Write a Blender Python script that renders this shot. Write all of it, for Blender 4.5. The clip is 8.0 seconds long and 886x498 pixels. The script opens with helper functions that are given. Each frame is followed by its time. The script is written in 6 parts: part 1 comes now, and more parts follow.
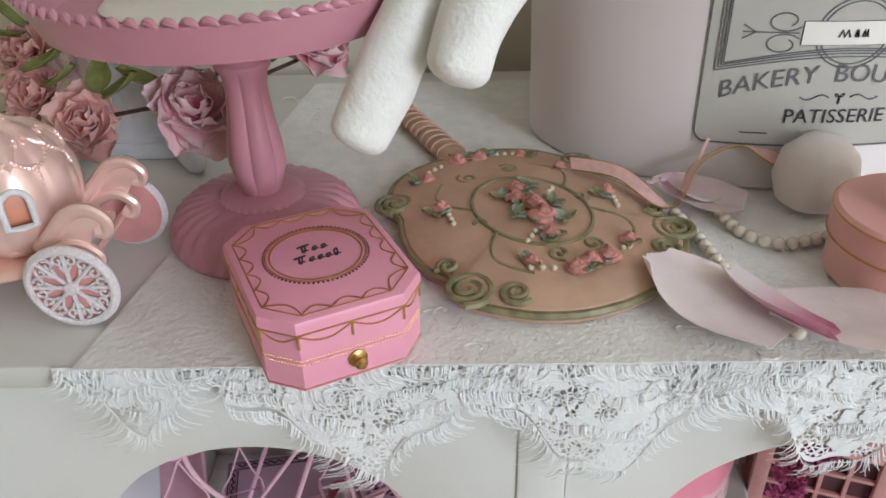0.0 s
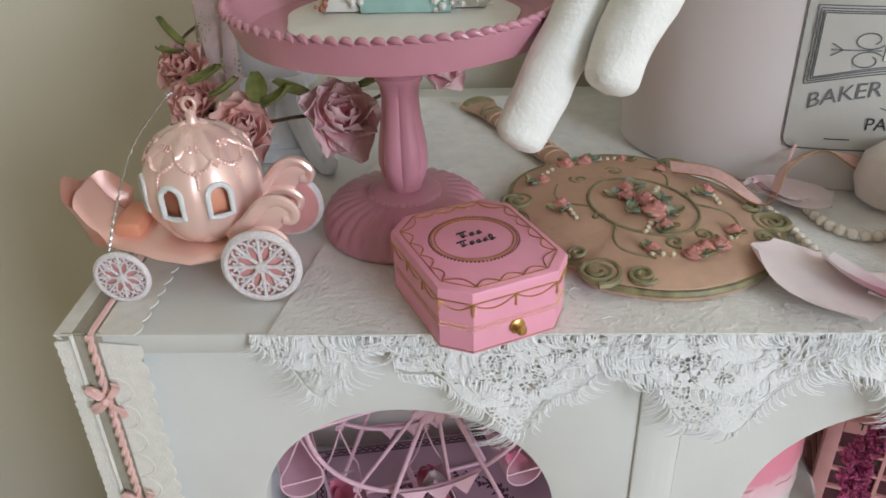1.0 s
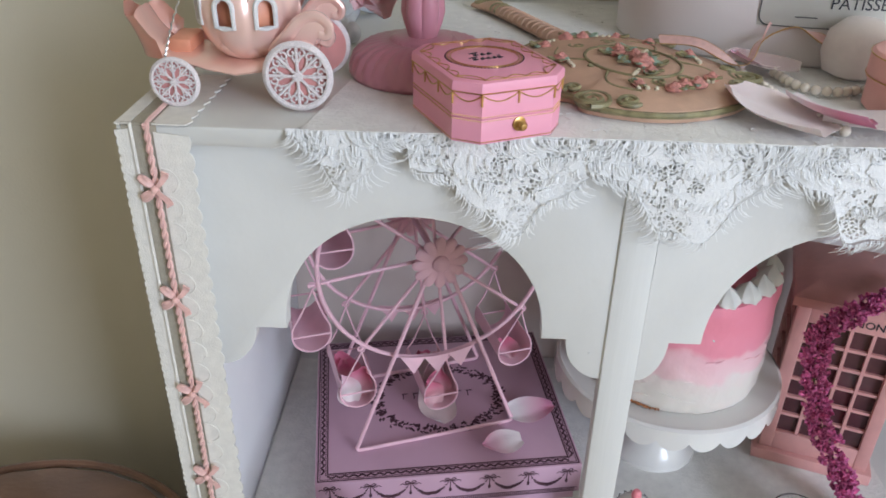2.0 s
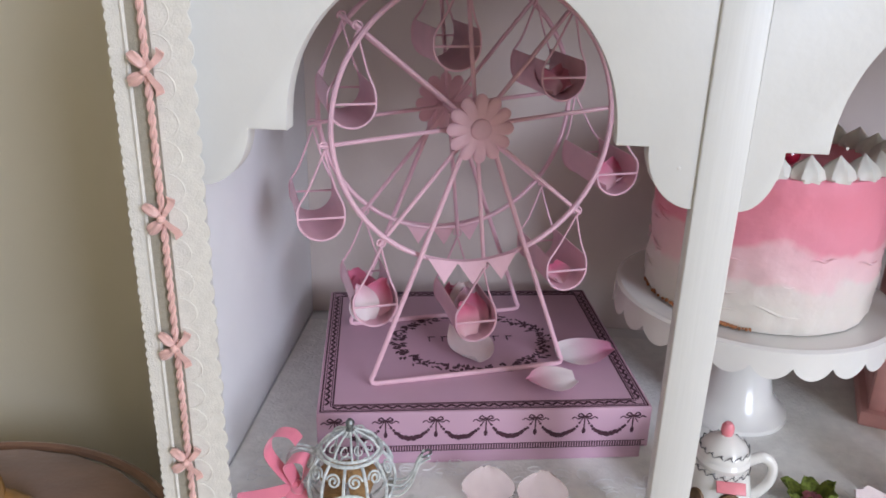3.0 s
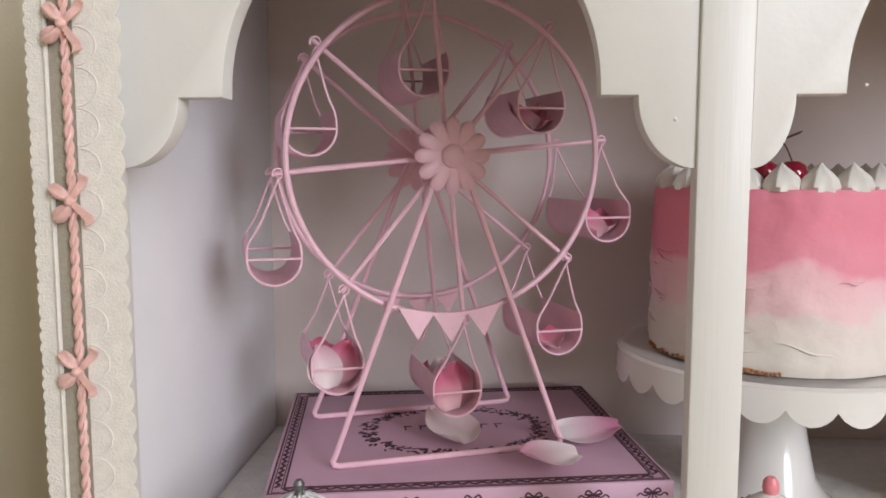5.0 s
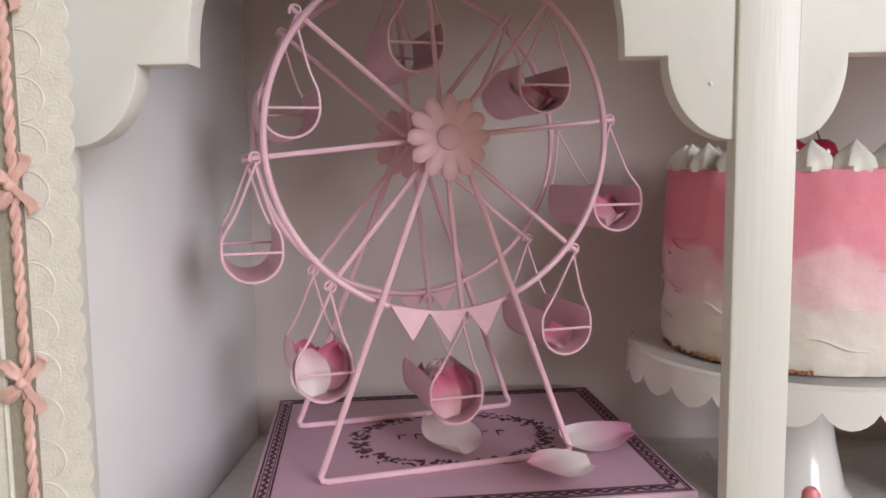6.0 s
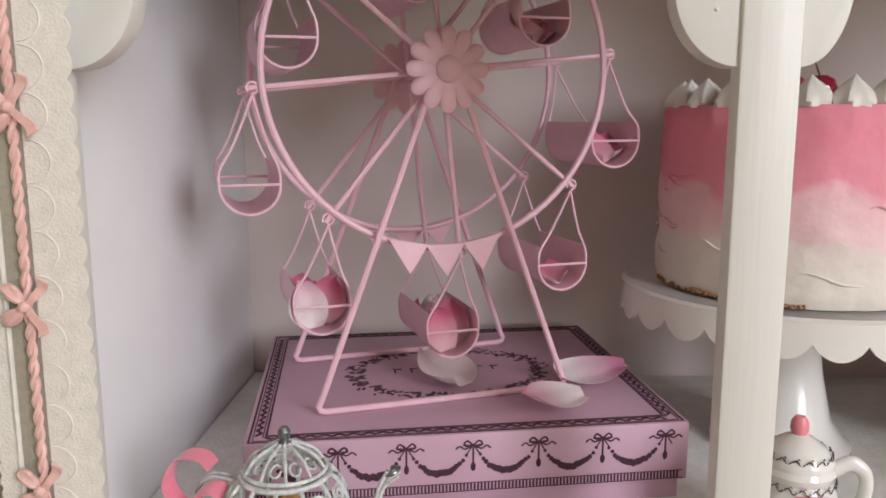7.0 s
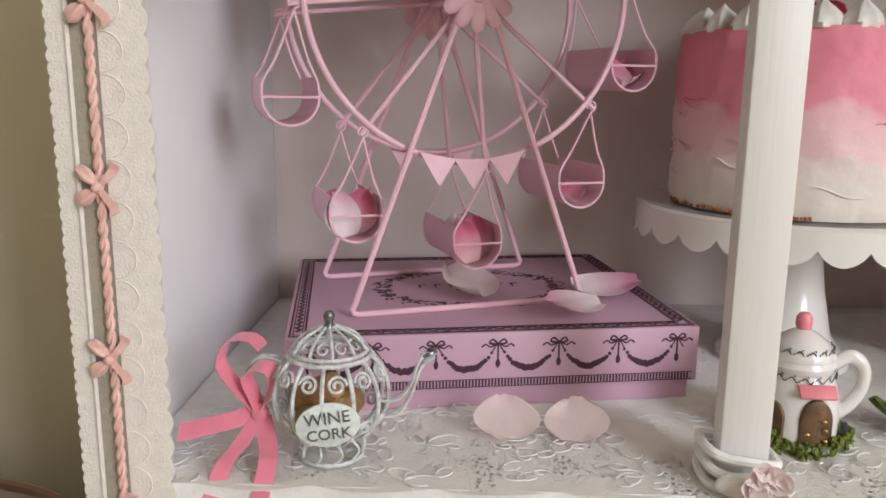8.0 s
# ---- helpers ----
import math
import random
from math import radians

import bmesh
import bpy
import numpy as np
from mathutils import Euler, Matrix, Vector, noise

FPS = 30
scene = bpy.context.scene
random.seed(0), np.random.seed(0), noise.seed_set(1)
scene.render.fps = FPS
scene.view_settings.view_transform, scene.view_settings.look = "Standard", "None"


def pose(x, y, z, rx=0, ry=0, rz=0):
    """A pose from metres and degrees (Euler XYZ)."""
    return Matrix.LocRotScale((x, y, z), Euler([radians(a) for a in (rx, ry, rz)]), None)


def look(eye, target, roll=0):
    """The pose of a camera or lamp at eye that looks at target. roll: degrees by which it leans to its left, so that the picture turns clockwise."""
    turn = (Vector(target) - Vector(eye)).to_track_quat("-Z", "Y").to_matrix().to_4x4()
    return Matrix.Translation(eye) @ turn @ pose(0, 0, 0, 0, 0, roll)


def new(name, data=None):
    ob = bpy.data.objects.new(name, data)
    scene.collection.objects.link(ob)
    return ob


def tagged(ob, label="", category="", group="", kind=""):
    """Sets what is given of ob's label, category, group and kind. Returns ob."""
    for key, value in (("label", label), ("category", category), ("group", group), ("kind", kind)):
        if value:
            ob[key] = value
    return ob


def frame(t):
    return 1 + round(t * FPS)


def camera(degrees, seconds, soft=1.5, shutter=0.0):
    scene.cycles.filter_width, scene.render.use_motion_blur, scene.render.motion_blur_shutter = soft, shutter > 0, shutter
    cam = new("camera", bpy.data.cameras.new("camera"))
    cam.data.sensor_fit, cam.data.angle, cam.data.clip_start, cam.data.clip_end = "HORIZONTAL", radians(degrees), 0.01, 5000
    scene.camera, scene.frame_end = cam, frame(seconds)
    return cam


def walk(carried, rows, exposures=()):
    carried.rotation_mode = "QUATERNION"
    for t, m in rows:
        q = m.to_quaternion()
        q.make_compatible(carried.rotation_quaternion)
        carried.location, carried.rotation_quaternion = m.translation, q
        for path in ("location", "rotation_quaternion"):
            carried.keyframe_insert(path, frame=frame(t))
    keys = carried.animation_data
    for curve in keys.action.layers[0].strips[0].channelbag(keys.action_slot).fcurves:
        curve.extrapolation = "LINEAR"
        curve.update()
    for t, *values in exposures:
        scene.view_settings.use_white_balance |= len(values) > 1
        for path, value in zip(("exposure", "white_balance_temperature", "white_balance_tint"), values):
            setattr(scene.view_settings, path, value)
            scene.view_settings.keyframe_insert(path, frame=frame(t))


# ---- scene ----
cam = camera(58.6, 8.0, soft=1.7)
PATH = [
    (0.0, (0.078, 0.016, 1.307), (0.046, 1.71, 0.244), -1.4),
    (0.5, (0.041, -0.01, 1.313), (-0.024, 1.691, 0.265), -1.8),
    (1.0, (0.011, -0.045, 1.325), (-0.059, 1.673, 0.304), -1.7),
    (1.5, (-0.007, -0.067, 1.316), (-0.066, 1.665, 0.318), -0.9),
    (2.0, (0.005, -0.162, 1.251), (-0.050, 1.573, 0.258), 1.2),
    (2.2, (0.011, -0.191, 1.226), (-0.046, 1.519, 0.190), 2.0),
    (3.5, (-0.006, -0.099, 0.897), (-0.189, 1.846, 0.467), 0.8),
    (4.0, (0.028, -0.139, 0.871), (-0.158, 1.833, 0.593), -0.2),
    (4.5, (0.018, -0.128, 0.881), (-0.113, 1.852, 0.632), 0.4),
    (5.0, (0.013, -0.084, 0.878), (-0.121, 1.901, 0.67), 0.0),
    (6.5, (-0.002, -0.031, 0.864), (-0.075, 1.956, 0.656), -0.5),
    (7.0, (-0.004, -0.037, 0.857), (-0.068, 1.934, 0.525), -0.1),
    (7.5, (-0.023, -0.054, 0.822), (-0.11, 1.896, 0.389), 0.7),
    (8.0, (-0.022, -0.074, 0.824), (-0.08, 1.884, 0.422), 0.6),
]
EXPOSURE = [(0.0, -0.40, 6500, 16), (1.5, -0.34, 6450, 15), (2.2, -0.20, 6150, 18), (3.5, -0.12, 6650, 21), (8.0, -0.16, 7250, 21)]
walk(cam, [(t, look(eye, target, roll)) for t, eye, target, roll in PATH], EXPOSURE)

# ---- light: one window behind and to the right of the camera, and its sky ----
world = bpy.data.worlds.new("world")
scene.world = world
world.use_nodes = True
wn = world.node_tree.nodes
sky = wn.new("ShaderNodeTexSky")
sky.sky_type, sky.sun_disc, sky.sun_elevation, sky.sun_rotation = "NISHITA", False, radians(40), radians(100)
world.node_tree.links.new(sky.outputs[0], wn["Background"].inputs[0])
wn["Background"].inputs[1].default_value = 0.12
def area(name, eye, target, w, h, watts, col):
    lamp = bpy.data.lights.new(name, "AREA")
    lamp.shape, lamp.size, lamp.size_y, lamp.energy, lamp.color = "RECTANGLE", w, h, watts, col
    ob = new(name, lamp)
    ob.matrix_world = look(eye, target)
    return ob
area("window_daylight", (2.30, -2.59, 1.90), (2.30, 0.0, 1.90), 1.40, 1.80, 145, (0.75, 0.875, 1.0))

# ---- materials ----
def mat(name, col, rough=0.5, metal=0.0, vary=0.06, scale=40.0, bump=0.1, fine=300.0, col2=None, sheen=0.0, coat=0.0, sub=0.0, alpha=1.0, trans=0.0):
    m = bpy.data.materials.new(name)
    m.use_nodes = True
    t = m.node_tree
    b = t.nodes["Principled BSDF"]
    b.inputs["Roughness"].default_value, b.inputs["Metallic"].default_value = rough, metal
    b.inputs["Sheen Weight"].default_value, b.inputs["Coat Weight"].default_value = sheen, coat
    b.inputs["Coat Roughness"].default_value = 0.15
    b.inputs["Alpha"].default_value, b.inputs["Transmission Weight"].default_value = alpha, trans
    if sub:
        b.inputs["Subsurface Weight"].default_value = sub
        b.inputs["Subsurface Radius"].default_value = (0.01, 0.006, 0.005)
        b.inputs["Subsurface Scale"].default_value = 0.3
    co = t.nodes.new("ShaderNodeTexCoord")
    n1 = t.nodes.new("ShaderNodeTexNoise")
    n1.inputs["Scale"].default_value, n1.inputs["Detail"].default_value = scale, 4.0
    t.links.new(co.outputs["Object"], n1.inputs["Vector"])
    ramp = t.nodes.new("ShaderNodeValToRGB")
    c2 = col2 or tuple(min(1.0, c * (1 + vary)) for c in col)
    c1 = col if col2 else tuple(c * (1 - vary) for c in col)
    ramp.color_ramp.elements[0].position, ramp.color_ramp.elements[1].position = 0.3, 0.7
    ramp.color_ramp.elements[0].color, ramp.color_ramp.elements[1].color = (*c1, 1), (*c2, 1)
    t.links.new(n1.outputs["Fac"], ramp.inputs["Fac"])
    t.links.new(ramp.outputs["Color"], b.inputs["Base Color"])
    if bump:
        n2 = t.nodes.new("ShaderNodeTexNoise")
        n2.inputs["Scale"].default_value, n2.inputs["Detail"].default_value = fine, 3.0
        t.links.new(co.outputs["Object"], n2.inputs["Vector"])
        bp = t.nodes.new("ShaderNodeBump")
        bp.inputs["Strength"].default_value, bp.inputs["Distance"].default_value = bump, 0.002
        t.links.new(n2.outputs["Fac"], bp.inputs["Height"])
        t.links.new(bp.outputs["Normal"], b.inputs["Normal"])
    return m

def brushed(m):
    """Draws the fine relief of a paint out along z, as brush strokes leave it."""
    t = m.node_tree
    for n in [n for n in t.nodes if n.type == "TEX_NOISE"]:
        mp = t.nodes.new("ShaderNodeMapping")
        mp.inputs["Scale"].default_value = (2.2, 2.2, 0.09)
        t.links.new(n.inputs["Vector"].links[0].from_socket, mp.inputs["Vector"])
        t.links.new(mp.outputs[0], n.inputs["Vector"])
    return m

M = {}
M["white"] = mat("white_paint", (0.74, 0.735, 0.70), 0.42, vary=0.03, scale=18, bump=0.12, fine=120)
M["brushed"] = brushed(mat("brushed_white_paint", (0.745, 0.74, 0.705), 0.42, vary=0.02, scale=60, bump=0.10, fine=160))
# side white lifted and cooled so the inner wall reads as window-lit
M["whiteside"] = mat("lifted_white_side", (0.87, 0.87, 0.88), 0.5, vary=0.02, scale=18, bump=0.08, fine=120)
M["wall"] = mat("beige_wall_paint", (0.70, 0.645, 0.51), 0.8, vary=0.02, scale=3, bump=0.15, fine=250)
M["ceil"] = mat("ceiling_paint", (0.82, 0.80, 0.75), 0.9, vary=0.02, scale=3, bump=0)
M["floor"] = mat("floor_wood", (0.40, 0.30, 0.20), 0.5, vary=0.3, scale=6, bump=0.05)
M["stand"] = mat("dusty_pink_enamel", (0.57, 0.25, 0.31), 0.30, vary=0.05, scale=30, bump=0.05, fine=500, coat=0.2)
M["boxpink"] = mat("pink_card", (0.86, 0.36, 0.47), 0.42, vary=0.03, scale=40, bump=0.04, fine=700)
M["boxpinkdk"] = mat("deep_pink_card", (0.74, 0.30, 0.40), 0.45, vary=0.03, scale=40, bump=0.04, fine=700)
M["gold"] = mat("gold_foil", (0.62, 0.38, 0.14), 0.33, 1.0, vary=0.1, scale=200, bump=0)
M["pearlpink"] = mat("pearl_pink_plastic", (0.97, 0.66, 0.58), 0.30, 0.35, vary=0.05, scale=30, bump=0.03, fine=120, coat=1.0)
M["peach"] = mat("peach_inner_plastic", (0.80, 0.33, 0.20), 0.4, vary=0.08, scale=60, bump=0)
M["glitter"] = mat("silver_glitter", (0.95, 0.93, 0.93), 0.35, 0.0, vary=0.2, scale=1800, bump=0.5, fine=2500)
M["wheelwhite"] = mat("white_glitter_wheel", (0.88, 0.80, 0.79), 0.5, vary=0.12, scale=900, bump=0.6, fine=2000)
M["plaster"] = mat("white_plaster", (0.72, 0.74, 0.78), 0.75, vary=0.08, scale=30, bump=0.25, fine=200)
M["knit"] = mat("white_knit", (0.88, 0.87, 0.82), 0.9, vary=0.03, scale=120, bump=0.4, fine=420, sheen=0.3)
M["bucket"] = mat("blush_bucket", (0.80, 0.735, 0.715), 0.45, vary=0.02, scale=8, bump=0.03)
M["cream"] = mat("cream_label", (0.88, 0.85, 0.78), 0.6, vary=0.02, scale=20, bump=0)
M["inkgrey"] = mat("worn_grey_print", (0.13, 0.13, 0.13), 0.6, vary=0.3, scale=400, bump=0)
M["ink"] = mat("black_print", (0.03, 0.03, 0.035), 0.6, vary=0.2, scale=400, bump=0)
M["plum"] = mat("plum_print", (0.06, 0.016, 0.03), 0.6, vary=0.3, scale=600, bump=0)
M["backblush"] = mat("blush_white_back", (0.76, 0.66, 0.61), 0.6, vary=0.03, scale=14, bump=0.1, fine=120)
M["ferris"] = mat("pink_metal_paint", (0.86, 0.53, 0.61), 0.42, vary=0.05, scale=60, bump=0.08, fine=500)
M["lilac"] = mat("lilac_card", (0.60, 0.37, 0.47), 0.5, vary=0.03, scale=30, bump=0.04, fine=600)
M["lace"] = mat("white_lace", (0.86, 0.86, 0.84), 0.85, vary=0.04, scale=200, bump=0.25, fine=500)
M["resin"] = mat("peach_resin", (0.57, 0.36, 0.25), 0.55, vary=0.12, scale=45, bump=0.2, fine=250)
M["resingreen"] = mat("green_gold_resin", (0.25, 0.22, 0.11), 0.45, vary=0.3, scale=120, bump=0.2, fine=300)
M["resinrose"] = mat("rose_resin", (0.56, 0.24, 0.20), 0.5, vary=0.35, scale=200, bump=0.2)
M["porcelain"] = mat("white_porcelain", (0.82, 0.80, 0.76), 0.16, vary=0.015, scale=20, bump=0, coat=0.4)
M["brown"] = mat("brown_velvet", (0.22, 0.11, 0.065), 0.8, vary=0.25, scale=14, bump=0.3, fine=90, sheen=0.5)

# ---- mesh helpers ----
def part(name, bm, material, parent=None, label="", smooth=True, kind=""):
    me = bpy.data.meshes.new(name)
    bmesh.ops.recalc_face_normals(bm, faces=bm.faces[:])
    bm.to_mesh(me)
    bm.free()
    if smooth:
        me.polygons.foreach_set("use_smooth", [True] * len(me.polygons))
        me.set_sharp_from_angle(angle=radians(38))
    for m in material if isinstance(material, (list, tuple)) else [material]:
        me.materials.append(m)
    ob = new(name, me)
    ob.parent = parent
    return tagged(ob, label=label, kind=kind)

def thing(name, loc, label, category, group="", rz=0.0, kind=""):
    ob = new(name)
    ob.empty_display_size = 0.02
    ob.matrix_basis = pose(*loc, 0, 0, rz)
    return tagged(ob, label, category, group, kind)

def box(sx, sy, sz, at=(0, 0, 0), bevel=0.0, seg=2, bm=None, m=None):
    b = bmesh.new()
    bmesh.ops.create_cube(b, size=1.0)
    bmesh.ops.scale(b, vec=(sx, sy, sz), verts=b.verts)
    if bevel:
        bmesh.ops.bevel(b, geom=b.edges[:], offset=bevel, segments=seg, affect="EDGES", profile=0.5)
    bmesh.ops.translate(b, vec=at, verts=b.verts)
    return merge(bm, b, m)

def merge(bm, b, m=None):
    if m is not None:
        bmesh.ops.transform(b, matrix=m, verts=b.verts)
    if bm is None:
        return b
    me = bpy.data.meshes.new("tmp")
    b.to_mesh(me)
    bm.from_mesh(me)
    b.free()
    bpy.data.meshes.remove(me)
    return bm

def quads(bm, rings, closed=True, loop=False):
    n = len(rings[0])
    pairs = list(zip(rings, rings[1:])) + ([(rings[-1], rings[0])] if loop else [])
    for a, b in pairs:
        for i in range(n if closed else n - 1):
            j = (i + 1) % n
            try:
                bm.faces.new((a[i], a[j], b[j], b[i]))
            except ValueError:
                pass

def lathe(profile, seg=48, wave=None, bm=None, m=None):
    """Turns (radius, height) pairs round z; wave(angle, index) scales the radius."""
    b = bmesh.new()
    rings = []
    for k, (r, z) in enumerate(profile):
        row = []
        for i in range(seg):
            a = 2 * math.pi * i / seg
            rr = r * (wave(a, k) if wave else 1.0)
            row.append(b.verts.new((rr * math.cos(a), rr * math.sin(a), z)))
        rings.append(row)
    quads(b, rings)
    if profile[0][0] > 1e-5:
        b.faces.new(rings[0][::-1])
    if profile[-1][0] > 1e-5:
        b.faces.new(rings[-1])
    bmesh.ops.remove_doubles(b, verts=b.verts, dist=1e-6)
    return merge(bm, b, m)

def tube(points, r, sides=8, closed=False, bm=None, m=None, taper=None, flat=1.0):
    """A round bar along points."""
    b = bmesh.new()
    pts = [Vector(p) for p in points]
    n = len(pts)
    rings, up = [], None
    for i, p in enumerate(pts):
        d = (pts[(i + 1) % n] - pts[i - 1]) if closed else (pts[min(i + 1, n - 1)] - pts[max(i - 1, 0)])
        d.normalize()
        if up is None:
            up = d.orthogonal().normalized()
        up = (up - d * up.dot(d)).normalized()
        side = d.cross(up)
        rr = r * (taper(i / max(1, n - 1)) if taper else 1.0)
        rings.append([b.verts.new(p + rr * (math.cos(a) * up + flat * math.sin(a) * side)) for a in (2 * math.pi * k / sides for k in range(sides))])
    quads(b, rings, loop=closed)
    if not closed:
        b.faces.new(rings[0][::-1])
        b.faces.new(rings[-1])
    return merge(bm, b, m)

def slab(outline, depth, bm=None, m=None, bevel=0.0):
    """A flat outline in x and y, thickened upwards by depth."""
    b = bmesh.new()
    vs = [b.verts.new((x, y, 0)) for x, y in outline]
    f = b.faces.new(vs)
    r = bmesh.ops.extrude_face_region(b, geom=[f])
    bmesh.ops.translate(b, vec=(0, 0, depth), verts=[v for v in r["geom"] if isinstance(v, bmesh.types.BMVert)])
    bmesh.ops.recalc_face_normals(b, faces=b.faces)
    if bevel:
        top = [e for e in b.edges if all(v.co.z > depth * 0.5 for v in e.verts)]
        bmesh.ops.bevel(b, geom=top, offset=bevel, segments=2, affect="EDGES", profile=0.5)
    return merge(bm, b, m)

def arc(cx, cy, rx, ry, a0, a1, n):
    return [(cx + rx * math.cos(radians(a0 + (a1 - a0) * i / n)), cy + ry * math.sin(radians(a0 + (a1 - a0) * i / n))) for i in range(n + 1)]

def ball(r, at=(0, 0, 0), u=12, v=8, scale=(1, 1, 1), bm=None):
    b = bmesh.new()
    bmesh.ops.create_uvsphere(b, u_segments=u, v_segments=v, radius=r)
    bmesh.ops.scale(b, vec=scale, verts=b.verts)
    bmesh.ops.translate(b, vec=at, verts=b.verts)
    return merge(bm, b)

# ---- the plan ----
Y0 = 0.305            # front face of the arch panel
XL, XR = -0.215, 0.755
ZF, ZT = 0.622, 1.071  # shelf floor, cabinet top
YB = 0.665            # inner face of the back

def ribbon(points, sides, w, th=0.0006, bm=None, m=None, wave=None):
    """A band along points; sides gives the way of its width at each point."""
    b = bmesh.new()
    rings = []
    n = len(points)
    for i, p in enumerate(points):
        p, s = Vector(p), Vector(sides[i] if isinstance(sides, list) else sides).normalized()
        d = (Vector(points[min(i + 1, n - 1)]) - Vector(points[max(i - 1, 0)])).normalized()
        nn = d.cross(s).normalized() * th / 2
        ww = w * (wave(i / (n - 1)) if wave else 1.0) / 2
        rings.append([b.verts.new(p - s * ww - nn), b.verts.new(p + s * ww - nn), b.verts.new(p + s * ww + nn), b.verts.new(p - s * ww + nn)])
    quads(b, rings)
    b.faces.new(rings[0][::-1])
    b.faces.new(rings[-1])
    return merge(bm, b, m)

def curve(pts, n=8, closed=False):
    """A smooth line through pts (Catmull-Rom), n steps a span."""
    P = [Vector(p) for p in pts]
    out, k = [], len(P)
    for i in range(k if closed else k - 1):
        a, b, c, d = (P[(i - 1) % k], P[i], P[(i + 1) % k], P[(i + 2) % k]) if closed else (P[max(i - 1, 0)], P[i], P[i + 1], P[min(i + 2, k - 1)])
        for j in range(n):
            t = j / n
            out.append(0.5 * (2 * b + (c - a) * t + (2 * a - 5 * b + 4 * c - d) * t * t + (3 * b - a - 3 * c + d) * t ** 3))
    return out if closed else out + [P[-1]]

def petal_mesh(L, w, cup=0.3, curl=0.2, bm=None, m=None, nu=7, nv=7, seed=0, th=0.0003):
    """A silk petal lying along y, cupped across and curled along."""
    rnd = random.Random(seed)
    ph = rnd.uniform(0, 6)
    b = bmesh.new()
    top, low = [], []
    for j in range(nv):
        v = j / (nv - 1)
        ww = w / 2 * (math.sin(math.pi * (0.12 + 0.80 * v)) ** 0.75)
        ra, rb = [], []
        for i in range(nu):
            u = 2 * i / (nu - 1) - 1
            z = cup * w * u * u * 0.5 + curl * L * (v - 0.3) ** 2 + 0.02 * w * math.sin(5 * u + ph + 4 * v)
            y = L * v * (1 - 0.10 * u * u) + 0.03 * L * math.sin(7 * u + ph) * v ** 4
            ra.append(b.verts.new((ww * u, y, z + th)))
            rb.append(b.verts.new((ww * u, y, z)))
        top.append(ra)
        low.append(rb[::-1])
    quads(b, [a + c for a, c in zip(top, low)])
    b.faces.new((top[0] + low[0])[::-1])
    b.faces.new(top[-1] + low[-1])
    return merge(bm, b, m)

def gradient(m, axis, a, b, col1, col2, wob=0.25, scale=60.0):
    """Recolours a material from col1 to col2 along an object axis, with an uneven border."""
    t = m.node_tree
    bs = t.nodes["Principled BSDF"]
    co = t.nodes.new("ShaderNodeTexCoord")
    sx = t.nodes.new("ShaderNodeSeparateXYZ")
    mp = t.nodes.new("ShaderNodeMapRange")
    nz = t.nodes.new("ShaderNodeTexNoise")
    nz.inputs["Scale"].default_value = scale
    ad = t.nodes.new("ShaderNodeMath")
    ad.operation = "MULTIPLY_ADD"
    ad.inputs[1].default_value = wob
    rp = t.nodes.new("ShaderNodeValToRGB")
    rp.color_ramp.elements[0].color, rp.color_ramp.elements[1].color = (*col1, 1), (*col2, 1)
    rp.color_ramp.elements[0].position, rp.color_ramp.elements[1].position = wob / 2, 1 + wob / 2 - 0.02 if 1 + wob / 2 < 1 else 1.0
    t.links.new(co.outputs["Object"], sx.inputs[0])
    t.links.new(co.outputs["Object"], nz.inputs["Vector"])
    mp.inputs["From Min"].default_value, mp.inputs["From Max"].default_value = a, b
    t.links.new(sx.outputs[axis], mp.inputs["Value"])
    t.links.new(nz.outputs["Fac"], ad.inputs[0])
    t.links.new(mp.outputs[0], ad.inputs[2])
    t.links.new(ad.outputs[0], rp.inputs["Fac"])
    t.links.new(rp.outputs["Color"], bs.inputs["Base Color"])
    return m

def translucent(m, share):
    """Lets thin cloth pass some light through."""
    t = m.node_tree
    out, bs = t.nodes["Material Output"], t.nodes["Principled BSDF"]
    tl = t.nodes.new("ShaderNodeBsdfTranslucent")
    mx = t.nodes.new("ShaderNodeMixShader")
    mx.inputs[0].default_value = share
    src = bs.inputs["Base Color"]
    if src.is_linked:
        t.links.new(src.links[0].from_socket, tl.inputs["Color"])
    else:
        tl.inputs["Color"].default_value = src.default_value
    t.links.new(bs.outputs[0], mx.inputs[1])
    t.links.new(tl.outputs[0], mx.inputs[2])
    t.links.new(mx.outputs[0], out.inputs["Surface"])
    return m

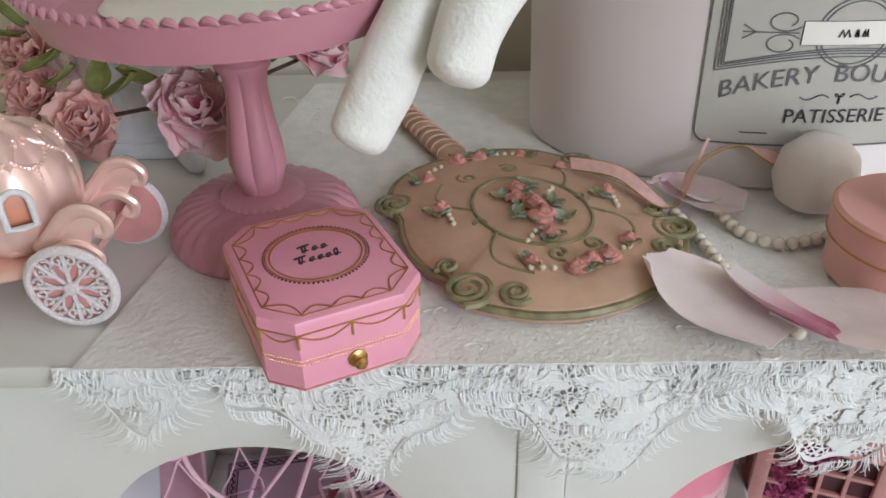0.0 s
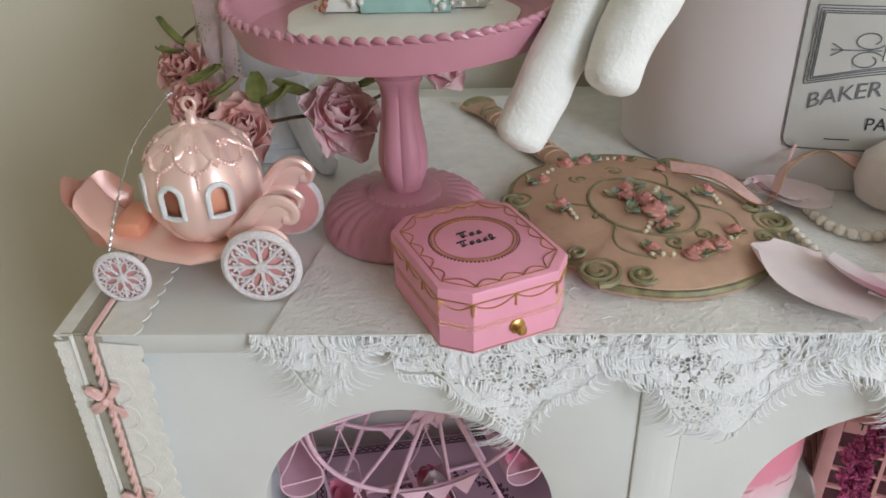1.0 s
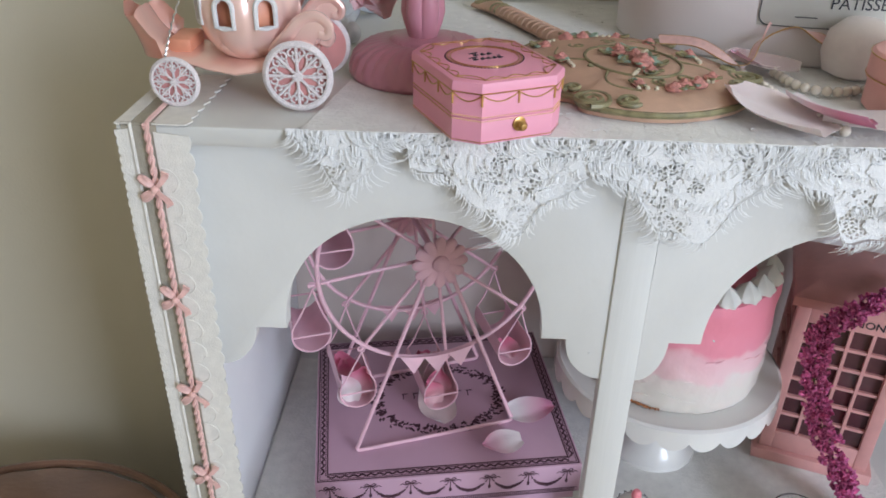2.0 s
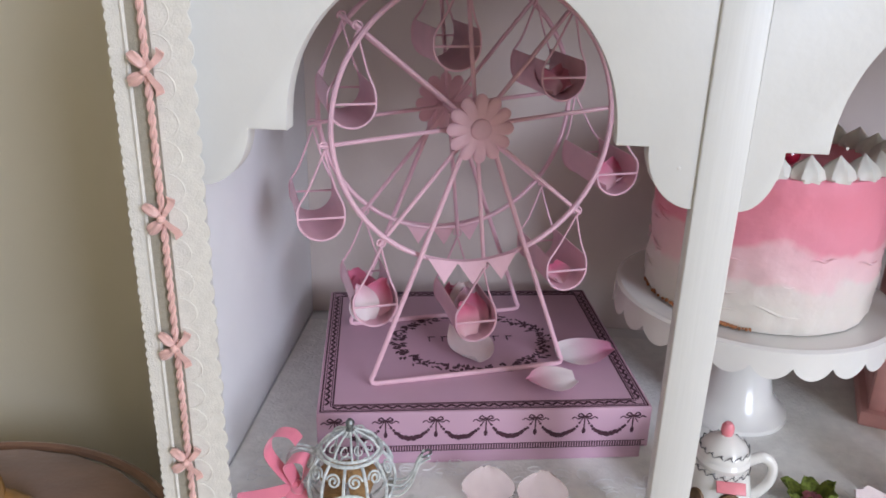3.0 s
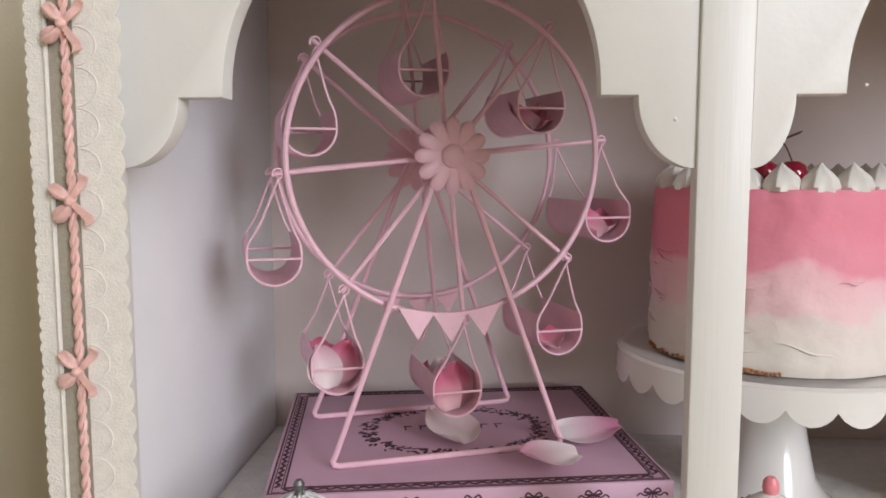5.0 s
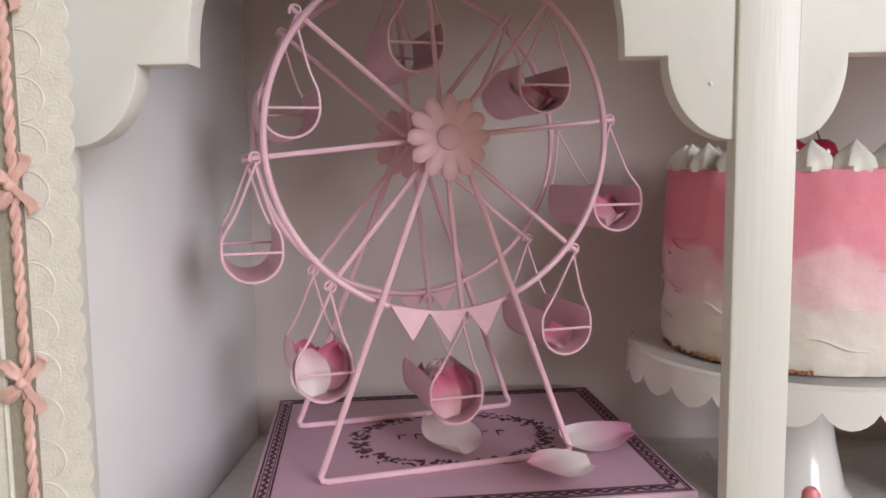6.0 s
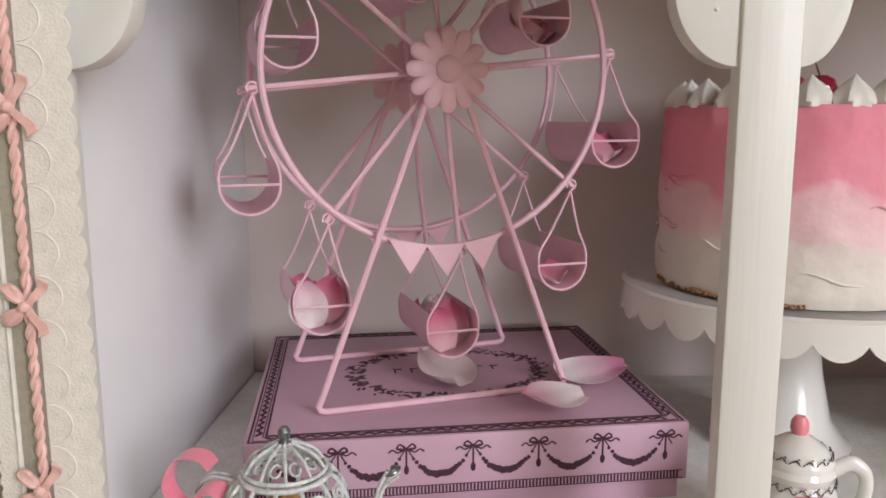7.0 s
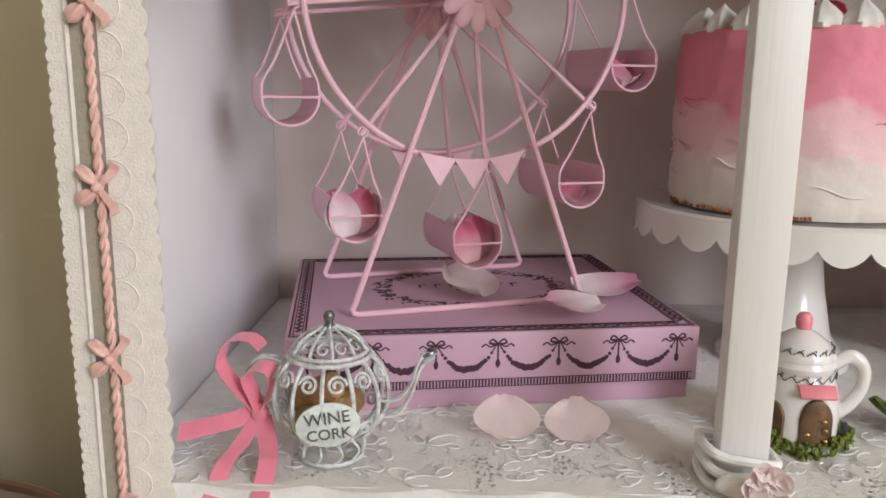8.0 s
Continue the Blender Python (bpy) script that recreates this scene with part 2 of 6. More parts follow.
def netting(m, scale, thr, blob=0.62, bscale=60.0):
    """Opens a cloth up into a net with solid motifs."""
    t = m.node_tree
    out, bs = t.nodes["Material Output"], t.nodes["Principled BSDF"]
    co = t.nodes.new("ShaderNodeTexCoord")
    vo = t.nodes.new("ShaderNodeTexVoronoi")
    vo.feature = "DISTANCE_TO_EDGE"
    vo.inputs["Scale"].default_value = scale
    lt = t.nodes.new("ShaderNodeMath")
    lt.operation, lt.inputs[1].default_value = "LESS_THAN", thr
    nz = t.nodes.new("ShaderNodeTexNoise")
    nz.inputs["Scale"].default_value, nz.inputs["Detail"].default_value = bscale, 1.0
    gt = t.nodes.new("ShaderNodeMath")
    gt.operation, gt.inputs[1].default_value = "GREATER_THAN", blob
    mx = t.nodes.new("ShaderNodeMath")
    mx.operation = "MAXIMUM"
    tr = t.nodes.new("ShaderNodeBsdfTransparent")
    ms = t.nodes.new("ShaderNodeMixShader")
    for n in (vo, nz):
        t.links.new(co.outputs["Object"], n.inputs["Vector"])
    t.links.new(vo.outputs["Distance"], lt.inputs[0])
    t.links.new(nz.outputs["Fac"], gt.inputs[0])
    t.links.new(lt.outputs[0], mx.inputs[0])
    t.links.new(gt.outputs[0], mx.inputs[1])
    t.links.new(mx.outputs[0], ms.inputs[0])
    t.links.new(tr.outputs[0], ms.inputs[1])
    t.links.new(bs.outputs[0], ms.inputs[2])
    t.links.new(ms.outputs[0], out.inputs["Surface"])
    return m

def words(text, size, m, depth=0.0003, bend=None):
    """Letters of the built-in font as a mesh, in x and y, centred; m places them; bend maps each vertex."""
    cu = bpy.data.curves.new("letters", "FONT")
    cu.body, cu.size, cu.align_x, cu.align_y, cu.extrude, cu.resolution_u = text, size, "CENTER", "CENTER", depth, 3
    ob = new("letters", cu)
    bpy.context.view_layer.update()
    me = bpy.data.meshes.new_from_object(ob.evaluated_get(bpy.context.evaluated_depsgraph_get()))
    bpy.data.objects.remove(ob)
    b = bmesh.new()
    b.from_mesh(me)
    bpy.data.meshes.remove(me)
    bpy.data.curves.remove(cu)
    for v in b.verts:
        v.co = bend(v.co) if bend else v.co
    if m is not None:
        bmesh.ops.transform(b, matrix=m, verts=b.verts)
    return b

# more materials
M["petal"] = gradient(mat("silk_petal", (0.86, 0.62, 0.64), 0.6, vary=0.04, scale=80, bump=0.15, fine=400, sheen=0.3, sub=0.15), 1, 0.012, 0.05, (0.90, 0.77, 0.77), (0.84, 0.30, 0.48))
M["petalpale"] = mat("pale_silk_petal", (0.95, 0.79, 0.77), 0.6, vary=0.05, scale=60, bump=0.15, fine=400, sheen=0.3, sub=0.15)
for k in ("petal", "petalpale"):
    translucent(M[k], 0.14)
M["petalred"] = mat("deep_pink_silk", (0.78, 0.27, 0.36), 0.55, vary=0.2, scale=90, bump=0.2, fine=400, sheen=0.3)
M["iron"] = mat("worn_white_wire", (0.42, 0.45, 0.45), 0.45, vary=0.0, scale=200, bump=0.3, fine=500, col2=(0.80, 0.84, 0.82))
M["wornsteel"] = mat("bare_steel_wear", (0.25, 0.27, 0.27), 0.35, 0.8, vary=0.3, scale=300, bump=0.2)
M["cork"] = mat("wine_cork", (0.42, 0.24, 0.10), 0.8, vary=0.3, scale=150, bump=0.5, fine=400)
M["satin"] = mat("pink_satin_ribbon", (0.86, 0.24, 0.33), 0.32, vary=0.06, scale=50, bump=0.06, fine=800, sheen=0.6)
M["icing"] = mat("ombre_icing", (0.85, 0.7, 0.66), 0.65, vary=0.04, scale=40, bump=0.55, fine=70, sub=0.1)
gradient(M["icing"], 2, 0.02, 0.115, (0.80, 0.76, 0.70), (0.90, 0.28, 0.36), wob=0.35, scale=28)
ramp = [n for n in M["icing"].node_tree.nodes if n.type == "VALTORGB"][-1].color_ramp
ramp.elements[0].color = (0.78, 0.72, 0.65, 1)
for at, col in ((0.36, (0.82, 0.70, 0.66)), (0.42, (0.88, 0.60, 0.61)), (0.66, (0.89, 0.52, 0.56)), (0.72, (0.88, 0.31, 0.39))):
    ramp.elements.new(at).color = (*col, 1)
M["cream_icing"] = mat("white_cream", (0.82, 0.79, 0.72), 0.5, vary=0.03, scale=60, bump=0.1, fine=200, sub=0.1)
M["cherry"] = mat("glossy_cherry", (0.30, 0.01, 0.03), 0.1, vary=0.2, scale=80, bump=0, coat=0.8)
M["sponge"] = mat("sponge_crumb", (0.42, 0.17, 0.07), 0.9, vary=0.3, scale=300, bump=0.6)
M["roofpink"] = mat("coral_pink_glaze", (0.84, 0.26, 0.30), 0.3, vary=0.08, scale=80, bump=0.05)
M["doorwood"] = mat("carved_brown_door", (0.13, 0.07, 0.03), 0.45, vary=0.5, scale=90, bump=0.5, fine=120)
M["moss"] = mat("green_moss", (0.16, 0.20, 0.03), 0.9, vary=0.5, scale=300, bump=1.0, fine=500)
M["stone"] = mat("grey_pebble", (0.22, 0.23, 0.23), 0.7, vary=0.3, scale=200, bump=0.3)
M["boothpink"] = mat("blush_painted_wood", (0.72, 0.36, 0.33), 0.45, vary=0.06, scale=50, bump=0.1)
M["boothcore"] = mat("dark_booth_core", (0.10, 0.04, 0.045), 0.08, vary=0.3, scale=30, bump=0)
M["magenta"] = mat("magenta_blossom", (0.72, 0.17, 0.38), 0.7, vary=0.35, scale=200, bump=0.4)
M["leafgreen"] = mat("fabric_leaf", (0.20, 0.22, 0.06), 0.6, vary=0.35, scale=120, bump=0.2)
M["taupe"] = mat("taupe_organza", (0.42, 0.38, 0.30), 0.6, vary=0.08, scale=300, bump=0.3, fine=900)
M["braid"] = mat("blush_satin_braid", (0.78, 0.47, 0.42), 0.4, vary=0.1, scale=200, bump=0.2, fine=900, sheen=0.4)
M["runner"] = mat("cream_lace_cloth", (0.83, 0.815, 0.77), 0.9, vary=0.06, scale=90, bump=0.6, fine=320, sheen=0.3)
M["net"] = netting(mat("white_lace_net", (0.88, 0.88, 0.86), 0.8, vary=0.03, scale=100, bump=0.3, fine=500), 340, 0.15, 0.50, 70)
M["doily"] = netting(mat("white_floor_lace", (0.84, 0.82, 0.77), 0.8, vary=0.03, scale=100, bump=0.3, fine=500), 260, 0.21, 0.48, 60)
M["lacetrim"] = mat("ivory_lace_trim", (0.82, 0.79, 0.72), 0.8, vary=0.05, scale=150, bump=0.3, fine=800)
M["mint"] = mat("mint_icing", (0.40, 0.62, 0.55), 0.6, vary=0.05, scale=90, bump=0.2)
M["ginger"] = mat("gingerbread", (0.42, 0.19, 0.11), 0.7, vary=0.3, scale=150, bump=0.4)
M["pearl"] = mat("cream_pearl", (0.82, 0.73, 0.62), 0.16, vary=0.04, scale=60, bump=0, coat=0.7)
M["blushcard"] = mat("blush_round_box", (0.80, 0.42, 0.37), 0.5, vary=0.04, scale=60, bump=0.06)
M["gauze"] = mat("blush_gauze", (0.94, 0.85, 0.80), 0.7, vary=0.05, scale=90, bump=0.2, alpha=0.8)
M["sheer"] = mat("sheer_petal", (0.90, 0.72, 0.70), 0.6, vary=0.05, scale=60, bump=0.1, alpha=0.42)
M["clear"] = mat("clear_glass", (0.95, 0.95, 0.95), 0.03, vary=0.0, bump=0, trans=0.95)
M["steel"] = mat("grey_steel_wire", (0.55, 0.55, 0.55), 0.3, 1.0, vary=0.1, bump=0)
# ---- the room ----
def room():
    t = 0.1
    x0, x1, y0, y1, h = -1.9, 3.60, -2.6, 0.72, 3.00
    tagged(part("floor", box(x1 - x0 + 2 * t, y1 - y0 + 2 * t, t, ((x0 + x1) / 2, (y0 + y1) / 2, -t / 2)), M["floor"]), "brown wooden floor of the room", "floor", kind="structure")
    tagged(part("ceiling", box(x1 - x0 + 2 * t, y1 - y0 + 2 * t, t, ((x0 + x1) / 2, (y0 + y1) / 2, h + t / 2)), M["ceil"]), "plain white ceiling of the room", "ceiling", kind="structure")
    tagged(part("wall_north", box(x1 - x0 + 2 * t, t, h, ((x0 + x1) / 2, y1 + t / 2, h / 2)), M["wall"]), "beige painted wall behind the cabinet", "wall", kind="structure")
    tagged(part("wall_west", box(t, y1 - y0, h, (x0 - t / 2, (y0 + y1) / 2, h / 2)), M["wall"]), "plain beige painted side wall", "wall", kind="structure")
    tagged(part("wall_east", box(t, y1 - y0, h, (x1 + t / 2, (y0 + y1) / 2, h / 2)), M["wall"]), "plain beige painted side wall", "wall", kind="structure")
    b = bmesh.new()
    wx0, wx1, wz0, wz1 = 1.58, 3.02, 0.98, 2.82
    box(wx0 - x0 + t, t, h, ((wx0 + x0 - t) / 2, y0 - t / 2, h / 2), bm=b)
    box(x1 + t - wx1, t, h, ((wx1 + x1 + t) / 2, y0 - t / 2, h / 2), bm=b)
    box(wx1 - wx0, t, wz0, ((wx0 + wx1) / 2, y0 - t / 2, wz0 / 2), bm=b)
    box(wx1 - wx0, t, h - wz1, ((wx0 + wx1) / 2, y0 - t / 2, (h + wz1) / 2), bm=b)
    tagged(part("wall_south", b, M["wall"]), "beige painted wall with a window opening", "wall", kind="structure")
room()

# ---- the cabinet ----
def cabinet():
    c = thing("cabinet", ((XL + XR) / 2, 0.48, 0), "white painted wooden display cabinet with arched openings", "cabinet")
    def p(name, b, label="", m="white"):
        ob = part(name, b, M[m], c, label)
        ob.matrix_parent_inverse = c.matrix_basis.inverted()
        return ob
    w = XR - XL
    zt = ZT - 0.0140
    p("top_board", box(w + 0.002, YB + 0.02 - 0.294, 0.0135, ((XL + XR) / 2, (YB + 0.02 + 0.294) / 2, ZT - 0.00675), 0.0025))
    p("shelf_board", box(w - 0.026, YB - Y0 + 0.006, 0.018, ((XL + XR) / 2, (YB + Y0 - 0.008) / 2, ZF - 0.009)))
    # the back board has an even blush tone of its own
    p("back_panel", box(w - 0.002, 0.012, zt, ((XL + XR) / 2, YB + 0.0065, zt / 2)), "pale blush back board", "backblush")
    for x in (XL + 0.006, XR - 0.006):
        p("side_panel", box(0.012, YB - Y0 - 0.001, zt, (x, (YB + Y0) / 2, zt / 2), 0.001), "white side board, its colour lifted for window light", "whiteside")
    p("lower_front", box(w - 0.08, 0.014, ZF - 0.02, ((XL + XR) / 2, Y0 + 0.010, (ZF - 0.02) / 2), 0.001))
    def panel(x0, x1, xc):
        pts = [(x0, zt), (x0, 0.877)]
        pts += arc(x0, 0.912, xc - 0.1155 - x0, 0.035, -90, 0, 12)
        pts += [(xc + 0.0926 * math.cos(a), 0.912 + 0.095 * abs(math.sin(a)) ** 0.9) for a in (math.pi * (1 - i / 44) for i in range(0, 45))]
        pts += arc(x1, 0.912, x1 - xc - 0.1105, 0.035, 180, 270, 12)
        pts += [(x1, zt)]
        p("arch_panel", slab(pts, 0.014, bevel=0.0006, m=pose(0, Y0 + 0.014, 0, 90, 0, 0)))
    x0 = -0.1765
    for k in range(3):
        xc = -0.030 + 0.300 * k
        panel(x0, xc + 0.1390, xc)
        x0 = xc + 0.1645
    for k in range(2):
        p("post", box(0.0256, 0.0130, zt - ZF - 0.001, (0.1213 + 0.3 * k, Y0 + 0.0042, (zt + ZF) / 2), 0.0016), "brush-painted white post", "brushed")
    for x0, x1 in ((XL + 0.002, -0.177), (0.7205, XR - 0.002)):
        p("stile", box(x1 - x0, 0.012, zt - 0.0005, ((x0 + x1) / 2, Y0 + 0.004, zt / 2), 0.0012))
    for x, z in ((0.0985, 0.9005), (0.186, 0.916)):
        p("nail_head", lathe([(0.0009, 0), (0.0008, 0.0006), (0.0, 0.0008)], 10, m=pose(x, Y0, z, 90, 0, 0)))
cabinet()

# ---- lace trim down the front edge ----
def trim():
    t = thing("lace_trim", (-0.19, 0.29, 0.35), "ivory lace trim ribbon with a pink braid and little bows", "trim")
    def p(name, b, m, label=""):
        ob = part(name, b, m, t, label)
        ob.matrix_parent_inverse = t.matrix_basis.inverted()
        return ob
    y, z0, z1 = 0.2925, 0.30, ZT + 0.002
    p("organza_band", box(0.022, 0.0006, z1 - z0, (-0.2005, y + 0.001, (z0 + z1) / 2)), M["taupe"], "sheer taupe band of the trim")
    # scalloped edges
    def scallop(xa, amp, period, side, xb):
        n = int((z1 - z0) / period)
        pts = []
        for i in range(n):
            for j in range(6):
                a = math.pi * j / 6
                jit = 0.15 * math.sin(i * 1.7)
                pts.append((xa + side * amp * (math.sin(a) ** 0.8 + jit), z0 + (i + j / 6) * period))
        pts = [(xb, z0)] + pts + [(xb, z0 + n * period)]
        return slab(pts if side > 0 else pts[::-1], 0.0009, m=pose(0, y + 0.0006, 0, 90, 0, 0))
    p("outer_edge", scallop(-0.2145, 0.0014, 0.0062, -1, -0.2065), M["lacetrim"])
    p("edge_cord", tube([(-0.2052, y - 0.0006, z0 + (z1 - z0) * i / 40) for i in range(41)], 0.0012), M["lacetrim"])
    p("lace_edge", scallop(-0.1705, 0.0026, 0.0130, 1, -0.1915), M["lacetrim"], "ivory scalloped lace edge")
    b = bmesh.new()
    for i in range(38):
        z = z0 + 0.012 + i * 0.0195
        if z < z1 - 0.012:
            tube([(-0.1905 + 0.0105 * math.sin(a), y - 0.0006, z + 0.0092 * math.cos(a)) for a in (math.pi * k / 10 for k in range(11))], 0.00035, 5, bm=b)
    p("lace_loops", b, M["lacetrim"])
    b = bmesh.new()
    for ph in (0, math.pi):
        n = 420
        tube([(-0.1945 + 0.0011 * math.cos(i * 0.75 + ph), y - 0.0022 + 0.0011 * math.sin(i * 0.75 + ph), z0 + (z1 - z0) * i / n) for i in range(n + 1)], 0.0013, 6, bm=b)
    p("braid", b, M["braid"], "twisted blush pink braid")
    for k in range(9):
        z = 1.030 - 0.0845 * k
        b = bmesh.new()
        for s in (1, -1):
            puff = ball(0.0052, (0, 0, 0), 14, 9, (1.0, 0.42, 0.62))
            for v in puff.verts:
                u = (v.co.x + 0.0052) / 0.0104
                v.co.z *= 0.35 + 0.85 * (1 - u) ** 0.6
                v.co.y += 0.0006 * math.sin(v.co.z * 1500)
            bmesh.ops.transform(puff, matrix=pose(-0.0042, -0.0008, 0.0040 * s, 0, 38 * s, 0), verts=puff.verts)
            merge(b, puff)
            tail = curve([(0, -0.001, 0), (0.0035, -0.0022, 0.0034 * s), (0.0062, -0.0010, 0.0072 * s), (0.0070, -0.0016, 0.0100 * s)], 4)
            ribbon(tail, (0.86, 0.15, -0.5 * s), 0.0042, 0.0007, bm=b, wave=lambda u: 0.45 + 0.6 * u)
        ball(0.0022, (0, -0.002, 0), 8, 6, bm=b)
        ob = p("bow", b, M["braid"])
        ob.matrix_basis = pose(-0.1945 + 0.0006 * math.sin(k), y - 0.0035, z, 0, 7 * math.sin(2.3 * k), 0) @ Matrix.Scale(1.2, 4)
        ob.matrix_parent_inverse = t.matrix_basis.inverted()
    # the same ribbon laid back over the top board
    zt = ZT + 0.0008
    p("top_run", box(0.022, 0.10, 0.0005, (-0.2005, 0.342, zt)), M["taupe"])
    pts = [(-0.1915, 0.292)] + [(-0.1705 + 0.0026 * abs(math.sin(math.pi * i / 6)), 0.292 + 0.10 * i / 48) for i in range(49)] + [(-0.1915, 0.392)]
    p("top_lace", slab(pts, 0.0009, m=pose(0, 0, zt, 0, 0, 0)), M["lacetrim"])
    p("top_edge", box(0.009, 0.10, 0.0012, (-0.2105, 0.342, zt + 0.0003)), M["lacetrim"])
    p("top_braid", tube([(-0.1945, 0.291 + 0.1 * i / 20, zt + 0.0015 + (0 if i else -0.001)) for i in range(21)], 0.0017, 6), M["braid"])
trim()
# ---- the lilac gift box on the shelf ----
LID = ZF + 0.0515
def lilac_box():
    W, D = 0.2655, 0.227
    t = thing("gift_box", (-0.0185, 0.514, ZF + 0.0012), "lilac card gift box with plum garland print", "box", rz=9.3)
    h = LID - ZF - 0.0012
    part("base", box(W - 0.008, D - 0.008, 0.030, (0, 0, 0.015), 0.0008), M["lilac"], t)
    lid = part("lid", box(W, D, 0.037, (0, 0, h - 0.0185), 0.0009), M["lilac"], t)
    # printed frame of the lid
    b = bmesh.new()
    for inset, w in ((0.0028, 0.0012), (0.0048, 0.0006), (0.0104, 0.0006), (0.0122, 0.0012)):
        x, y = W / 2 - inset, D / 2 - inset
        for sx, sy, px, py in ((2 * x + w, w, 0, y), (2 * x + w, w, 0, -y), (w, 2 * y - w, x, 0), (w, 2 * y - w, -x, 0)):
            box(sx, sy, 0.0003, (px, py, h + 0.0001), bm=b)
    part("printed_frame", b, M["plum"], lid, "double plum line frame", smooth=False)
    b = bmesh.new()
    rnd = random.Random(3)
    for side in range(4):
        L, off = ((W, D), (D, W), (W, D), (D, W))[side]
        n = int(L / 0.0046)
        for i in range(n):
            s = (i + 0.5) / n * (L - 0.024) - (L - 0.024) / 2
            m = pose(0, 0, 0, 0, 0, 90 * side) @ pose(s, -off / 2 + 0.0076, h + 0.0003, 0, 0, 35 if i % 2 else -35)
            box(0.0050, 0.0019, 0.0002, bm=b, m=m)
    part("leaf_border", b, M["plum"], lid, smooth=False)
    # wreath
    b = bmesh.new()
    for i in range(330):
        a = 2 * math.pi * i / 330
        r = rnd.uniform(-0.0055, 0.0055)
        x, y = (0.069 + r) * math.cos(a), 0.002 + (0.053 + r) * math.sin(a)
        if 1.35 < a < 1.8:
            continue
        L = rnd.uniform(0.0042, 0.0078)
        bb = lathe([(0.0, 0), (L * 0.22, L * 0.3), (L * 0.2, L * 0.6), (0, L)], 6, m=pose(x, y, h + 0.0002, 0, 0, math.degrees(a) + rnd.choice((-40, 40, 140, 90))) @ pose(0, 0, 0, -90, 0, 0))
        bmesh.ops.scale(bb, vec=(1, 1, 0.06), space=Matrix.Translation((0, 0, -h)), verts=bb.verts)
        merge(b, bb)
    part("wreath", b, M["plum"], lid, "printed oval wreath of plum leaves", smooth=False)
    # lettering too small or branded: plain bars
    b = bmesh.new()
    for i in range(7):
        box(0.0066, 0.0014, 0.0002, (-0.036 + 0.012 * i, 0.0105, h + 0.0002), bm=b)
        box(0.0012, 0.0085, 0.0002, (-0.038 + 0.012 * i, 0.006, h + 0.0002), bm=b)
    for i in range(4):
        box(0.0022, 0.0034, 0.0002, (0.004 + 0.0034 * i, 0.022, h + 0.0002), bm=b)
    box(0.024, 0.0022, 0.0002, (0, -0.007, h + 0.0002), bm=b)
    part("print_lettering", b, M["plum"], lid, smooth=False)
    # swags on the sides
    def face(width, m, n, x0, step):
        b = bmesh.new()
        top, low = h - 0.0075, h - 0.019
        for i in range(n):
            x = x0 + i * step
            for s in (1, -1):
                tube(curve([(x, 0, top), (x + s * 0.0035, 0, top + 0.003), (x + s * 0.0055, 0, top + 0.0006), (x + s * 0.0015, 0, top - 0.0002)], 3), 0.0008, 4, bm=b)
                tube(curve([(x + s * 0.001, 0, top), (x + s * 0.005, 0, top - 0.002), (x + s * 0.008, 0, top - 0.0002), (x + s * 0.0105, 0, top - 0.002)], 3), 0.0007, 4, bm=b)
                tube([(x + s * 0.0006, 0, top), (x + s * 0.0042, 0, top - 0.006)], 0.0006, 4, bm=b)
            tube([(x, 0, top), (x, 0, top - 0.0115)], 0.0008, 4, bm=b)
            ball(0.0018, (x, 0, top - 0.0130), 6, 5, (1, 0.3, 1.6), bm=b)
            if x + step < width / 2 + 0.004:
                for k in range(17):
                    u = k / 16
                    r = 0.0011 + 0.0013 * math.sin(math.pi * u)
                    px = x + 0.004 + (step - 0.008) * u
                    pz = top - 0.0060 - 0.0105 * math.sin(math.pi * u) ** 0.8
                    ball(r, (px + rnd.uniform(-1, 1) * 0.0003, 0, pz + rnd.uniform(-1, 1) * 0.0005), 6, 4, (1.1, 0.25, 1), bm=b)
        for v in b.verts:
            v.co.y *= 0.3
        z = h - 0.0332
        k = int((width - 0.008) / 0.0021)
        for i in range(k):
            box(0.0011, 0.0003, 0.0042, (-width / 2 + 0.004 + (i + 0.5) * 0.0021, 0, z), bm=b)
        for dz in (0.0025, -0.0025):
            box(width - 0.006, 0.0003, 0.0005, (0, 0, z + dz), bm=b)
        bmesh.ops.transform(b, matrix=m, verts=b.verts)
        part("garland_print", b, M["plum"], lid, smooth=False)
    face(W, pose(0, -D / 2 - 0.0001, 0), 7, -0.119, 0.0395)
    face(D, pose(W / 2 + 0.0001, 0, 0, 0, 0, 90), 6, -0.1, 0.0395)
    face(D, pose(-W / 2 - 0.0001, 0, 0, 0, 0, -90), 6, -0.1, 0.0395)
lilac_box()

# ---- ferris wheel ----
WHEEL = pose(-0.036, 0.5065, LID + 0.0001, 0, 0, 19.5)
HUB = 0.885 - LID - 0.0001   # height of the axle over the box lid
TURN, REACH, DROP = 5.8, 0.1160, 0.0555
# how each cup hangs off true: along the wheel's plane, and down
ASKEW = ((0.0090, 0.0010), (-0.0030, 0.0), (-0.0040, 0.0015), (-0.0040, 0.0), (-0.0030, 0.0010), (-0.0040, 0.0), (-0.0035, -0.0025), (-0.0030, -0.0010))
def cup_place(k):
    a = radians(TURN + 45 * k)
    return REACH * math.cos(a), HUB + REACH * math.sin(a), REACH * math.cos(a) + ASKEW[k][0], HUB + REACH * math.sin(a) - DROP - ASKEW[k][1]

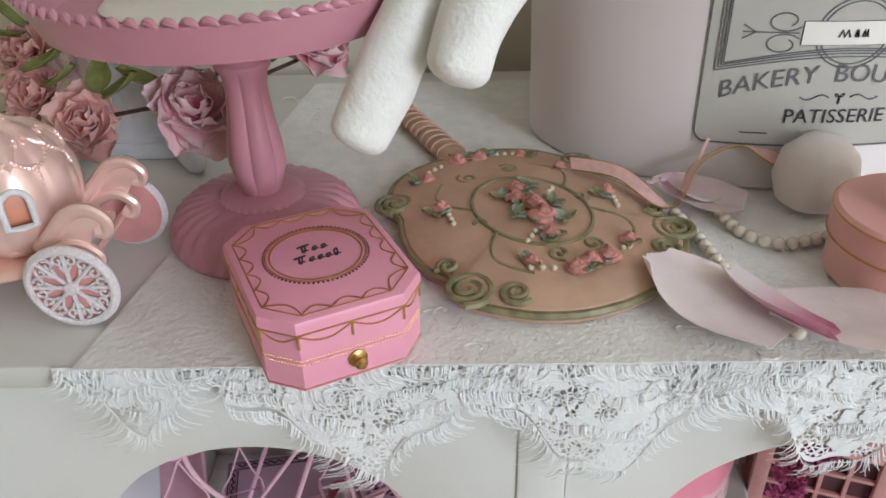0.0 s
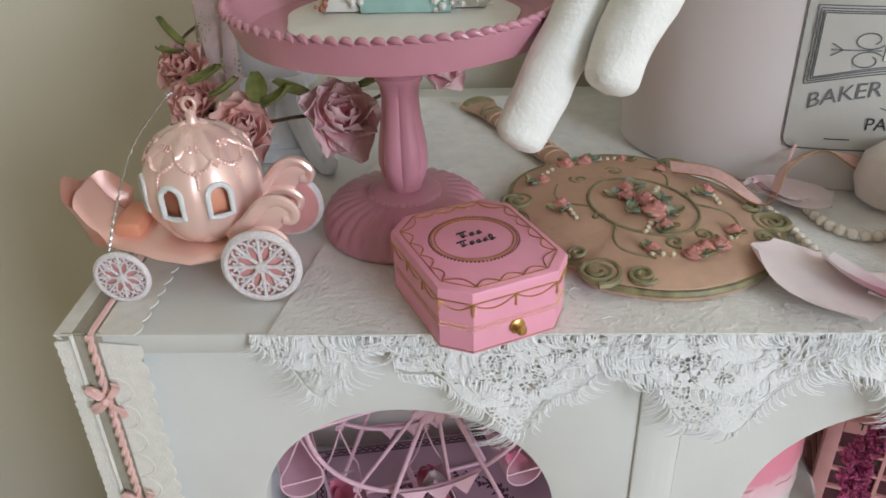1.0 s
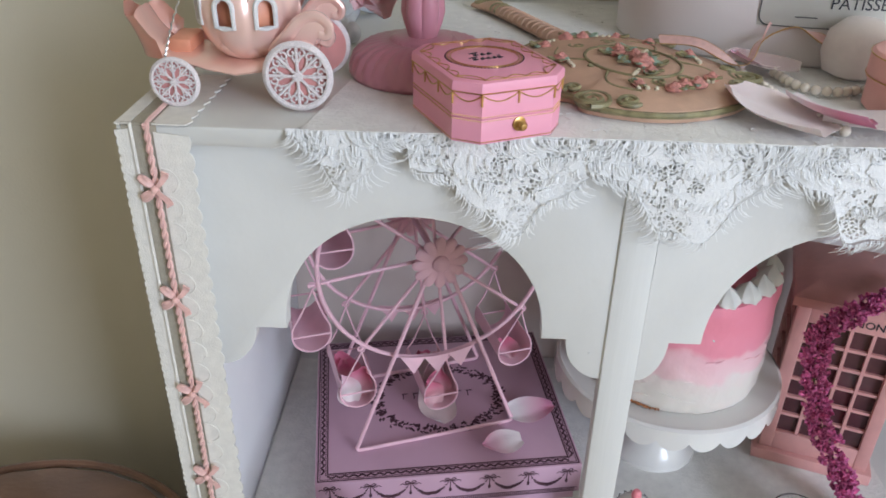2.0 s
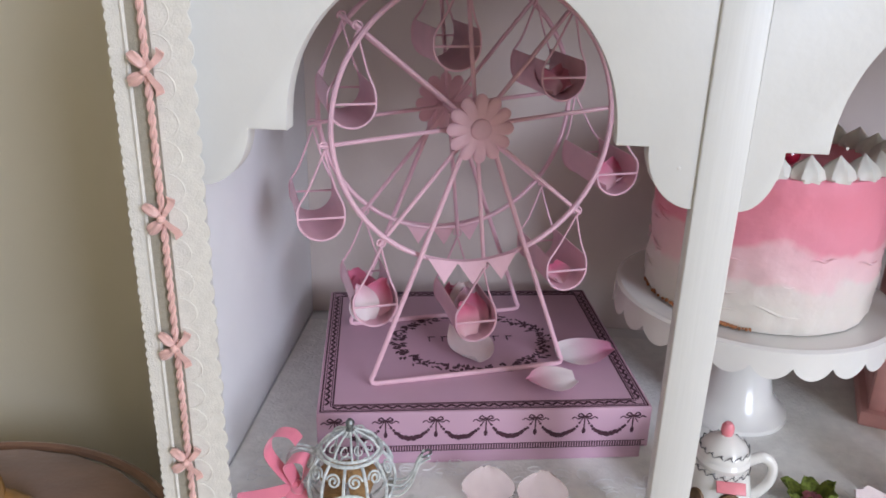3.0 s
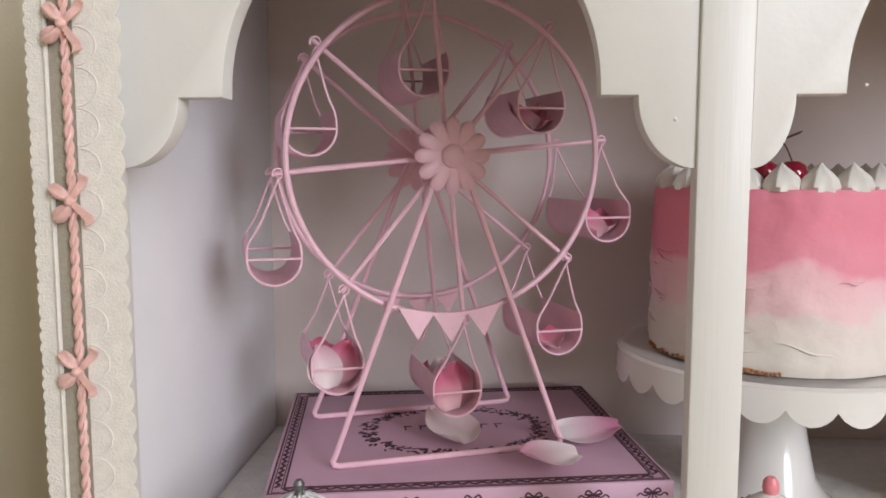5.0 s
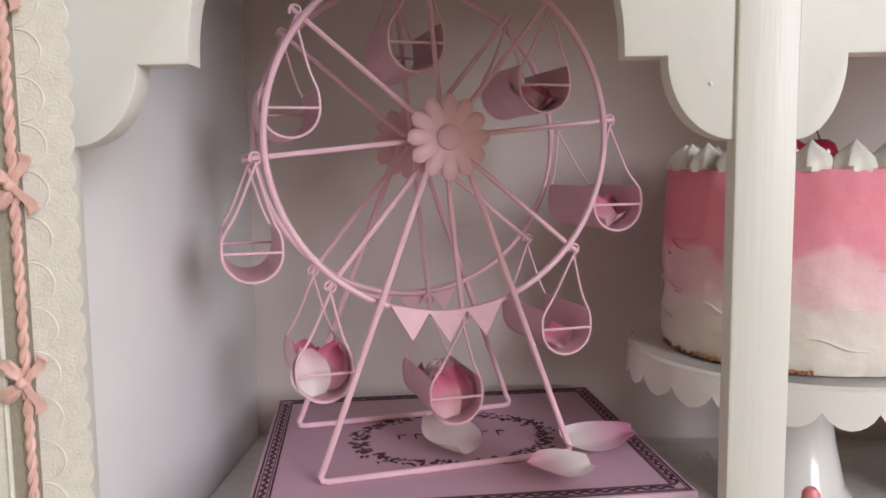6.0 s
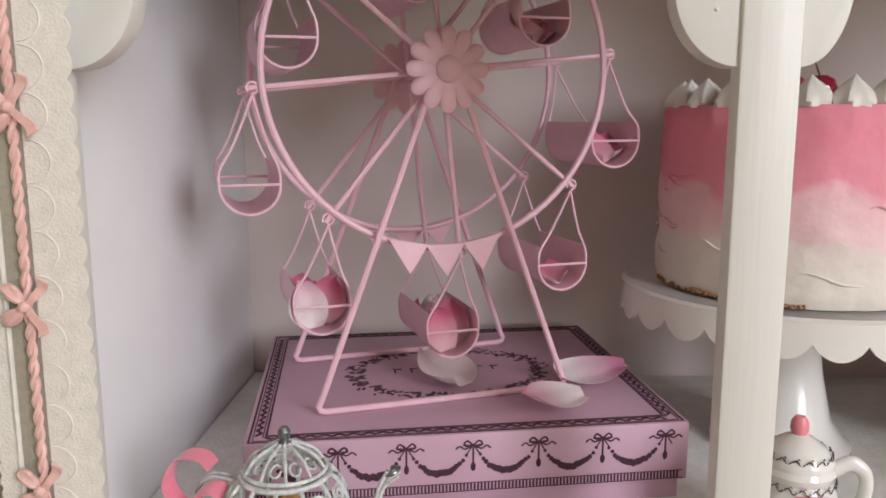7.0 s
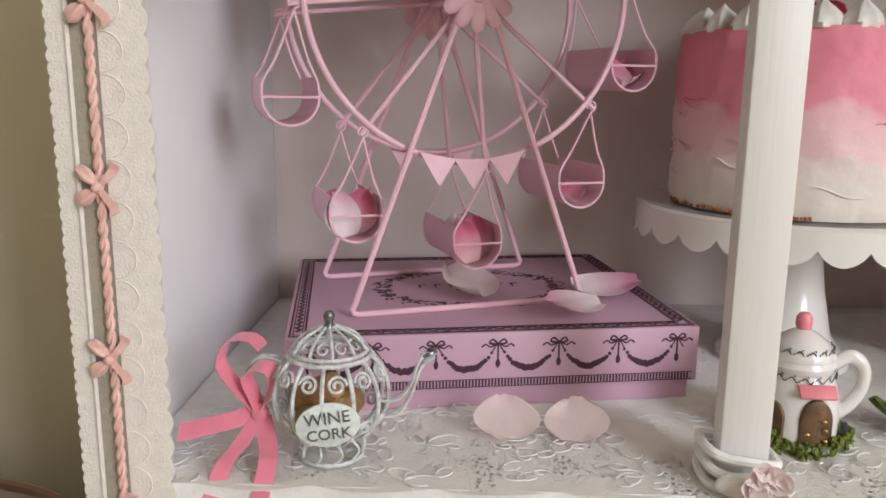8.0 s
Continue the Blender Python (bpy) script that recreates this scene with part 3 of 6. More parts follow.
def ferris():
    t = thing("ferris_wheel_stand", (0, 0, 0), "pink painted metal ferris wheel stand on a gift box", "cake stand")
    t.matrix_basis = WHEEL
    zh = HUB
    mf = M["ferris"]
    CUP0, CUP1, R = -0.043, 0.029, 0.0178
    for s, yb, yh, yr in ((-1, -0.0555, -0.0555, -0.0485), (1, 0.0555, 0.0420, 0.0350)):
        r = 0.0021
        pts = curve([(-0.006, yh, zh), (-0.044, (yb + yh) / 2, zh * 0.52), (-0.0815, yb, 0.010)], 6) + [(-0.0835, yb, 0.006), (-0.0825, yb, 0.0032), (-0.079, yb, r)]
        pts = pts + [(-p[0], p[1], p[2]) for p in pts[::-1]]
        part("leg_frame", tube(pts, r, 8), mf, t)
        part("ring", tube([(0.1105 * math.cos(a), yr, zh + 0.1105 * math.sin(a)) for a in (2 * math.pi * i / 72 for i in range(72))], 0.0021, 8, closed=True), mf, t)
        for k in range(8):
            a = radians(TURN + 45 * k)
            yy = yr - s * 0.0022
            part("spoke", tube([(0.006 * math.cos(a), yy, zh + 0.006 * math.sin(a)), (0.1185 * math.cos(a), yy, zh + 0.1185 * math.sin(a))], 0.0017, 7), mf, t)
        # flower boss: twelve round petals, each slightly domed
        def petal_r(a):
            return 0.0195 + 0.0068 * abs(math.cos(6 * a)) ** 0.55
        b = bmesh.new()
        rows = []
        for f, z in ((1.0, 0.0), (1.0, 0.0012), (0.95, 0.0022), (0.80, 0.0030), (0.55, 0.0026), (0.30, 0.0024)):
            rows.append([b.verts.new((f * petal_r(a) * math.cos(a), f * petal_r(a) * math.sin(a), z - (0.0005 * abs(math.sin(6 * a)) ** 6 if 0.4 < f < 0.97 else 0))) for a in (2 * math.pi * i / 144 for i in range(144))])
        quads(b, rows)
        b.faces.new(rows[0][::-1])
        b.faces.new(rows[-1])
        m = pose(0, yh + s * 0.0015, zh, 90 if s < 0 else -90, 0, 0)
        bmesh.ops.transform(b, matrix=m, verts=b.verts)
        boss = part("flower_boss", b, mf, t)
        part("boss_centre", lathe([(0.0082, 0.002), (0.0078, 0.0045), (0.0058, 0.0062), (0.0, 0.0068)], 24, m=m), mf, boss)
        # bunting between the legs
        top = [(-0.0375 + 0.075 * i / 12, -0.0058 * math.sin(math.pi * i / 12)) for i in range(13)]
        zb = zh - 0.1025
        sag = lambda x: -0.0058 * math.sin(math.pi * (x + 0.0375) / 0.075) - 0.0016
        low = []
        for x0, x1 in ((0.0360, 0.0125), (0.0122, -0.0122), (-0.0125, -0.0360)):
            low += [(x0, sag(x0)), ((x0 + x1) / 2 + 0.001, sag((x0 + x1) / 2) - 0.0190), (x1, sag(x1))]
        b = slab([(x, z + zb) for x, z in top + low][::-1], 0.0012, m=pose(0, yh - s * 0.003 + 0.0006, 0, 90, 0, 0))
        part("bunting", b, mf, t, "pink metal bunting flags")
    part("axle", tube([(0, -0.0555, zh), (0, 0.0420, zh)], 0.003, 10), mf, t)
    for k in range(8):
        ax, az, cx, cz = cup_place(k)
        # a band bent to a U, its sides rising a little way up the wires
        b = bmesh.new()
        rows = []
        for rr in (R, R - 0.0008):
            prof = [(cx - rr * 0.93, cz + 0.0125), (cx - rr * 0.99, cz + 0.006)] + [(cx + rr * math.cos(q), cz + rr * math.sin(q)) for q in (math.pi + math.pi * i / 18 for i in range(19))] + [(cx + rr * 0.99, cz + 0.006), (cx + rr * 0.93, cz + 0.0125)]
            rows.append([[b.verts.new((x, yv, z)) for yv in (CUP0, CUP1)] for x, z in prof])
        quads(b, rows[0], closed=False)
        quads(b, rows[1][::-1], closed=False)
        n = len(rows[0])
        for j in (0, 1):
            for i in range(n - 1):
                b.faces.new((rows[0][i][j], rows[0][i + 1][j], rows[1][i + 1][j], rows[1][i][j]))
        for i in (0, n - 1):
            b.faces.new((rows[0][i][0], rows[0][i][1], rows[1][i][1], rows[1][i][0]))
        bmesh.ops.recalc_face_normals(b, faces=b.faces)
        cup = part("cup", b, mf, t)
        for y, yr in ((CUP0, -0.0463), (CUP1, 0.0328)):
            left = curve([(ax, yr, az - 0.004), (cx - R * 0.55 + 0.4 * (ax - cx), y, cz + R * 1.35), (cx - R * 0.95, y, cz + R * 0.55), (cx - R, y, cz)], 5)
            right = curve([(cx + R, y, cz), (cx + R * 0.95, y, cz + R * 0.55), (cx + R * 0.55 + 0.4 * (ax - cx), y, cz + R * 1.35), (ax, yr, az - 0.004)], 5)
            bot = [(cx + R * math.cos(q), y, cz + R * math.sin(q)) for q in (math.pi + math.pi * i / 16 for i in range(1, 16))]
            part("cup_wire", tube([tuple(p) for p in left] + bot + [tuple(p) for p in right], 0.0009, 6), mf, cup)
            part("cross_bar", tube([(cx - R, y, cz), (cx + R, y, cz)], 0.0009, 6), mf, cup)
            # the hook bent round the spoke's end
            part("hook", tube([(ax + 0.0034 * math.cos(q), yr - 0.0006, az + 0.0034 * math.sin(q)) for q in (-1.7 + 0.42 * i for i in range(14))], 0.0008, 6), mf, cup)
ferris()

def loose_petal(loc, rx, ry, rz, L, w, cup, curl, m, seed, label):
    b = petal_mesh(L, w, cup, curl, seed=seed, nu=9, nv=9)
    ob = part("silk_petal", b, m)
    ob.matrix_basis = pose(*loc, rx, ry, rz)
    return tagged(ob, label, "petal", "loose silk petals")

M["petalrose"] = gradient(mat("rose_silk_petal", (0.86, 0.45, 0.52), 0.55, vary=0.05, scale=80, bump=0.15, fine=400, sheen=0.3), 1, 0.004, 0.026, (0.88, 0.55, 0.60), (0.80, 0.20, 0.33))
translucent(M["petalrose"], 0.12)
def cup_petals():
    rnd = random.Random(8)
    for k, lot in ((5, (("petal", -0.008, 70, 20), ("petalrose", 0.004, 68, -35), ("petalrose", 0.000, 20, 0), ("petalrose", -0.002, 30, 30))),
                   (6, (("petalrose", -0.006, 72, 25), ("petalrose", 0.005, 66, -30), ("petal", -0.001, 55, 10), ("petalpale", 0.002, 40, -15), ("petalrose", 0.0, 15, 0))),
                   (0, (("petalrose", -0.004, 34, 20), ("petalrose", 0.004, 28, -40), ("petalred", 0.0, 12, 0))),
                   (1, (("petalrose", -0.004, 30, 30), ("petalred", 0.004, 26, -30), ("petalrose", 0.0, 10, 0))),
                   (7, (("petalrose", 0.0, 12, 0),))):
        ax, az, x, z = cup_place(k)
        for i, (m, dx, rx, rz) in enumerate(lot):
            big = k in (5, 6)
            p = Vector((x + dx, -0.036 + 0.010 * i, z - 0.0155 + 0.001 * i))
            ob = part("silk_petal", petal_mesh(0.031 if big else 0.026, 0.027 if big else 0.024, 0.55, 0.25 + 0.1 * (i % 2), seed=i + 9 * k, nu=9, nv=9), M[m])
            ob.matrix_basis = WHEEL @ Matrix.Translation(p) @ pose(0, 0, 0, rx, rnd.uniform(-10, 10), rz)
            tagged(ob, "pink silk rose petal lying in a wheel cup", "petal", "petals in the wheel cups")
cup_petals()

zl = LID + 0.0016
loose_petal((-0.006, 0.470, zl + 0.002), 6, 0, 35, 0.052, 0.040, 0.35, 0.3, M["petalpale"], 1, "white and blush silk petal on the lilac box")
loose_petal((0.070, 0.448, zl + 0.0055), 4, -18, 112, 0.044, 0.028, 0.15, 0.2, M["petal"], 2, "pale pink silk petal lying on the lilac box")
loose_petal((0.056, 0.486, zl + 0.0065), -3, 20, -78, 0.052, 0.032, 0.2, 0.25, M["petal"], 3, "pink tipped silk petal lying on the lilac box")
loose_petal((0.004, 0.351, ZF + 0.0035), 40, 4, 8, 0.028, 0.040, 0.12, 0.1, M["sheer"], 4, "sheer pale pink petal lying on the lace")
loose_petal((0.044, 0.350, ZF + 0.0035), 40, -4, -6, 0.028, 0.038, 0.12, 0.1, M["sheer"], 5, "sheer pale pink petal lying on the lace")

# ---- lace on the shelf ----
def shelf_lace():
    b = box(0.66, 0.345, 0.0010, (0.13, 0.4675, ZF + 0.0006))
    tagged(part("shelf_lace", b, M["runner"]), "cream lace cloth spread over the shelf", "cloth")
    b = bmesh.new()
    n = 90
    rows = []
    for j in range(3):
        rows.append([b.verts.new((-0.16 + 0.62 * i / n, 0.2945 + 0.042 * j - (0.006 * abs(math.sin(i * 0.35)) if j == 0 else 0), ZF + 0.0015 + 0.0003 * math.sin(i * 0.9 + j))) for i in range(n + 1)])
    quads(b, rows, closed=False)
    r = bmesh.ops.extrude_face_region(b, geom=b.faces[:])
    bmesh.ops.translate(b, vec=(0, 0, 0.0004), verts=[v for v in r["geom"] if isinstance(v, bmesh.types.BMVert)])
    tagged(part("lace_border", b, M["doily"]), "white openwork lace border along the shelf edge", "lace")
    # raised motifs
    rnd = random.Random(4)
    b = bmesh.new()
    box(0.60, 0.0008, 0.026, (0.12, 0.2940, ZF - 0.0110), bm=b)
    for i in range(240):
        x, y = rnd.uniform(-0.18, 0.45), rnd.uniform(0.300, 0.40)
        L = rnd.uniform(0.004, 0.010)
        m = pose(x, y, ZF + 0.0030, 0, 0, rnd.uniform(0, 360))
        tube([(L * math.cos(q), 0.6 * L * math.sin(q), 0) for q in (0.5 * k for k in range(11))], 0.0004, 4, bm=b, m=m)
    tagged(part("lace_relief", b, M["lace"]), "raised white cords in the shelf lace", "lace", kind="stuff")
shelf_lace()

# ---- wire teapot ----
M["plaque"] = mat("mint_white_enamel", (0.66, 0.74, 0.71), 0.5, vary=0.15, scale=150, bump=0.3, fine=400)
def wire_pot():
    t = thing("wire_teapot", (-0.094, 0.327, ZF + 0.0032), "white distressed wire teapot cork holder with pink ribbon", "cork holder", rz=-4)
    t.scale = (0.86, 0.86, 0.86)
    mi = M["iron"]
    R, zc = 0.0335, 0.043
    def prof(u):
        return 0.003 + R * math.sin(u) ** 0.85, zc - 0.031 * math.cos(u)
    foot = part("foot_ring", tube([(0.0195 * math.cos(a), 0.0195 * math.sin(a), 0.0018) for a in (2 * math.pi * i / 32 for i in range(32))], 0.0016, 6, closed=True), mi, t)
    part("foot_ring", tube([(0.0175 * math.cos(a), 0.0175 * math.sin(a), 0.0150) for a in (2 * math.pi * i / 32 for i in range(32))], 0.0013, 6, closed=True), mi, t)
    b = bmesh.new()
    for i in range(10):
        a = 2 * math.pi * i / 10
        tube(curve([(0.019 * math.cos(a), 0.019 * math.sin(a), 0.002), (0.021 * math.cos(a + 0.25), 0.021 * math.sin(a + 0.25), 0.008), (0.0175 * math.cos(a + 0.1), 0.0175 * math.sin(a + 0.1), 0.015)], 4), 0.0010, 5, bm=b)
    part("foot_scroll", b, mi, t)
    for i in range(12):
        a = 2 * math.pi * i / 12 + 0.1
        pts = []
        for j in range(15):
            r, z = prof(0.45 + 2.05 * j / 14)
            pts.append((r * math.cos(a), r * math.sin(a), z))
        part("rib", tube(pts, 0.0014, 6), mi, t)
    r, z = prof(2.5)
    part("neck_ring", tube([((r + 0.0008) * math.cos(a), (r + 0.0008) * math.sin(a), z) for a in (2 * math.pi * i / 40 for i in range(40))], 0.0016, 6, closed=True), mi, t)
    # scrolls on the belly
    for i in range(12):
        a0 = 2 * math.pi * i / 12 + 0.1 + math.pi / 12
        for u0, up in ((2.1, -1), (1.1, 1)):
            pts = []
            for k in range(22):
                q = 0.5 * k
                s = 0.0062 * (1 - k / 26)
                rr, zz = prof(u0 + up * 0.0 + s / 0.031 * math.sin(q))
                a = a0 + s / 0.033 * math.cos(q) * (1 if i % 2 else -1)
                pts.append((rr * math.cos(a) * 1.01, rr * math.sin(a) * 1.01, zz))
            part("scroll", tube(pts, 0.0010, 5), mi, t)
    # lid
    lid = part("lid", tube([(0.0235 * math.cos(a), 0.0235 * math.sin(a), z + 0.003) for a in (2 * math.pi * i / 40 for i in range(40))], 0.0013, 6, closed=True), mi, t)
    for i in range(10):
        b = bmesh.new()
        a = 2 * math.pi * i / 10
        tube(curve([(0.0235 * math.cos(a), 0.0235 * math.sin(a), z + 0.003), (0.017 * math.cos(a), 0.017 * math.sin(a), z + 0.0115), (0.004 * math.cos(a), 0.004 * math.sin(a), z + 0.018)], 5), 0.0010, 6, bm=b)
        aa = a + 0.31
        tube([((0.0172 + 0.003 * math.sin(q)) * math.cos(aa + 0.17 * math.cos(q)), (0.0172 + 0.003 * math.sin(q)) * math.sin(aa + 0.17 * math.cos(q)), z + 0.0082 - 0.0025 * math.sin(q)) for q in (0.6 * k for k in range(10))], 0.0007, 5, bm=b)
        part("lid_wire", b, mi, lid)
    part("finial", lathe([(0.0, 0), (0.0034, 0.0004), (0.0026, 0.003), (0.0034, 0.0055), (0.0038, 0.008), (0.0022, 0.0105), (0.0, 0.0112)], 14, m=pose(0, 0, z + 0.017, 0, 0, 0)), M["wornsteel"], lid)
    # spout of four wires
    for dy, dz in ((0.004, 0.003), (-0.004, 0.003), (0.004, -0.004), (-0.004, -0.004)):
        pts = curve([(0.031, dy, 0.035 + dz * 1.6), (0.043, dy, 0.037 + dz * 1.3), (0.0515, dy, 0.048 + dz), (0.056 - dz * 0.4, dy * 0.8, 0.062), (0.0625 - dz * 0.9, dy * 0.8, 0.071 + dz * 0.3)], 5)
        part("spout_wire", tube(pts, 0.0010, 6), mi, t)
    part("spout_lip", tube([(0.0622 + 0.0040 * math.cos(a), 0.0045 * math.sin(a), 0.0712 + 0.0018 * math.cos(a)) for a in (2 * math.pi * i / 20 for i in range(20))], 0.0011, 6, closed=True), M["wornsteel"], t)
    # handle
    for dy in (0.0025, -0.0025):
        part("handle_wire", tube(curve([(-0.030, dy, 0.062), (-0.044, dy, 0.064), (-0.053, dy, 0.054), (-0.050, dy, 0.040), (-0.036, dy, 0.030)], 6), 0.0011, 6), mi, t)
    # plaque
    m = pose(0.007, -0.0350, 0.0365, 90, -6, 12)
    pl = part("plaque", slab([(0.0190 * math.cos(a), 0.0135 * math.sin(a)) for a in (2 * math.pi * i / 40 for i in range(40))], 0.0016, bevel=0.0005, m=m), M["plaque"], t, "oval white metal plaque with raised words")
    part("lettering", words("WINE", 0.0105, m @ pose(0, 0.0042, 0.0018, 0, 0, 0), 0.0006), M["wornsteel"], pl)
    part("lettering", words("CORK", 0.0095, m @ pose(0, -0.0058, 0.0018, 0, 0, 0), 0.0006), M["wornsteel"], pl)
    # pink ribbon tied to the handle
    rb = M["satin"]
    ribs = (
        [(-0.044, -0.006, 0.030), (-0.054, -0.010, 0.044), (-0.068, -0.006, 0.060), (-0.063, -0.002, 0.075), (-0.050, 0.000, 0.076), (-0.042, -0.003, 0.071)],
        [(-0.044, -0.006, 0.030), (-0.046, -0.010, 0.042), (-0.050, -0.012, 0.056), (-0.041, -0.012, 0.062), (-0.034, -0.010, 0.058), (-0.036, -0.010, 0.042), (-0.042, -0.008, 0.032)],
        [(-0.043, -0.007, 0.030), (-0.060, -0.014, 0.026), (-0.078, -0.018, 0.022), (-0.092, -0.020, 0.019)],
        [(-0.043, -0.008, 0.029), (-0.052, -0.022, 0.014), (-0.058, -0.035, 0.006), (-0.064, -0.046, -0.016)],
        [(-0.042, -0.008, 0.028), (-0.034, -0.022, 0.014), (-0.031, -0.035, 0.007), (-0.035, -0.046, -0.018)],
    )
    sides = ((0.25, 1, 0.2), (0.3, 1, 0.35), (0.1, 0.35, 0.9), (0.9, 0.2, 0.1), (0.9, 0.15, 0.1))
    for i, (pts, s) in enumerate(zip(ribs, sides)):
        part("ribbon_loop" if i < 2 else "ribbon_tail", ribbon(curve(pts, 6), s, 0.0115, 0.0005), rb, t)
    part("ribbon_knot", ball(0.006, (-0.043, -0.009, 0.030), 12, 8, (1, 0.8, 1.1)), rb, t)
    # corks inside are things of their own
    for i, (x, y, zz, rx, ry) in enumerate(((-0.010, 0.004, 0.040, 20, 60), (0.008, 0.010, 0.030, 80, 10), (-0.012, -0.008, 0.026, 70, 40))):
        ob = part("wine_cork", lathe([(0.0, -0.017), (0.0085, -0.017), (0.0092, -0.015), (0.0092, 0.015), (0.0085, 0.017), (0.0, 0.017)], 18), M["cork"])
        ob.matrix_basis = t.matrix_basis @ pose(x, y, zz, rx, ry, 0)
        tagged(ob, "brown wine cork lying inside the wire teapot", "cork", "corks in the teapot")
wire_pot()

# ---- cake on its stand ----
CX, CY = 0.222, 0.515
def cake():
    zp = 0.742
    s = thing("cake_stand", (CX, CY, ZF + 0.0012), "glossy white porcelain cake stand with scalloped rim", "cake stand")
    h = zp - ZF - 0.0012
    part("plate", lathe([(0.0, h - 0.006), (0.100, h - 0.006), (0.1135, h - 0.0045), (0.115, h - 0.001), (0.112, h + 0.0008), (0.106, h - 0.0005), (0.0, h - 0.0005)], 96), M["porcelain"], s)
    b = bmesh.new()
    rows = []
    n = 216
    for r, f in ((0.1135, 0), (0.1150, 0), (0.1160, 1), (0.1145, 1)):
        rows.append([b.verts.new((r * math.cos(2 * math.pi * i / n), r * math.sin(2 * math.pi * i / n), h - 0.0015 - f * (0.012 + 0.010 * abs(math.sin(12 * 2 * math.pi * i / n)) ** 0.7))) for i in range(n)])
    quads(b, [rows[0], rows[1], rows[2], rows[3]], loop=True)
    bmesh.ops.recalc_face_normals(b, faces=b.faces)
    part("scalloped_skirt", b, M["porcelain"], s)
    part("stem", lathe([(0.048, 0), (0.048, 0.004), (0.042, 0.009), (0.033, 0.022), (0.026, 0.055), (0.022, 0.085), (0.028, h - 0.010), (0.045, h - 0.0055), (0.0, h - 0.0055)], 56), M["porcelain"], s)
    c = thing("cake", (CX, CY, zp + 0.0004), "pink ombre frosted cake with piped cream and cherries", "cake")
    b = bmesh.new()
    rows = []
    n, H = 120, 0.121
    for k in range(27):
        z = H * k / 26
        row = []
        for i in range(n):
            a = 2 * math.pi * i / n
            r = 0.0905 + 0.0022 * noise.noise((3 * math.cos(a), 3 * math.sin(a), z * 40)) + 0.0016 * noise.noise((14 * math.cos(a), 14 * math.sin(a), z * 110))
            r -= 0.0025 * max(0, (k - 24) / 2) ** 2 + (0.002 if k == 0 else 0)
            row.append(b.verts.new((r * math.cos(a), r * math.sin(a), z)))
        rows.append(row)
    quads(b, rows)
    b.faces.new(rows[-1])
    b.faces.new(rows[0][::-1])
    part("frosting", b, M["icing"], c, "pink to cream ombre frosting, roughly spread")
    # spatula ridges
    rnd = random.Random(2)
    for i in range(46):
        a0, z0 = rnd.uniform(0, 6.28), rnd.uniform(0.012, 0.075)
        L, sl = rnd.uniform(0.08, 0.45), rnd.uniform(-0.03, 0.005)
        part("frosting_ridge", tube([(0.0912 * math.cos(a0 + L * k / 8), 0.0912 * math.sin(a0 + L * k / 8), z0 + sl * L * k / 8 + 0.001 * math.sin(k)) for k in range(9)], 0.0009, 5, taper=lambda u: 0.2 + math.sin(math.pi * u)), M["icing"], c)
    rim = [(0.078 * math.cos(2 * math.pi * i / 22 + 0.1), 0.078 * math.sin(2 * math.pi * i / 22 + 0.1)) for i in range(22)]
    for i, (x, y) in enumerate(rim):
        prof = [(0.0115, 0.0), (0.0122, 0.003), (0.0098, 0.0085), (0.0062, 0.0125), (0.0028, 0.0155), (0.0, 0.0185)]
        dl = part("cream_dollop", lathe(prof, 28, wave=lambda a, k: 1 + 0.09 * math.sin(7 * a + k * 0.7)), M["cream_icing"], c)
        dl.matrix_basis = pose(x, y, H - 0.001, 3 * math.sin(i * 2.1), 3 * math.cos(i), 50 * i)
    b = bmesh.new()
    for i in range(60):
        a = radians(200 + 40 * rnd.random() + (15 if i % 3 else -25))
        ball(rnd.uniform(0.0008, 0.0018), (0.0905 * math.cos(a), 0.0905 * math.sin(a), 0.0012 + rnd.random() * 0.0015), 6, 4, bm=b)
    part("crumb_edge", b, M["sponge"], c, "bare sponge crumbs at the foot")
    for i, (x, y) in enumerate(((-0.030, -0.052), (-0.008, -0.044), (-0.020, -0.020))):
        ch = thing("cherry", (CX + x, CY + y, zp + H + 0.0005), "glossy dark red cherry on the cake", "cherry", "cherries on the cake")
        b = lathe([(0.0, 0.0), (0.006, 0.0012), (0.0098, 0.0055), (0.0105, 0.010), (0.0085, 0.0155), (0.0045, 0.018), (0.0015, 0.0172), (0.0, 0.0165)], 24)
        part("flesh", b, M["cherry"], ch)
        s = (1, -1, 1)[i]
        part("stalk", tube(curve([(0, 0, 0.0168), (0.004 * s, 0, 0.026), (0.012 * s + 0.004, 0.003, 0.034), (0.018 * s + 0.008, 0.004, 0.038)], 5), 0.0006, 5), M["doorwood"], ch)
cake()

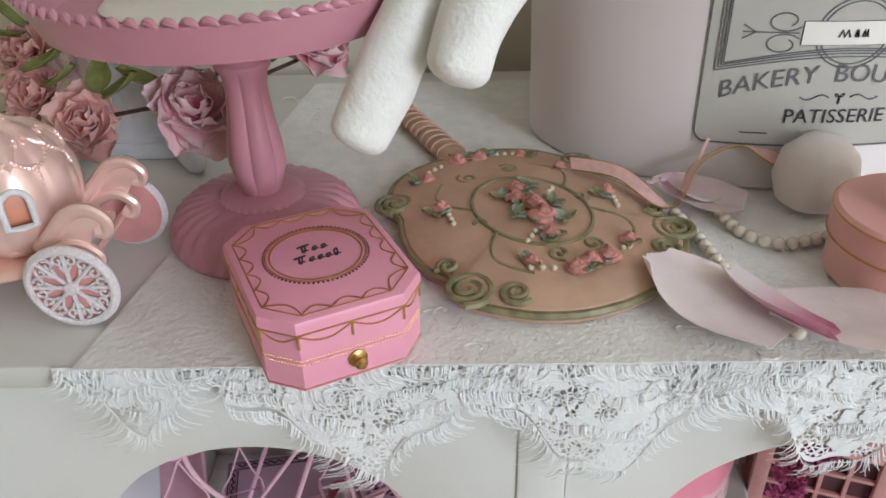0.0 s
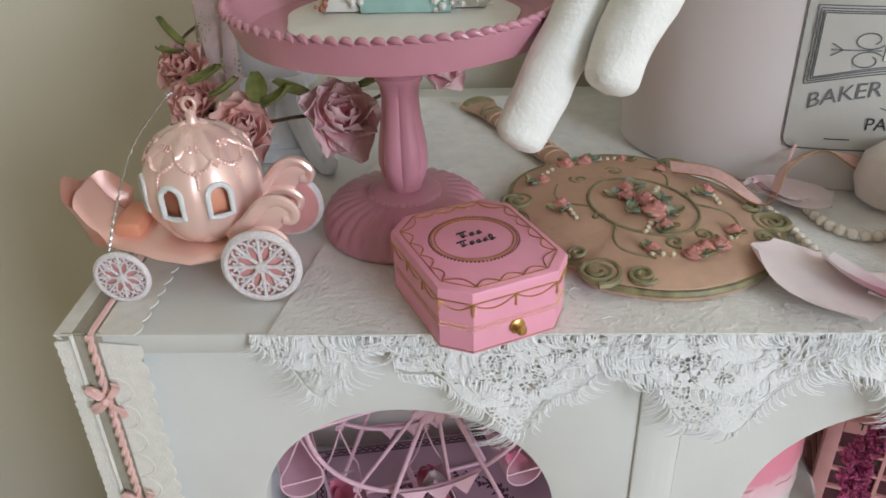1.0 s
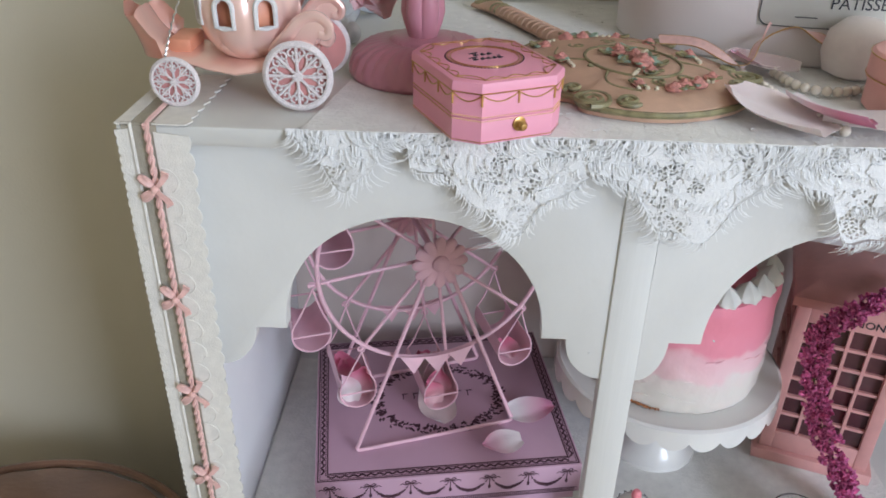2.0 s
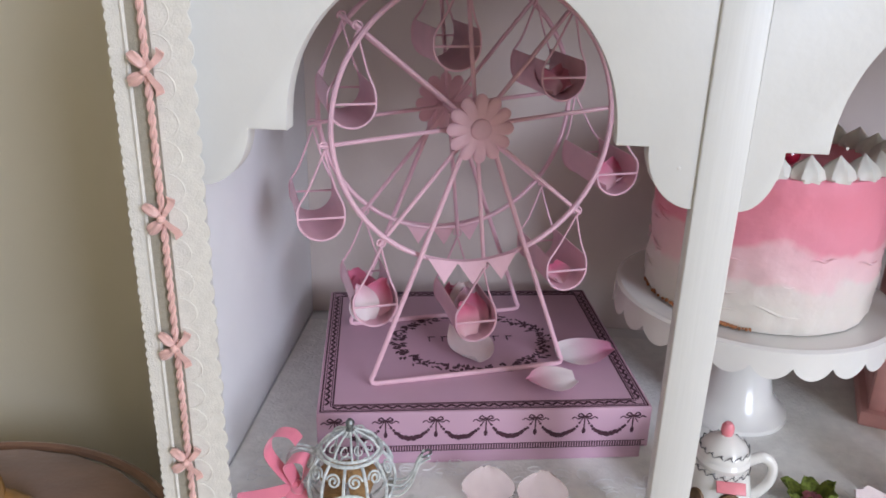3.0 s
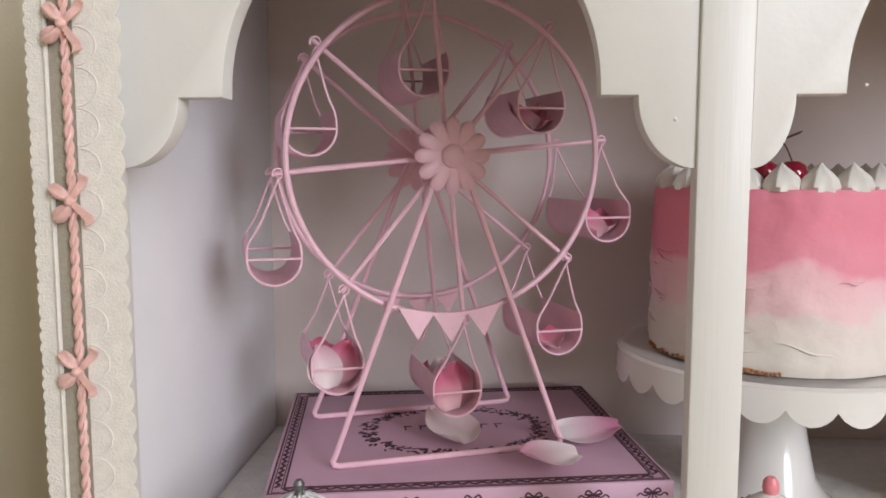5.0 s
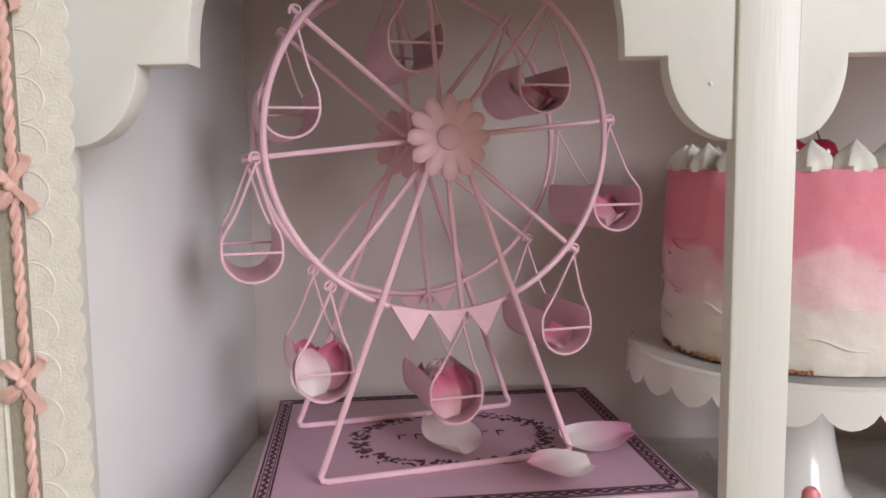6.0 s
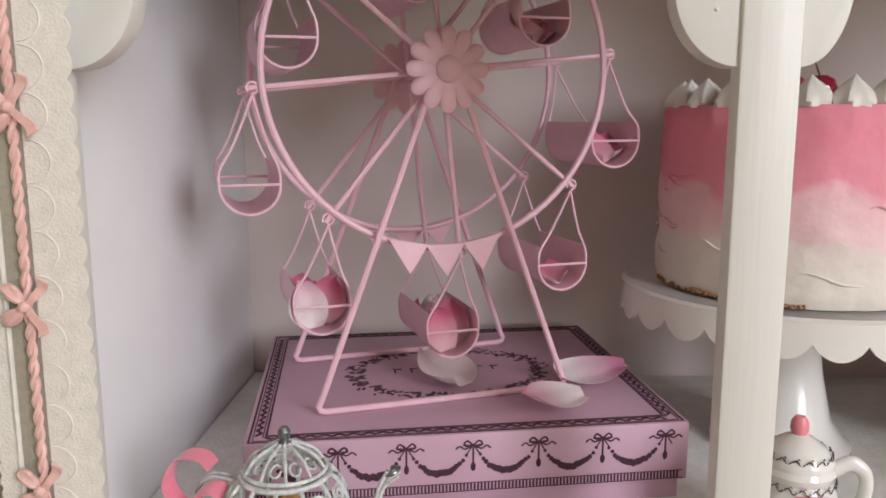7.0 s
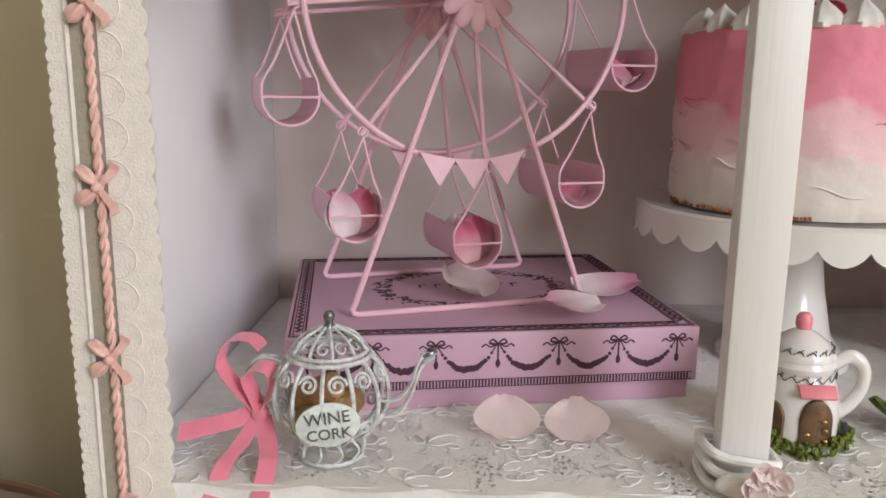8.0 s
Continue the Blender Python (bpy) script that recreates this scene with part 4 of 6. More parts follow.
# ---- teapot house ----
def pot_house():
    t = thing("teapot_house", (0.172, 0.366, ZF + 0.0028), "white ceramic teapot fairy house with a pink awning", "ornament", rz=-8)
    t.scale = (0.84, 0.84, 1.04)
    P = M["porcelain"]
    part("body", lathe([(0.0270, 0.0), (0.0285, 0.010), (0.0275, 0.022), (0.0245, 0.034), (0.0215, 0.041), (0.0225, 0.0425), (0.0232, 0.045), (0.0215, 0.048), (0.0, 0.049)], 48), P, t)
    part("lid", lathe([(0.0218, 0.048), (0.0215, 0.0515), (0.017, 0.057), (0.009, 0.0615), (0.0045, 0.0635), (0.0, 0.064)], 40), P, t)
    part("lid_knob", lathe([(0.0, 0.0625), (0.0045, 0.063), (0.0056, 0.066), (0.0052, 0.070), (0.003, 0.0725), (0.0, 0.073)], 20), M["roofpink"], t, "round coral pink knob")
    part("handle", tube(curve([(0.021, 0.0, 0.044), (0.032, 0.0, 0.049), (0.041, 0.0, 0.043), (0.041, 0.0, 0.031), (0.034, 0.0, 0.021), (0.027, 0.0, 0.016)], 6), 0.0042, 12), P, t)
    part("spout", tube(curve([(-0.025, 0, 0.014), (-0.036, 0, 0.022), (-0.041, 0, 0.034), (-0.047, 0, 0.040)], 5), 0.005, 12, taper=lambda u: 1.1 - 0.45 * u), P, t)
    def vine(r, z, n, name):
        b = bmesh.new()
        for i in range(n):
            a0 = 2 * math.pi * i / n
            tube([((r + 0.0002) * math.cos(a0 + 0.9 * 2 * math.pi / n * u), (r + 0.0002) * math.sin(a0 + 0.9 * 2 * math.pi / n * u), z + 0.0014 * math.sin(6.28 * u)) for u in (k / 10 for k in range(11))], 0.00035, 4, bm=b)
            a1 = a0 + 0.45 * 2 * math.pi / n
            tube([(r * math.cos(a1 + 0.03 * math.cos(q)), r * math.sin(a1 + 0.03 * math.cos(q)), z + 0.0014 + 0.001 * math.sin(q)) for q in (0.7 * k for k in range(9))], 0.0003, 4, bm=b)
        part(name, b, M["ink"], t)
    vine(0.0203, 0.0535, 16, "painted_vine")
    vine(0.0234, 0.0395, 18, "painted_vine")
    # awning and door at the front
    m = pose(0.006, -0.0258, 0.0345, 0, 0, 4)
    b = box(0.024, 0.009, 0.0022, (0, 0, 0), 0.0006, m=m @ pose(0, 0, 0, 38, 0, 0))
    part("awning", b, M["roofpink"], t, "coral pink awning over the door")
    arch = [(-0.0085, 0.0)] + [(0.0085 * math.cos(q), 0.011 + 0.0085 * math.sin(q)) for q in (math.pi - math.pi * k / 14 for k in range(15))] + [(0.0085, 0.0)]
    door = part("door", slab([(x * 1.25, z * 1.45) for x, z in arch][::-1], 0.0035, bevel=0.001, m=pose(0.006, -0.0250, 0.0022, 90, 0, 5)), M["doorwood"], t, "arched carved brown door")
    b = bmesh.new()
    for x, z in ((0.011, 0.019), (0.0125, 0.008), (0.001, 0.011), (0.012, 0.014)):
        ball(0.0011, (x, -0.0292, z), 8, 6, (1.6, 0.6, 1), bm=b)
    part("hinge", b, M["gold"], door)
    part("window", slab([(x * 1.0, z * 1.05) for x, z in arch][::-1], 0.003, bevel=0.0008, m=pose(-0.0185, -0.0185, 0.006, 90, 0, -45)), M["doorwood"], t, "small arched dark window")
    part("lantern", box(0.004, 0.004, 0.007, (0.0275, -0.016, 0.012), 0.0008), M["ink"], t)
    rnd = random.Random(6)
    b = bmesh.new()
    for i in range(260):
        a = rnd.uniform(math.pi, 2.05 * math.pi)
        r = rnd.uniform(0.026, 0.037)
        ball(rnd.uniform(0.0012, 0.0026), (r * math.cos(a), r * math.sin(a), rnd.uniform(0, 0.006) + (0.006 * rnd.random() if abs(math.cos(a)) > 0.5 else 0)), 5, 4, bm=b)
    part("moss_bed", b, M["moss"], t, "bright green moss round the foot")
    b = bmesh.new()
    for i in range(22):
        ball(rnd.uniform(0.0016, 0.0026), (0.006 + rnd.uniform(-0.007, 0.007), -0.0325 + rnd.uniform(-0.0035, 0.0035), 0.004 + rnd.uniform(0, 0.001)), 7, 5, (1, 1, 0.6), bm=b)
    part("pebble_bed", b, M["stone"], t)
pot_house()

# ---- cord and rosette round the post foot ----
def rosette():
    t = thing("ribbon_rosette", (0.121, 0.293, ZF + 0.002), "white cord with a pink fabric rose tied round a post", "decoration")
    for i, (dz, rx) in enumerate(((0.017, 8), (0.0115, -6), (0.006, 4))):
        pts = [(0.0185 * math.copysign(abs(math.cos(a)) ** 0.6, math.cos(a)), 0.0195 + 0.0155 * math.copysign(abs(math.sin(a)) ** 0.6, math.sin(a)) , dz - 0.004 * math.cos(a + i)) for a in (2 * math.pi * k / 28 for k in range(28))]
        part("cord", tube(pts, 0.0026, 8, closed=True), M["lace"], t, "soft white cord")
    rose = part("fabric_rose", ball(0.003, (0.004, -0.009, 0.010), 10, 8), M["petalpale"], t, "small blush fabric rose")
    for i in range(14):
        a = i * 2.4
        r = 0.0012 * math.sqrt(i) * 1.9
        part("petal", petal_mesh(0.009, 0.010, 0.6, 0.3, seed=i, nu=5, nv=5), M["petalpale"], rose).matrix_basis = (pose(0.004 + r * math.cos(a), -0.006 - 0.003, 0.010 + r * math.sin(a), 0, 0, 0) @ pose(0, 0, 0, 90 - 25, 0, 0) @ pose(0, 0, 0, 0, 0, math.degrees(a)))
    part("cord_knot", ball(0.009, (-0.004, -0.001, 0.007), 14, 10, (1.5, 0.6, 0.7)), M["lace"], t)
rosette()

# ---- phone booth with blossom ----
def booth():
    t = thing("phone_booth", (0.404, 0.532, ZF + 0.0012), "blush pink toy phone booth draped with magenta blossom", "ornament", rz=-19)
    W, D, H = 0.108, 0.100, 0.205
    B = M["boothpink"]
    part("plinth", box(W + 0.012, D + 0.012, 0.014, (0, 0, 0.007), 0.0015), B, t)
    # one solid dark block fills the booth behind its glazing bars
    part("core", box(W - 0.012, D - 0.012, H - 0.03, (0, 0, H / 2), 0.0), M["boothcore"], t, "solid dark glossy core")
    for sx in (-1, 1):
        for sy in (-1, 1):
            part("corner_post", box(0.013, 0.013, H - 0.016, (sx * (W / 2 - 0.0065), sy * (D / 2 - 0.0065), 0.0142 + (H - 0.016) / 2), 0.001), B, t)
    part("lower_panel", box(W - 0.0262, 0.006, 0.024, (0, -D / 2 + 0.0035, 0.0262), 0.0006), B, t)
    part("lower_panel", box(0.006, D - 0.0262, 0.024, (-W / 2 + 0.0035, 0, 0.0262), 0.0006), B, t)
    part("sign_board", box(W - 0.0262, 0.008, 0.020, (0, -D / 2 + 0.0042, H - 0.014), 0.0006), B, t)
    part("sign_lettering", words("TELEPHONE", 0.0115, pose(0.001, -D / 2 - 0.0001, H - 0.014, 90, 0, 0), 0.0003), M["ink"], t)
    z0, z1 = 0.0384, H - 0.0245
    for i in range(1, 4):
        x = -W / 2 + 0.013 + (W - 0.026) * i / 4
        part("glazing_bar", box(0.0032, 0.004, z1 - z0, (x, -D / 2 + 0.0040, (z0 + z1) / 2)), B, t)
    for i in range(1, 6):
        z = z0 + (z1 - z0) * i / 6
        part("glazing_bar", box(W - 0.0262, 0.0036, 0.0032, (0, -D / 2 + 0.0041, z)), B, t)
        part("glazing_bar", box(0.0036, D - 0.0262, 0.0032, (-W / 2 + 0.0041, 0, z)), B, t)
    part("roof", lathe([(0.086, 0.0), (0.086, 0.010), (0.078, 0.014), (0.058, 0.022), (0.030, 0.028), (0, 0.029)], 4, m=pose(0, 0, H - 0.001, 0, 0, 45)), B, t)
    g = thing("blossom_garland", (0.372, 0.474, ZF + 0.0012), "magenta artificial blossom garland hung over a phone booth", "garland", rz=-19)
    line = curve([(0.055, 0.02, 0.243), (0.005, -0.012, 0.222), (-0.022, -0.030, 0.196), (-0.018, -0.036, 0.150), (0.000, -0.038, 0.100), (0.026, -0.041, 0.055), (0.046, -0.045, 0.022), (0.050, -0.048, 0.008)], 10)
    part("stem", tube(line, 0.0012, 5), M["leafgreen"], g)
    rnd = random.Random(7)
    b = bmesh.new()
    for p in line:
        for i in range(11):
            q = p + Vector((rnd.uniform(-1, 1) * 0.0115, rnd.uniform(-0.9, 0.35) * 0.009, rnd.uniform(-0.005, 0.005)))
            for k in range(4):
                petal_mesh(0.0052, 0.0045, 0.5, 0.4, bm=b, nu=3, nv=3, seed=i + k, m=Matrix.Translation(q) @ pose(0, 0, 0, 70 + rnd.uniform(-50, 50), rnd.uniform(-60, 60), 90 * k + rnd.uniform(0, 90)))
    part("blossom_mass", b, M["magenta"], g, "tiny crumpled magenta blossoms", kind="stuff")
booth()

# ---- small things in the second bay ----
def bay_small():
    rnd = random.Random(12)
    t = thing("glass_jar", (0.335, 0.385, ZF + 0.0034), "small clear glass jar on the shelf lace", "jar")
    part("glass", lathe([(0.0, 0.0), (0.022, 0.0), (0.025, 0.004), (0.026, 0.030), (0.024, 0.036), (0.0225, 0.036), (0.0245, 0.030), (0.0235, 0.005), (0.0, 0.003)], 40), M["clear"], t)
    r = thing("silk_rose", (0.245, 0.372, ZF + 0.0034), "small red silk rose with grey green leaves", "flower")
    b = bmesh.new()
    for i in range(12):
        a = i * 2.4
        petal_mesh(0.010, 0.010, 0.7, 0.2, bm=b, nu=5, nv=5, seed=i, m=pose(0.0012 * math.sqrt(i) * math.cos(a), 0.0012 * math.sqrt(i) * math.sin(a), 0.004, 0, 0, math.degrees(a)) @ pose(0, 0, 0, 75 - 4 * i, 0, 0))
    part("bloom", b, M["petalred"], r)
    for i in range(6):
        lf = part("leaf", petal_mesh(0.028, 0.018, 0.4, 0.3, seed=40 + i), M["moss"], r)
        lf.matrix_basis = pose(0.004 * math.cos(i), 0.004 * math.sin(i), 0.001, 10 + 9 * i, 0, 58 * i)
bay_small()
loose_petal((0.300, 0.345, ZF + 0.004), 8, 0, 30, 0.044, 0.040, 0.3, 0.3, M["petalpale"], 21, "pale pink silk petal lying on the lace")
loose_petal((0.385, 0.372, ZF + 0.004), 8, 0, -60, 0.040, 0.036, 0.3, 0.4, M["petal"], 22, "pink tipped silk petal lying on the lace")
# ---- lace runner over the cabinet top ----
def hang(x):
    """How far the lace hangs at x."""
    if x < -0.032:
        return 0.044 - 1.35 * abs(x + 0.072) + 0.003 * math.sin(300 * x)
    return 0.023 + 0.003 * math.sin(210 * x) + 0.044 * (0.5 + 0.5 * math.cos(2 * math.pi * (x - 0.034 - 0.004 * math.sin(90 * x)) / 0.114)) ** 1.15

def runner():
    r = thing("lace_runner", (0.3, 0.47, ZT), "white lace table runner with a fringed hanging edge", "table runner")
    def p(name, b, m, label="", kind=""):
        ob = part(name, b, m, r, label, kind=kind)
        ob.matrix_parent_inverse = r.matrix_basis.inverted()
        return ob
    b = bmesh.new()
    nx, ny = 110, 36
    x0, x1 = -0.098, 0.745
    rows = []
    for j in range(ny + 1):
        y = 0.2906 + (0.655 - 0.2906) * j / ny
        row = []
        for i in range(nx + 1):
            x = x0 + 0.06 * (j / ny) + (x1 - x0) * i / nx * (1 - 0.06 * j / ny)
            z = ZT + 0.0012 + 0.0005 * noise.noise((x * 60, y * 60, 1)) + 0.0004 * noise.noise((x * 200, y * 200, 5))
            row.append(b.verts.new((x, y, z)))
        rows.append(row)
    quads(b, rows, closed=False)
    g = bmesh.ops.extrude_face_region(b, geom=b.faces[:])
    bmesh.ops.translate(b, vec=(0, 0, 0.0007), verts=[v for v in g["geom"] if isinstance(v, bmesh.types.BMVert)])
    p("cloth", b, M["runner"])
    # hanging net
    b = bmesh.new()
    rows = []
    n = 300
    for j in range(7):
        row = []
        for i in range(n + 1):
            x = -0.108 + 0.853 * i / n
            d = max(0.004, hang(x)) * j / 6
            row.append(b.verts.new((x, 0.2918 - 0.0016 * math.sin(x * 90) * j / 6 - 0.0008 * j / 6, ZT + 0.0016 - d)))
        rows.append(row)
    quads(b, rows, closed=False)
    p("hanging_net", b, M["net"], "openwork net of the hanging edge")
    rnd = random.Random(11)
    yf = 0.2902
    # edge cord and eyelash fringe
    pts = [(-0.108 + 0.853 * i / 420, yf, ZT + 0.0016 - max(0.004, hang(-0.108 + 0.853 * i / 420)) - 0.0020 * abs(math.sin(i * 0.31 + 0.8 * math.sin(i * 0.11)))) for i in range(421)]
    p("edge_cord", tube(pts, 0.00035, 4), M["lace"])
    b = bmesh.new()
    for k in range(2600):
        x = -0.106 + 0.849 * rnd.random()
        d = max(0.004, hang(x))
        row = (1.0, 1.0, 0.62, 0.30, 0.02)[k % 5]
        z = ZT + 0.0018 - d * row
        L = rnd.uniform(0.006, 0.014) * (1.2 if math.sin(x * 70) > 0.2 else 0.8)
        lean = math.sin(x * 55 + 3 * row) * 0.7 - 0.4 * (hang(x + 0.002) - hang(x - 0.002)) / 0.004 + rnd.uniform(-0.25, 0.25)
        pts = [(x + lean * L * u * u, yf - 0.0004 - 0.0026 * math.sin(math.pi * u * 0.8) * rnd.uniform(0.5, 1.0), z - L * u * (1 - 0.25 * u)) for u in (0, 0.35, 0.7, 1.0)]
        tube(pts, 0.00030, 3, bm=b, taper=lambda u: 1.1 - 0.6 * u)
    p("fringe", b, M["lace"], "fine white eyelash fringe", kind="stuff")
    # woven flowers
    b = bmesh.new()
    for k in range(150):
        x = -0.100 + 0.84 * rnd.random()
        d = max(0.004, hang(x))
        if d < 0.014:
            continue
        z = ZT - rnd.uniform(0.10, 0.86) * d
        R = rnd.uniform(0.0030, 0.0062)
        q0 = rnd.uniform(0, 6)
        out = [((R * (0.72 + 0.28 * abs(math.sin(2.5 * a)))) * math.cos(a + q0), (R * (0.72 + 0.28 * abs(math.sin(2.5 * a)))) * math.sin(a + q0)) for a in (2 * math.pi * i / 30 for i in range(30))]
        slab(out, 0.0003, bm=b, m=pose(x, yf + 0.0006 + 0.0006 * k / 150, z, 90, 0, 0))
    p("floral_weave", b, M["lace"], "solid woven flower motifs", kind="stuff")
    b = bmesh.new()
    for k in range(260):
        x = -0.100 + 0.84 * rnd.random()
        d = max(0.004, hang(x))
        z = ZT - rnd.uniform(0.0, 0.8) * d
        L, a = rnd.uniform(0.006, 0.016), rnd.uniform(0, 6.28)
        pts = [(x + L * u * math.cos(a + 1.6 * u), yf + 0.0003, max(ZT - d, min(ZT + 0.001, z + L * u * math.sin(a + 1.6 * u)))) for u in (i / 6 for i in range(7))]
        tube(pts, 0.0003, 4, bm=b)
    p("stem_weave", b, M["lace"], kind="stuff")
    b = bmesh.new()
    for k in range(260):
        x, y = rnd.uniform(-0.07, 0.45), rnd.uniform(0.296, 0.64)
        L, a = rnd.uniform(0.004, 0.012), rnd.uniform(0, 6.28)
        tube([(x + L * u * math.cos(a + 2.2 * u), y + L * u * math.sin(a + 2.2 * u), ZT + 0.0020) for u in (i / 6 for i in range(7))], 0.0004, 4, bm=b)
    p("cord_relief", b, M["runner"], kind="stuff")
runner()
TT = ZT + 0.0026

# ---- pink octagonal box ----
def octagon(hw, hd, c, m=0.0):
    hw, hd = hw - m, hd - m
    return [(-hw, -hd + c), (-hw + c, -hd), (hw - c, -hd), (hw, -hd + c), (hw, hd - c), (hw - c, hd), (-hw + c, hd), (-hw, hd - c)]

def trinket_box():
    t = thing("trinket_box", (0.0142, 0.3233, TT), "pink octagonal card trinket box with gold foil trim", "box", rz=25.8)
    h = 1.111 - TT
    hw, hd, c = 0.0375, 0.0450, 0.0130
    P = M["boxpink"]
    part("drawer", slab(octagon(hw, hd, c, 0.0008), h * 0.40, bevel=0.0004), P, t)
    part("upper_case", slab(octagon(hw, hd, c, 0.0008), h * 0.40, bevel=0.0003, m=pose(0, 0, h * 0.41)), P, t)
    lid = part("lid", slab(octagon(hw, hd, c), h * 0.185, bevel=0.0022, m=pose(0, 0, h * 0.815)), P, t)
    def ring(m, z, r, name, parent, dots=0):
        o = octagon(hw, hd, c, m)
        if dots:
            b = bmesh.new()
            for (x0, y0), (x1, y1) in zip(o, o[1:] + o[:1]):
                n = max(2, int(math.hypot(x1 - x0, y1 - y0) / dots))
                for i in range(n):
                    u = (i + 0.5) / n
                    ball(r, (x0 + (x1 - x0) * u, y0 + (y1 - y0) * u, z), 5, 4, bm=b)
        else:
            b = tube([(x, y, z) for x, y in o], r, 4, closed=True)
        part(name, b, M["gold"], parent, smooth=False)
    ring(0.0008, h * 0.03, 0.00035, "foil_line", t)
    ring(0.0008, h * 0.375, 0.0005, "foil_beading", t, 0.0015)
    ring(0.0008, h * 0.44, 0.0005, "foil_beading", t, 0.0015)
    ring(0.0000, h * 0.825, 0.0005, "foil_line", lid)
    # scallops on the lid and swags on the case
    b = bmesh.new()
    o = octagon(hw, hd, c, 0.0045)
    o2 = octagon(hw, hd, c, 0.0006)
    s = bmesh.new()
    for k, ((x0, y0), (x1, y1)) in enumerate(zip(o, o[1:] + o[:1])):
        L = math.hypot(x1 - x0, y1 - y0)
        n = max(1, round(L / 0.0125))
        nx, ny = -(y1 - y0) / L, (x1 - x0) / L
        for i in range(n):
            pts = []
            for j in range(9):
                u = (i + j / 8) / n
                w = 0.0042 * math.sin(math.pi * j / 8)
                pts.append((x0 + (x1 - x0) * u + nx * w, y0 + (y1 - y0) * u + ny * w, h + 0.0001))
            tube(pts, 0.00042, 4, bm=b)
        tube([(x0 - nx * 0.0006, y0 - ny * 0.0006, h + 0.0001), (x1 - nx * 0.0006, y1 - ny * 0.0006, h + 0.0001)], 0.00035, 4, bm=b)
        (x0, y0), (x1, y1) = o2[k], o2[(k + 1) % 8]
        n = max(1, round(math.hypot(x1 - x0, y1 - y0) / 0.020))
        for i in range(n):
            tube([(x0 + (x1 - x0) * (i + j / 8) / n, y0 + (y1 - y0) * (i + j / 8) / n, h * 0.80 - 0.0045 * math.sin(math.pi * j / 8)) for j in range(9)], 0.00045, 4, bm=s)
            x, y = x0 + (x1 - x0) * i / n, y0 + (y1 - y0) * i / n
            tube([(x, y, h * 0.80), (x, y, h * 0.66), (x, y, h * 0.62)], 0.0007, 4, bm=s)
    part("foil_edging", b, M["gold"], lid, smooth=False)
    part("foil_festoon", s, M["gold"], t, smooth=False)
    # round medallion and its brand mark as plain strokes
    for rr, w in ((0.0215, 0.00045), (0.0235, 0.0005)):
        part("medallion_ring", tube([(rr * math.cos(a), 0.003 + rr * math.sin(a), h + 0.0001) for a in (2 * math.pi * i / 64 for i in range(64))], w, 4, closed=True), M["gold"], lid)
    b = bmesh.new()
    for i in range(72):
        a = 2 * math.pi * i / 72
        ball(0.0006, (0.0246 * math.cos(a), 0.003 + 0.0246 * math.sin(a), h), 5, 4, bm=b)
    part("medallion_beads", b, M["plum"], lid)
    b = bmesh.new()
    for y, xs in ((0.0068, (-0.0045, 0.0005, 0.0048)), (-0.0020, (-0.0085, -0.0035, 0.0005, 0.0045, 0.0085))):
        for i, x in enumerate(xs):
            top = 0.0048 if i == 0 or i == 4 else 0.0026
            tube(curve([(x - 0.0012, y + 0.0004, h + 0.0001), (x + 0.0002, y - 0.0006, h + 0.0001), (x + 0.0016, y + top, h + 0.0001), (x + 0.0002, y + top * 0.9, h + 0.0001), (x - 0.0004, y + 0.0012, h + 0.0001), (x + 0.0022, y + 0.0002, h + 0.0001)], 4), 0.00045, 4, bm=b)
        tube([(xs[0] - 0.0024, y + 0.0042, h + 0.0001), (xs[0] + 0.0036, y + 0.0052, h + 0.0001)], 0.00055, 4, bm=b)
    part("brand_mark", b, M["ink"], lid, smooth=False)
    k = part("knob", lathe([(0.0, 0.0), (0.0042, 0.0), (0.0044, 0.0012), (0.0026, 0.0018), (0.0018, 0.0030), (0.0026, 0.0040), (0.0030, 0.0055), (0.0018, 0.0072), (0.0, 0.0075)], 24, m=pose(0.001, -hd + 0.0008, h * 0.27, 90, 0, 0)), M["gold"], t, "small round brass knob")
trinket_box()

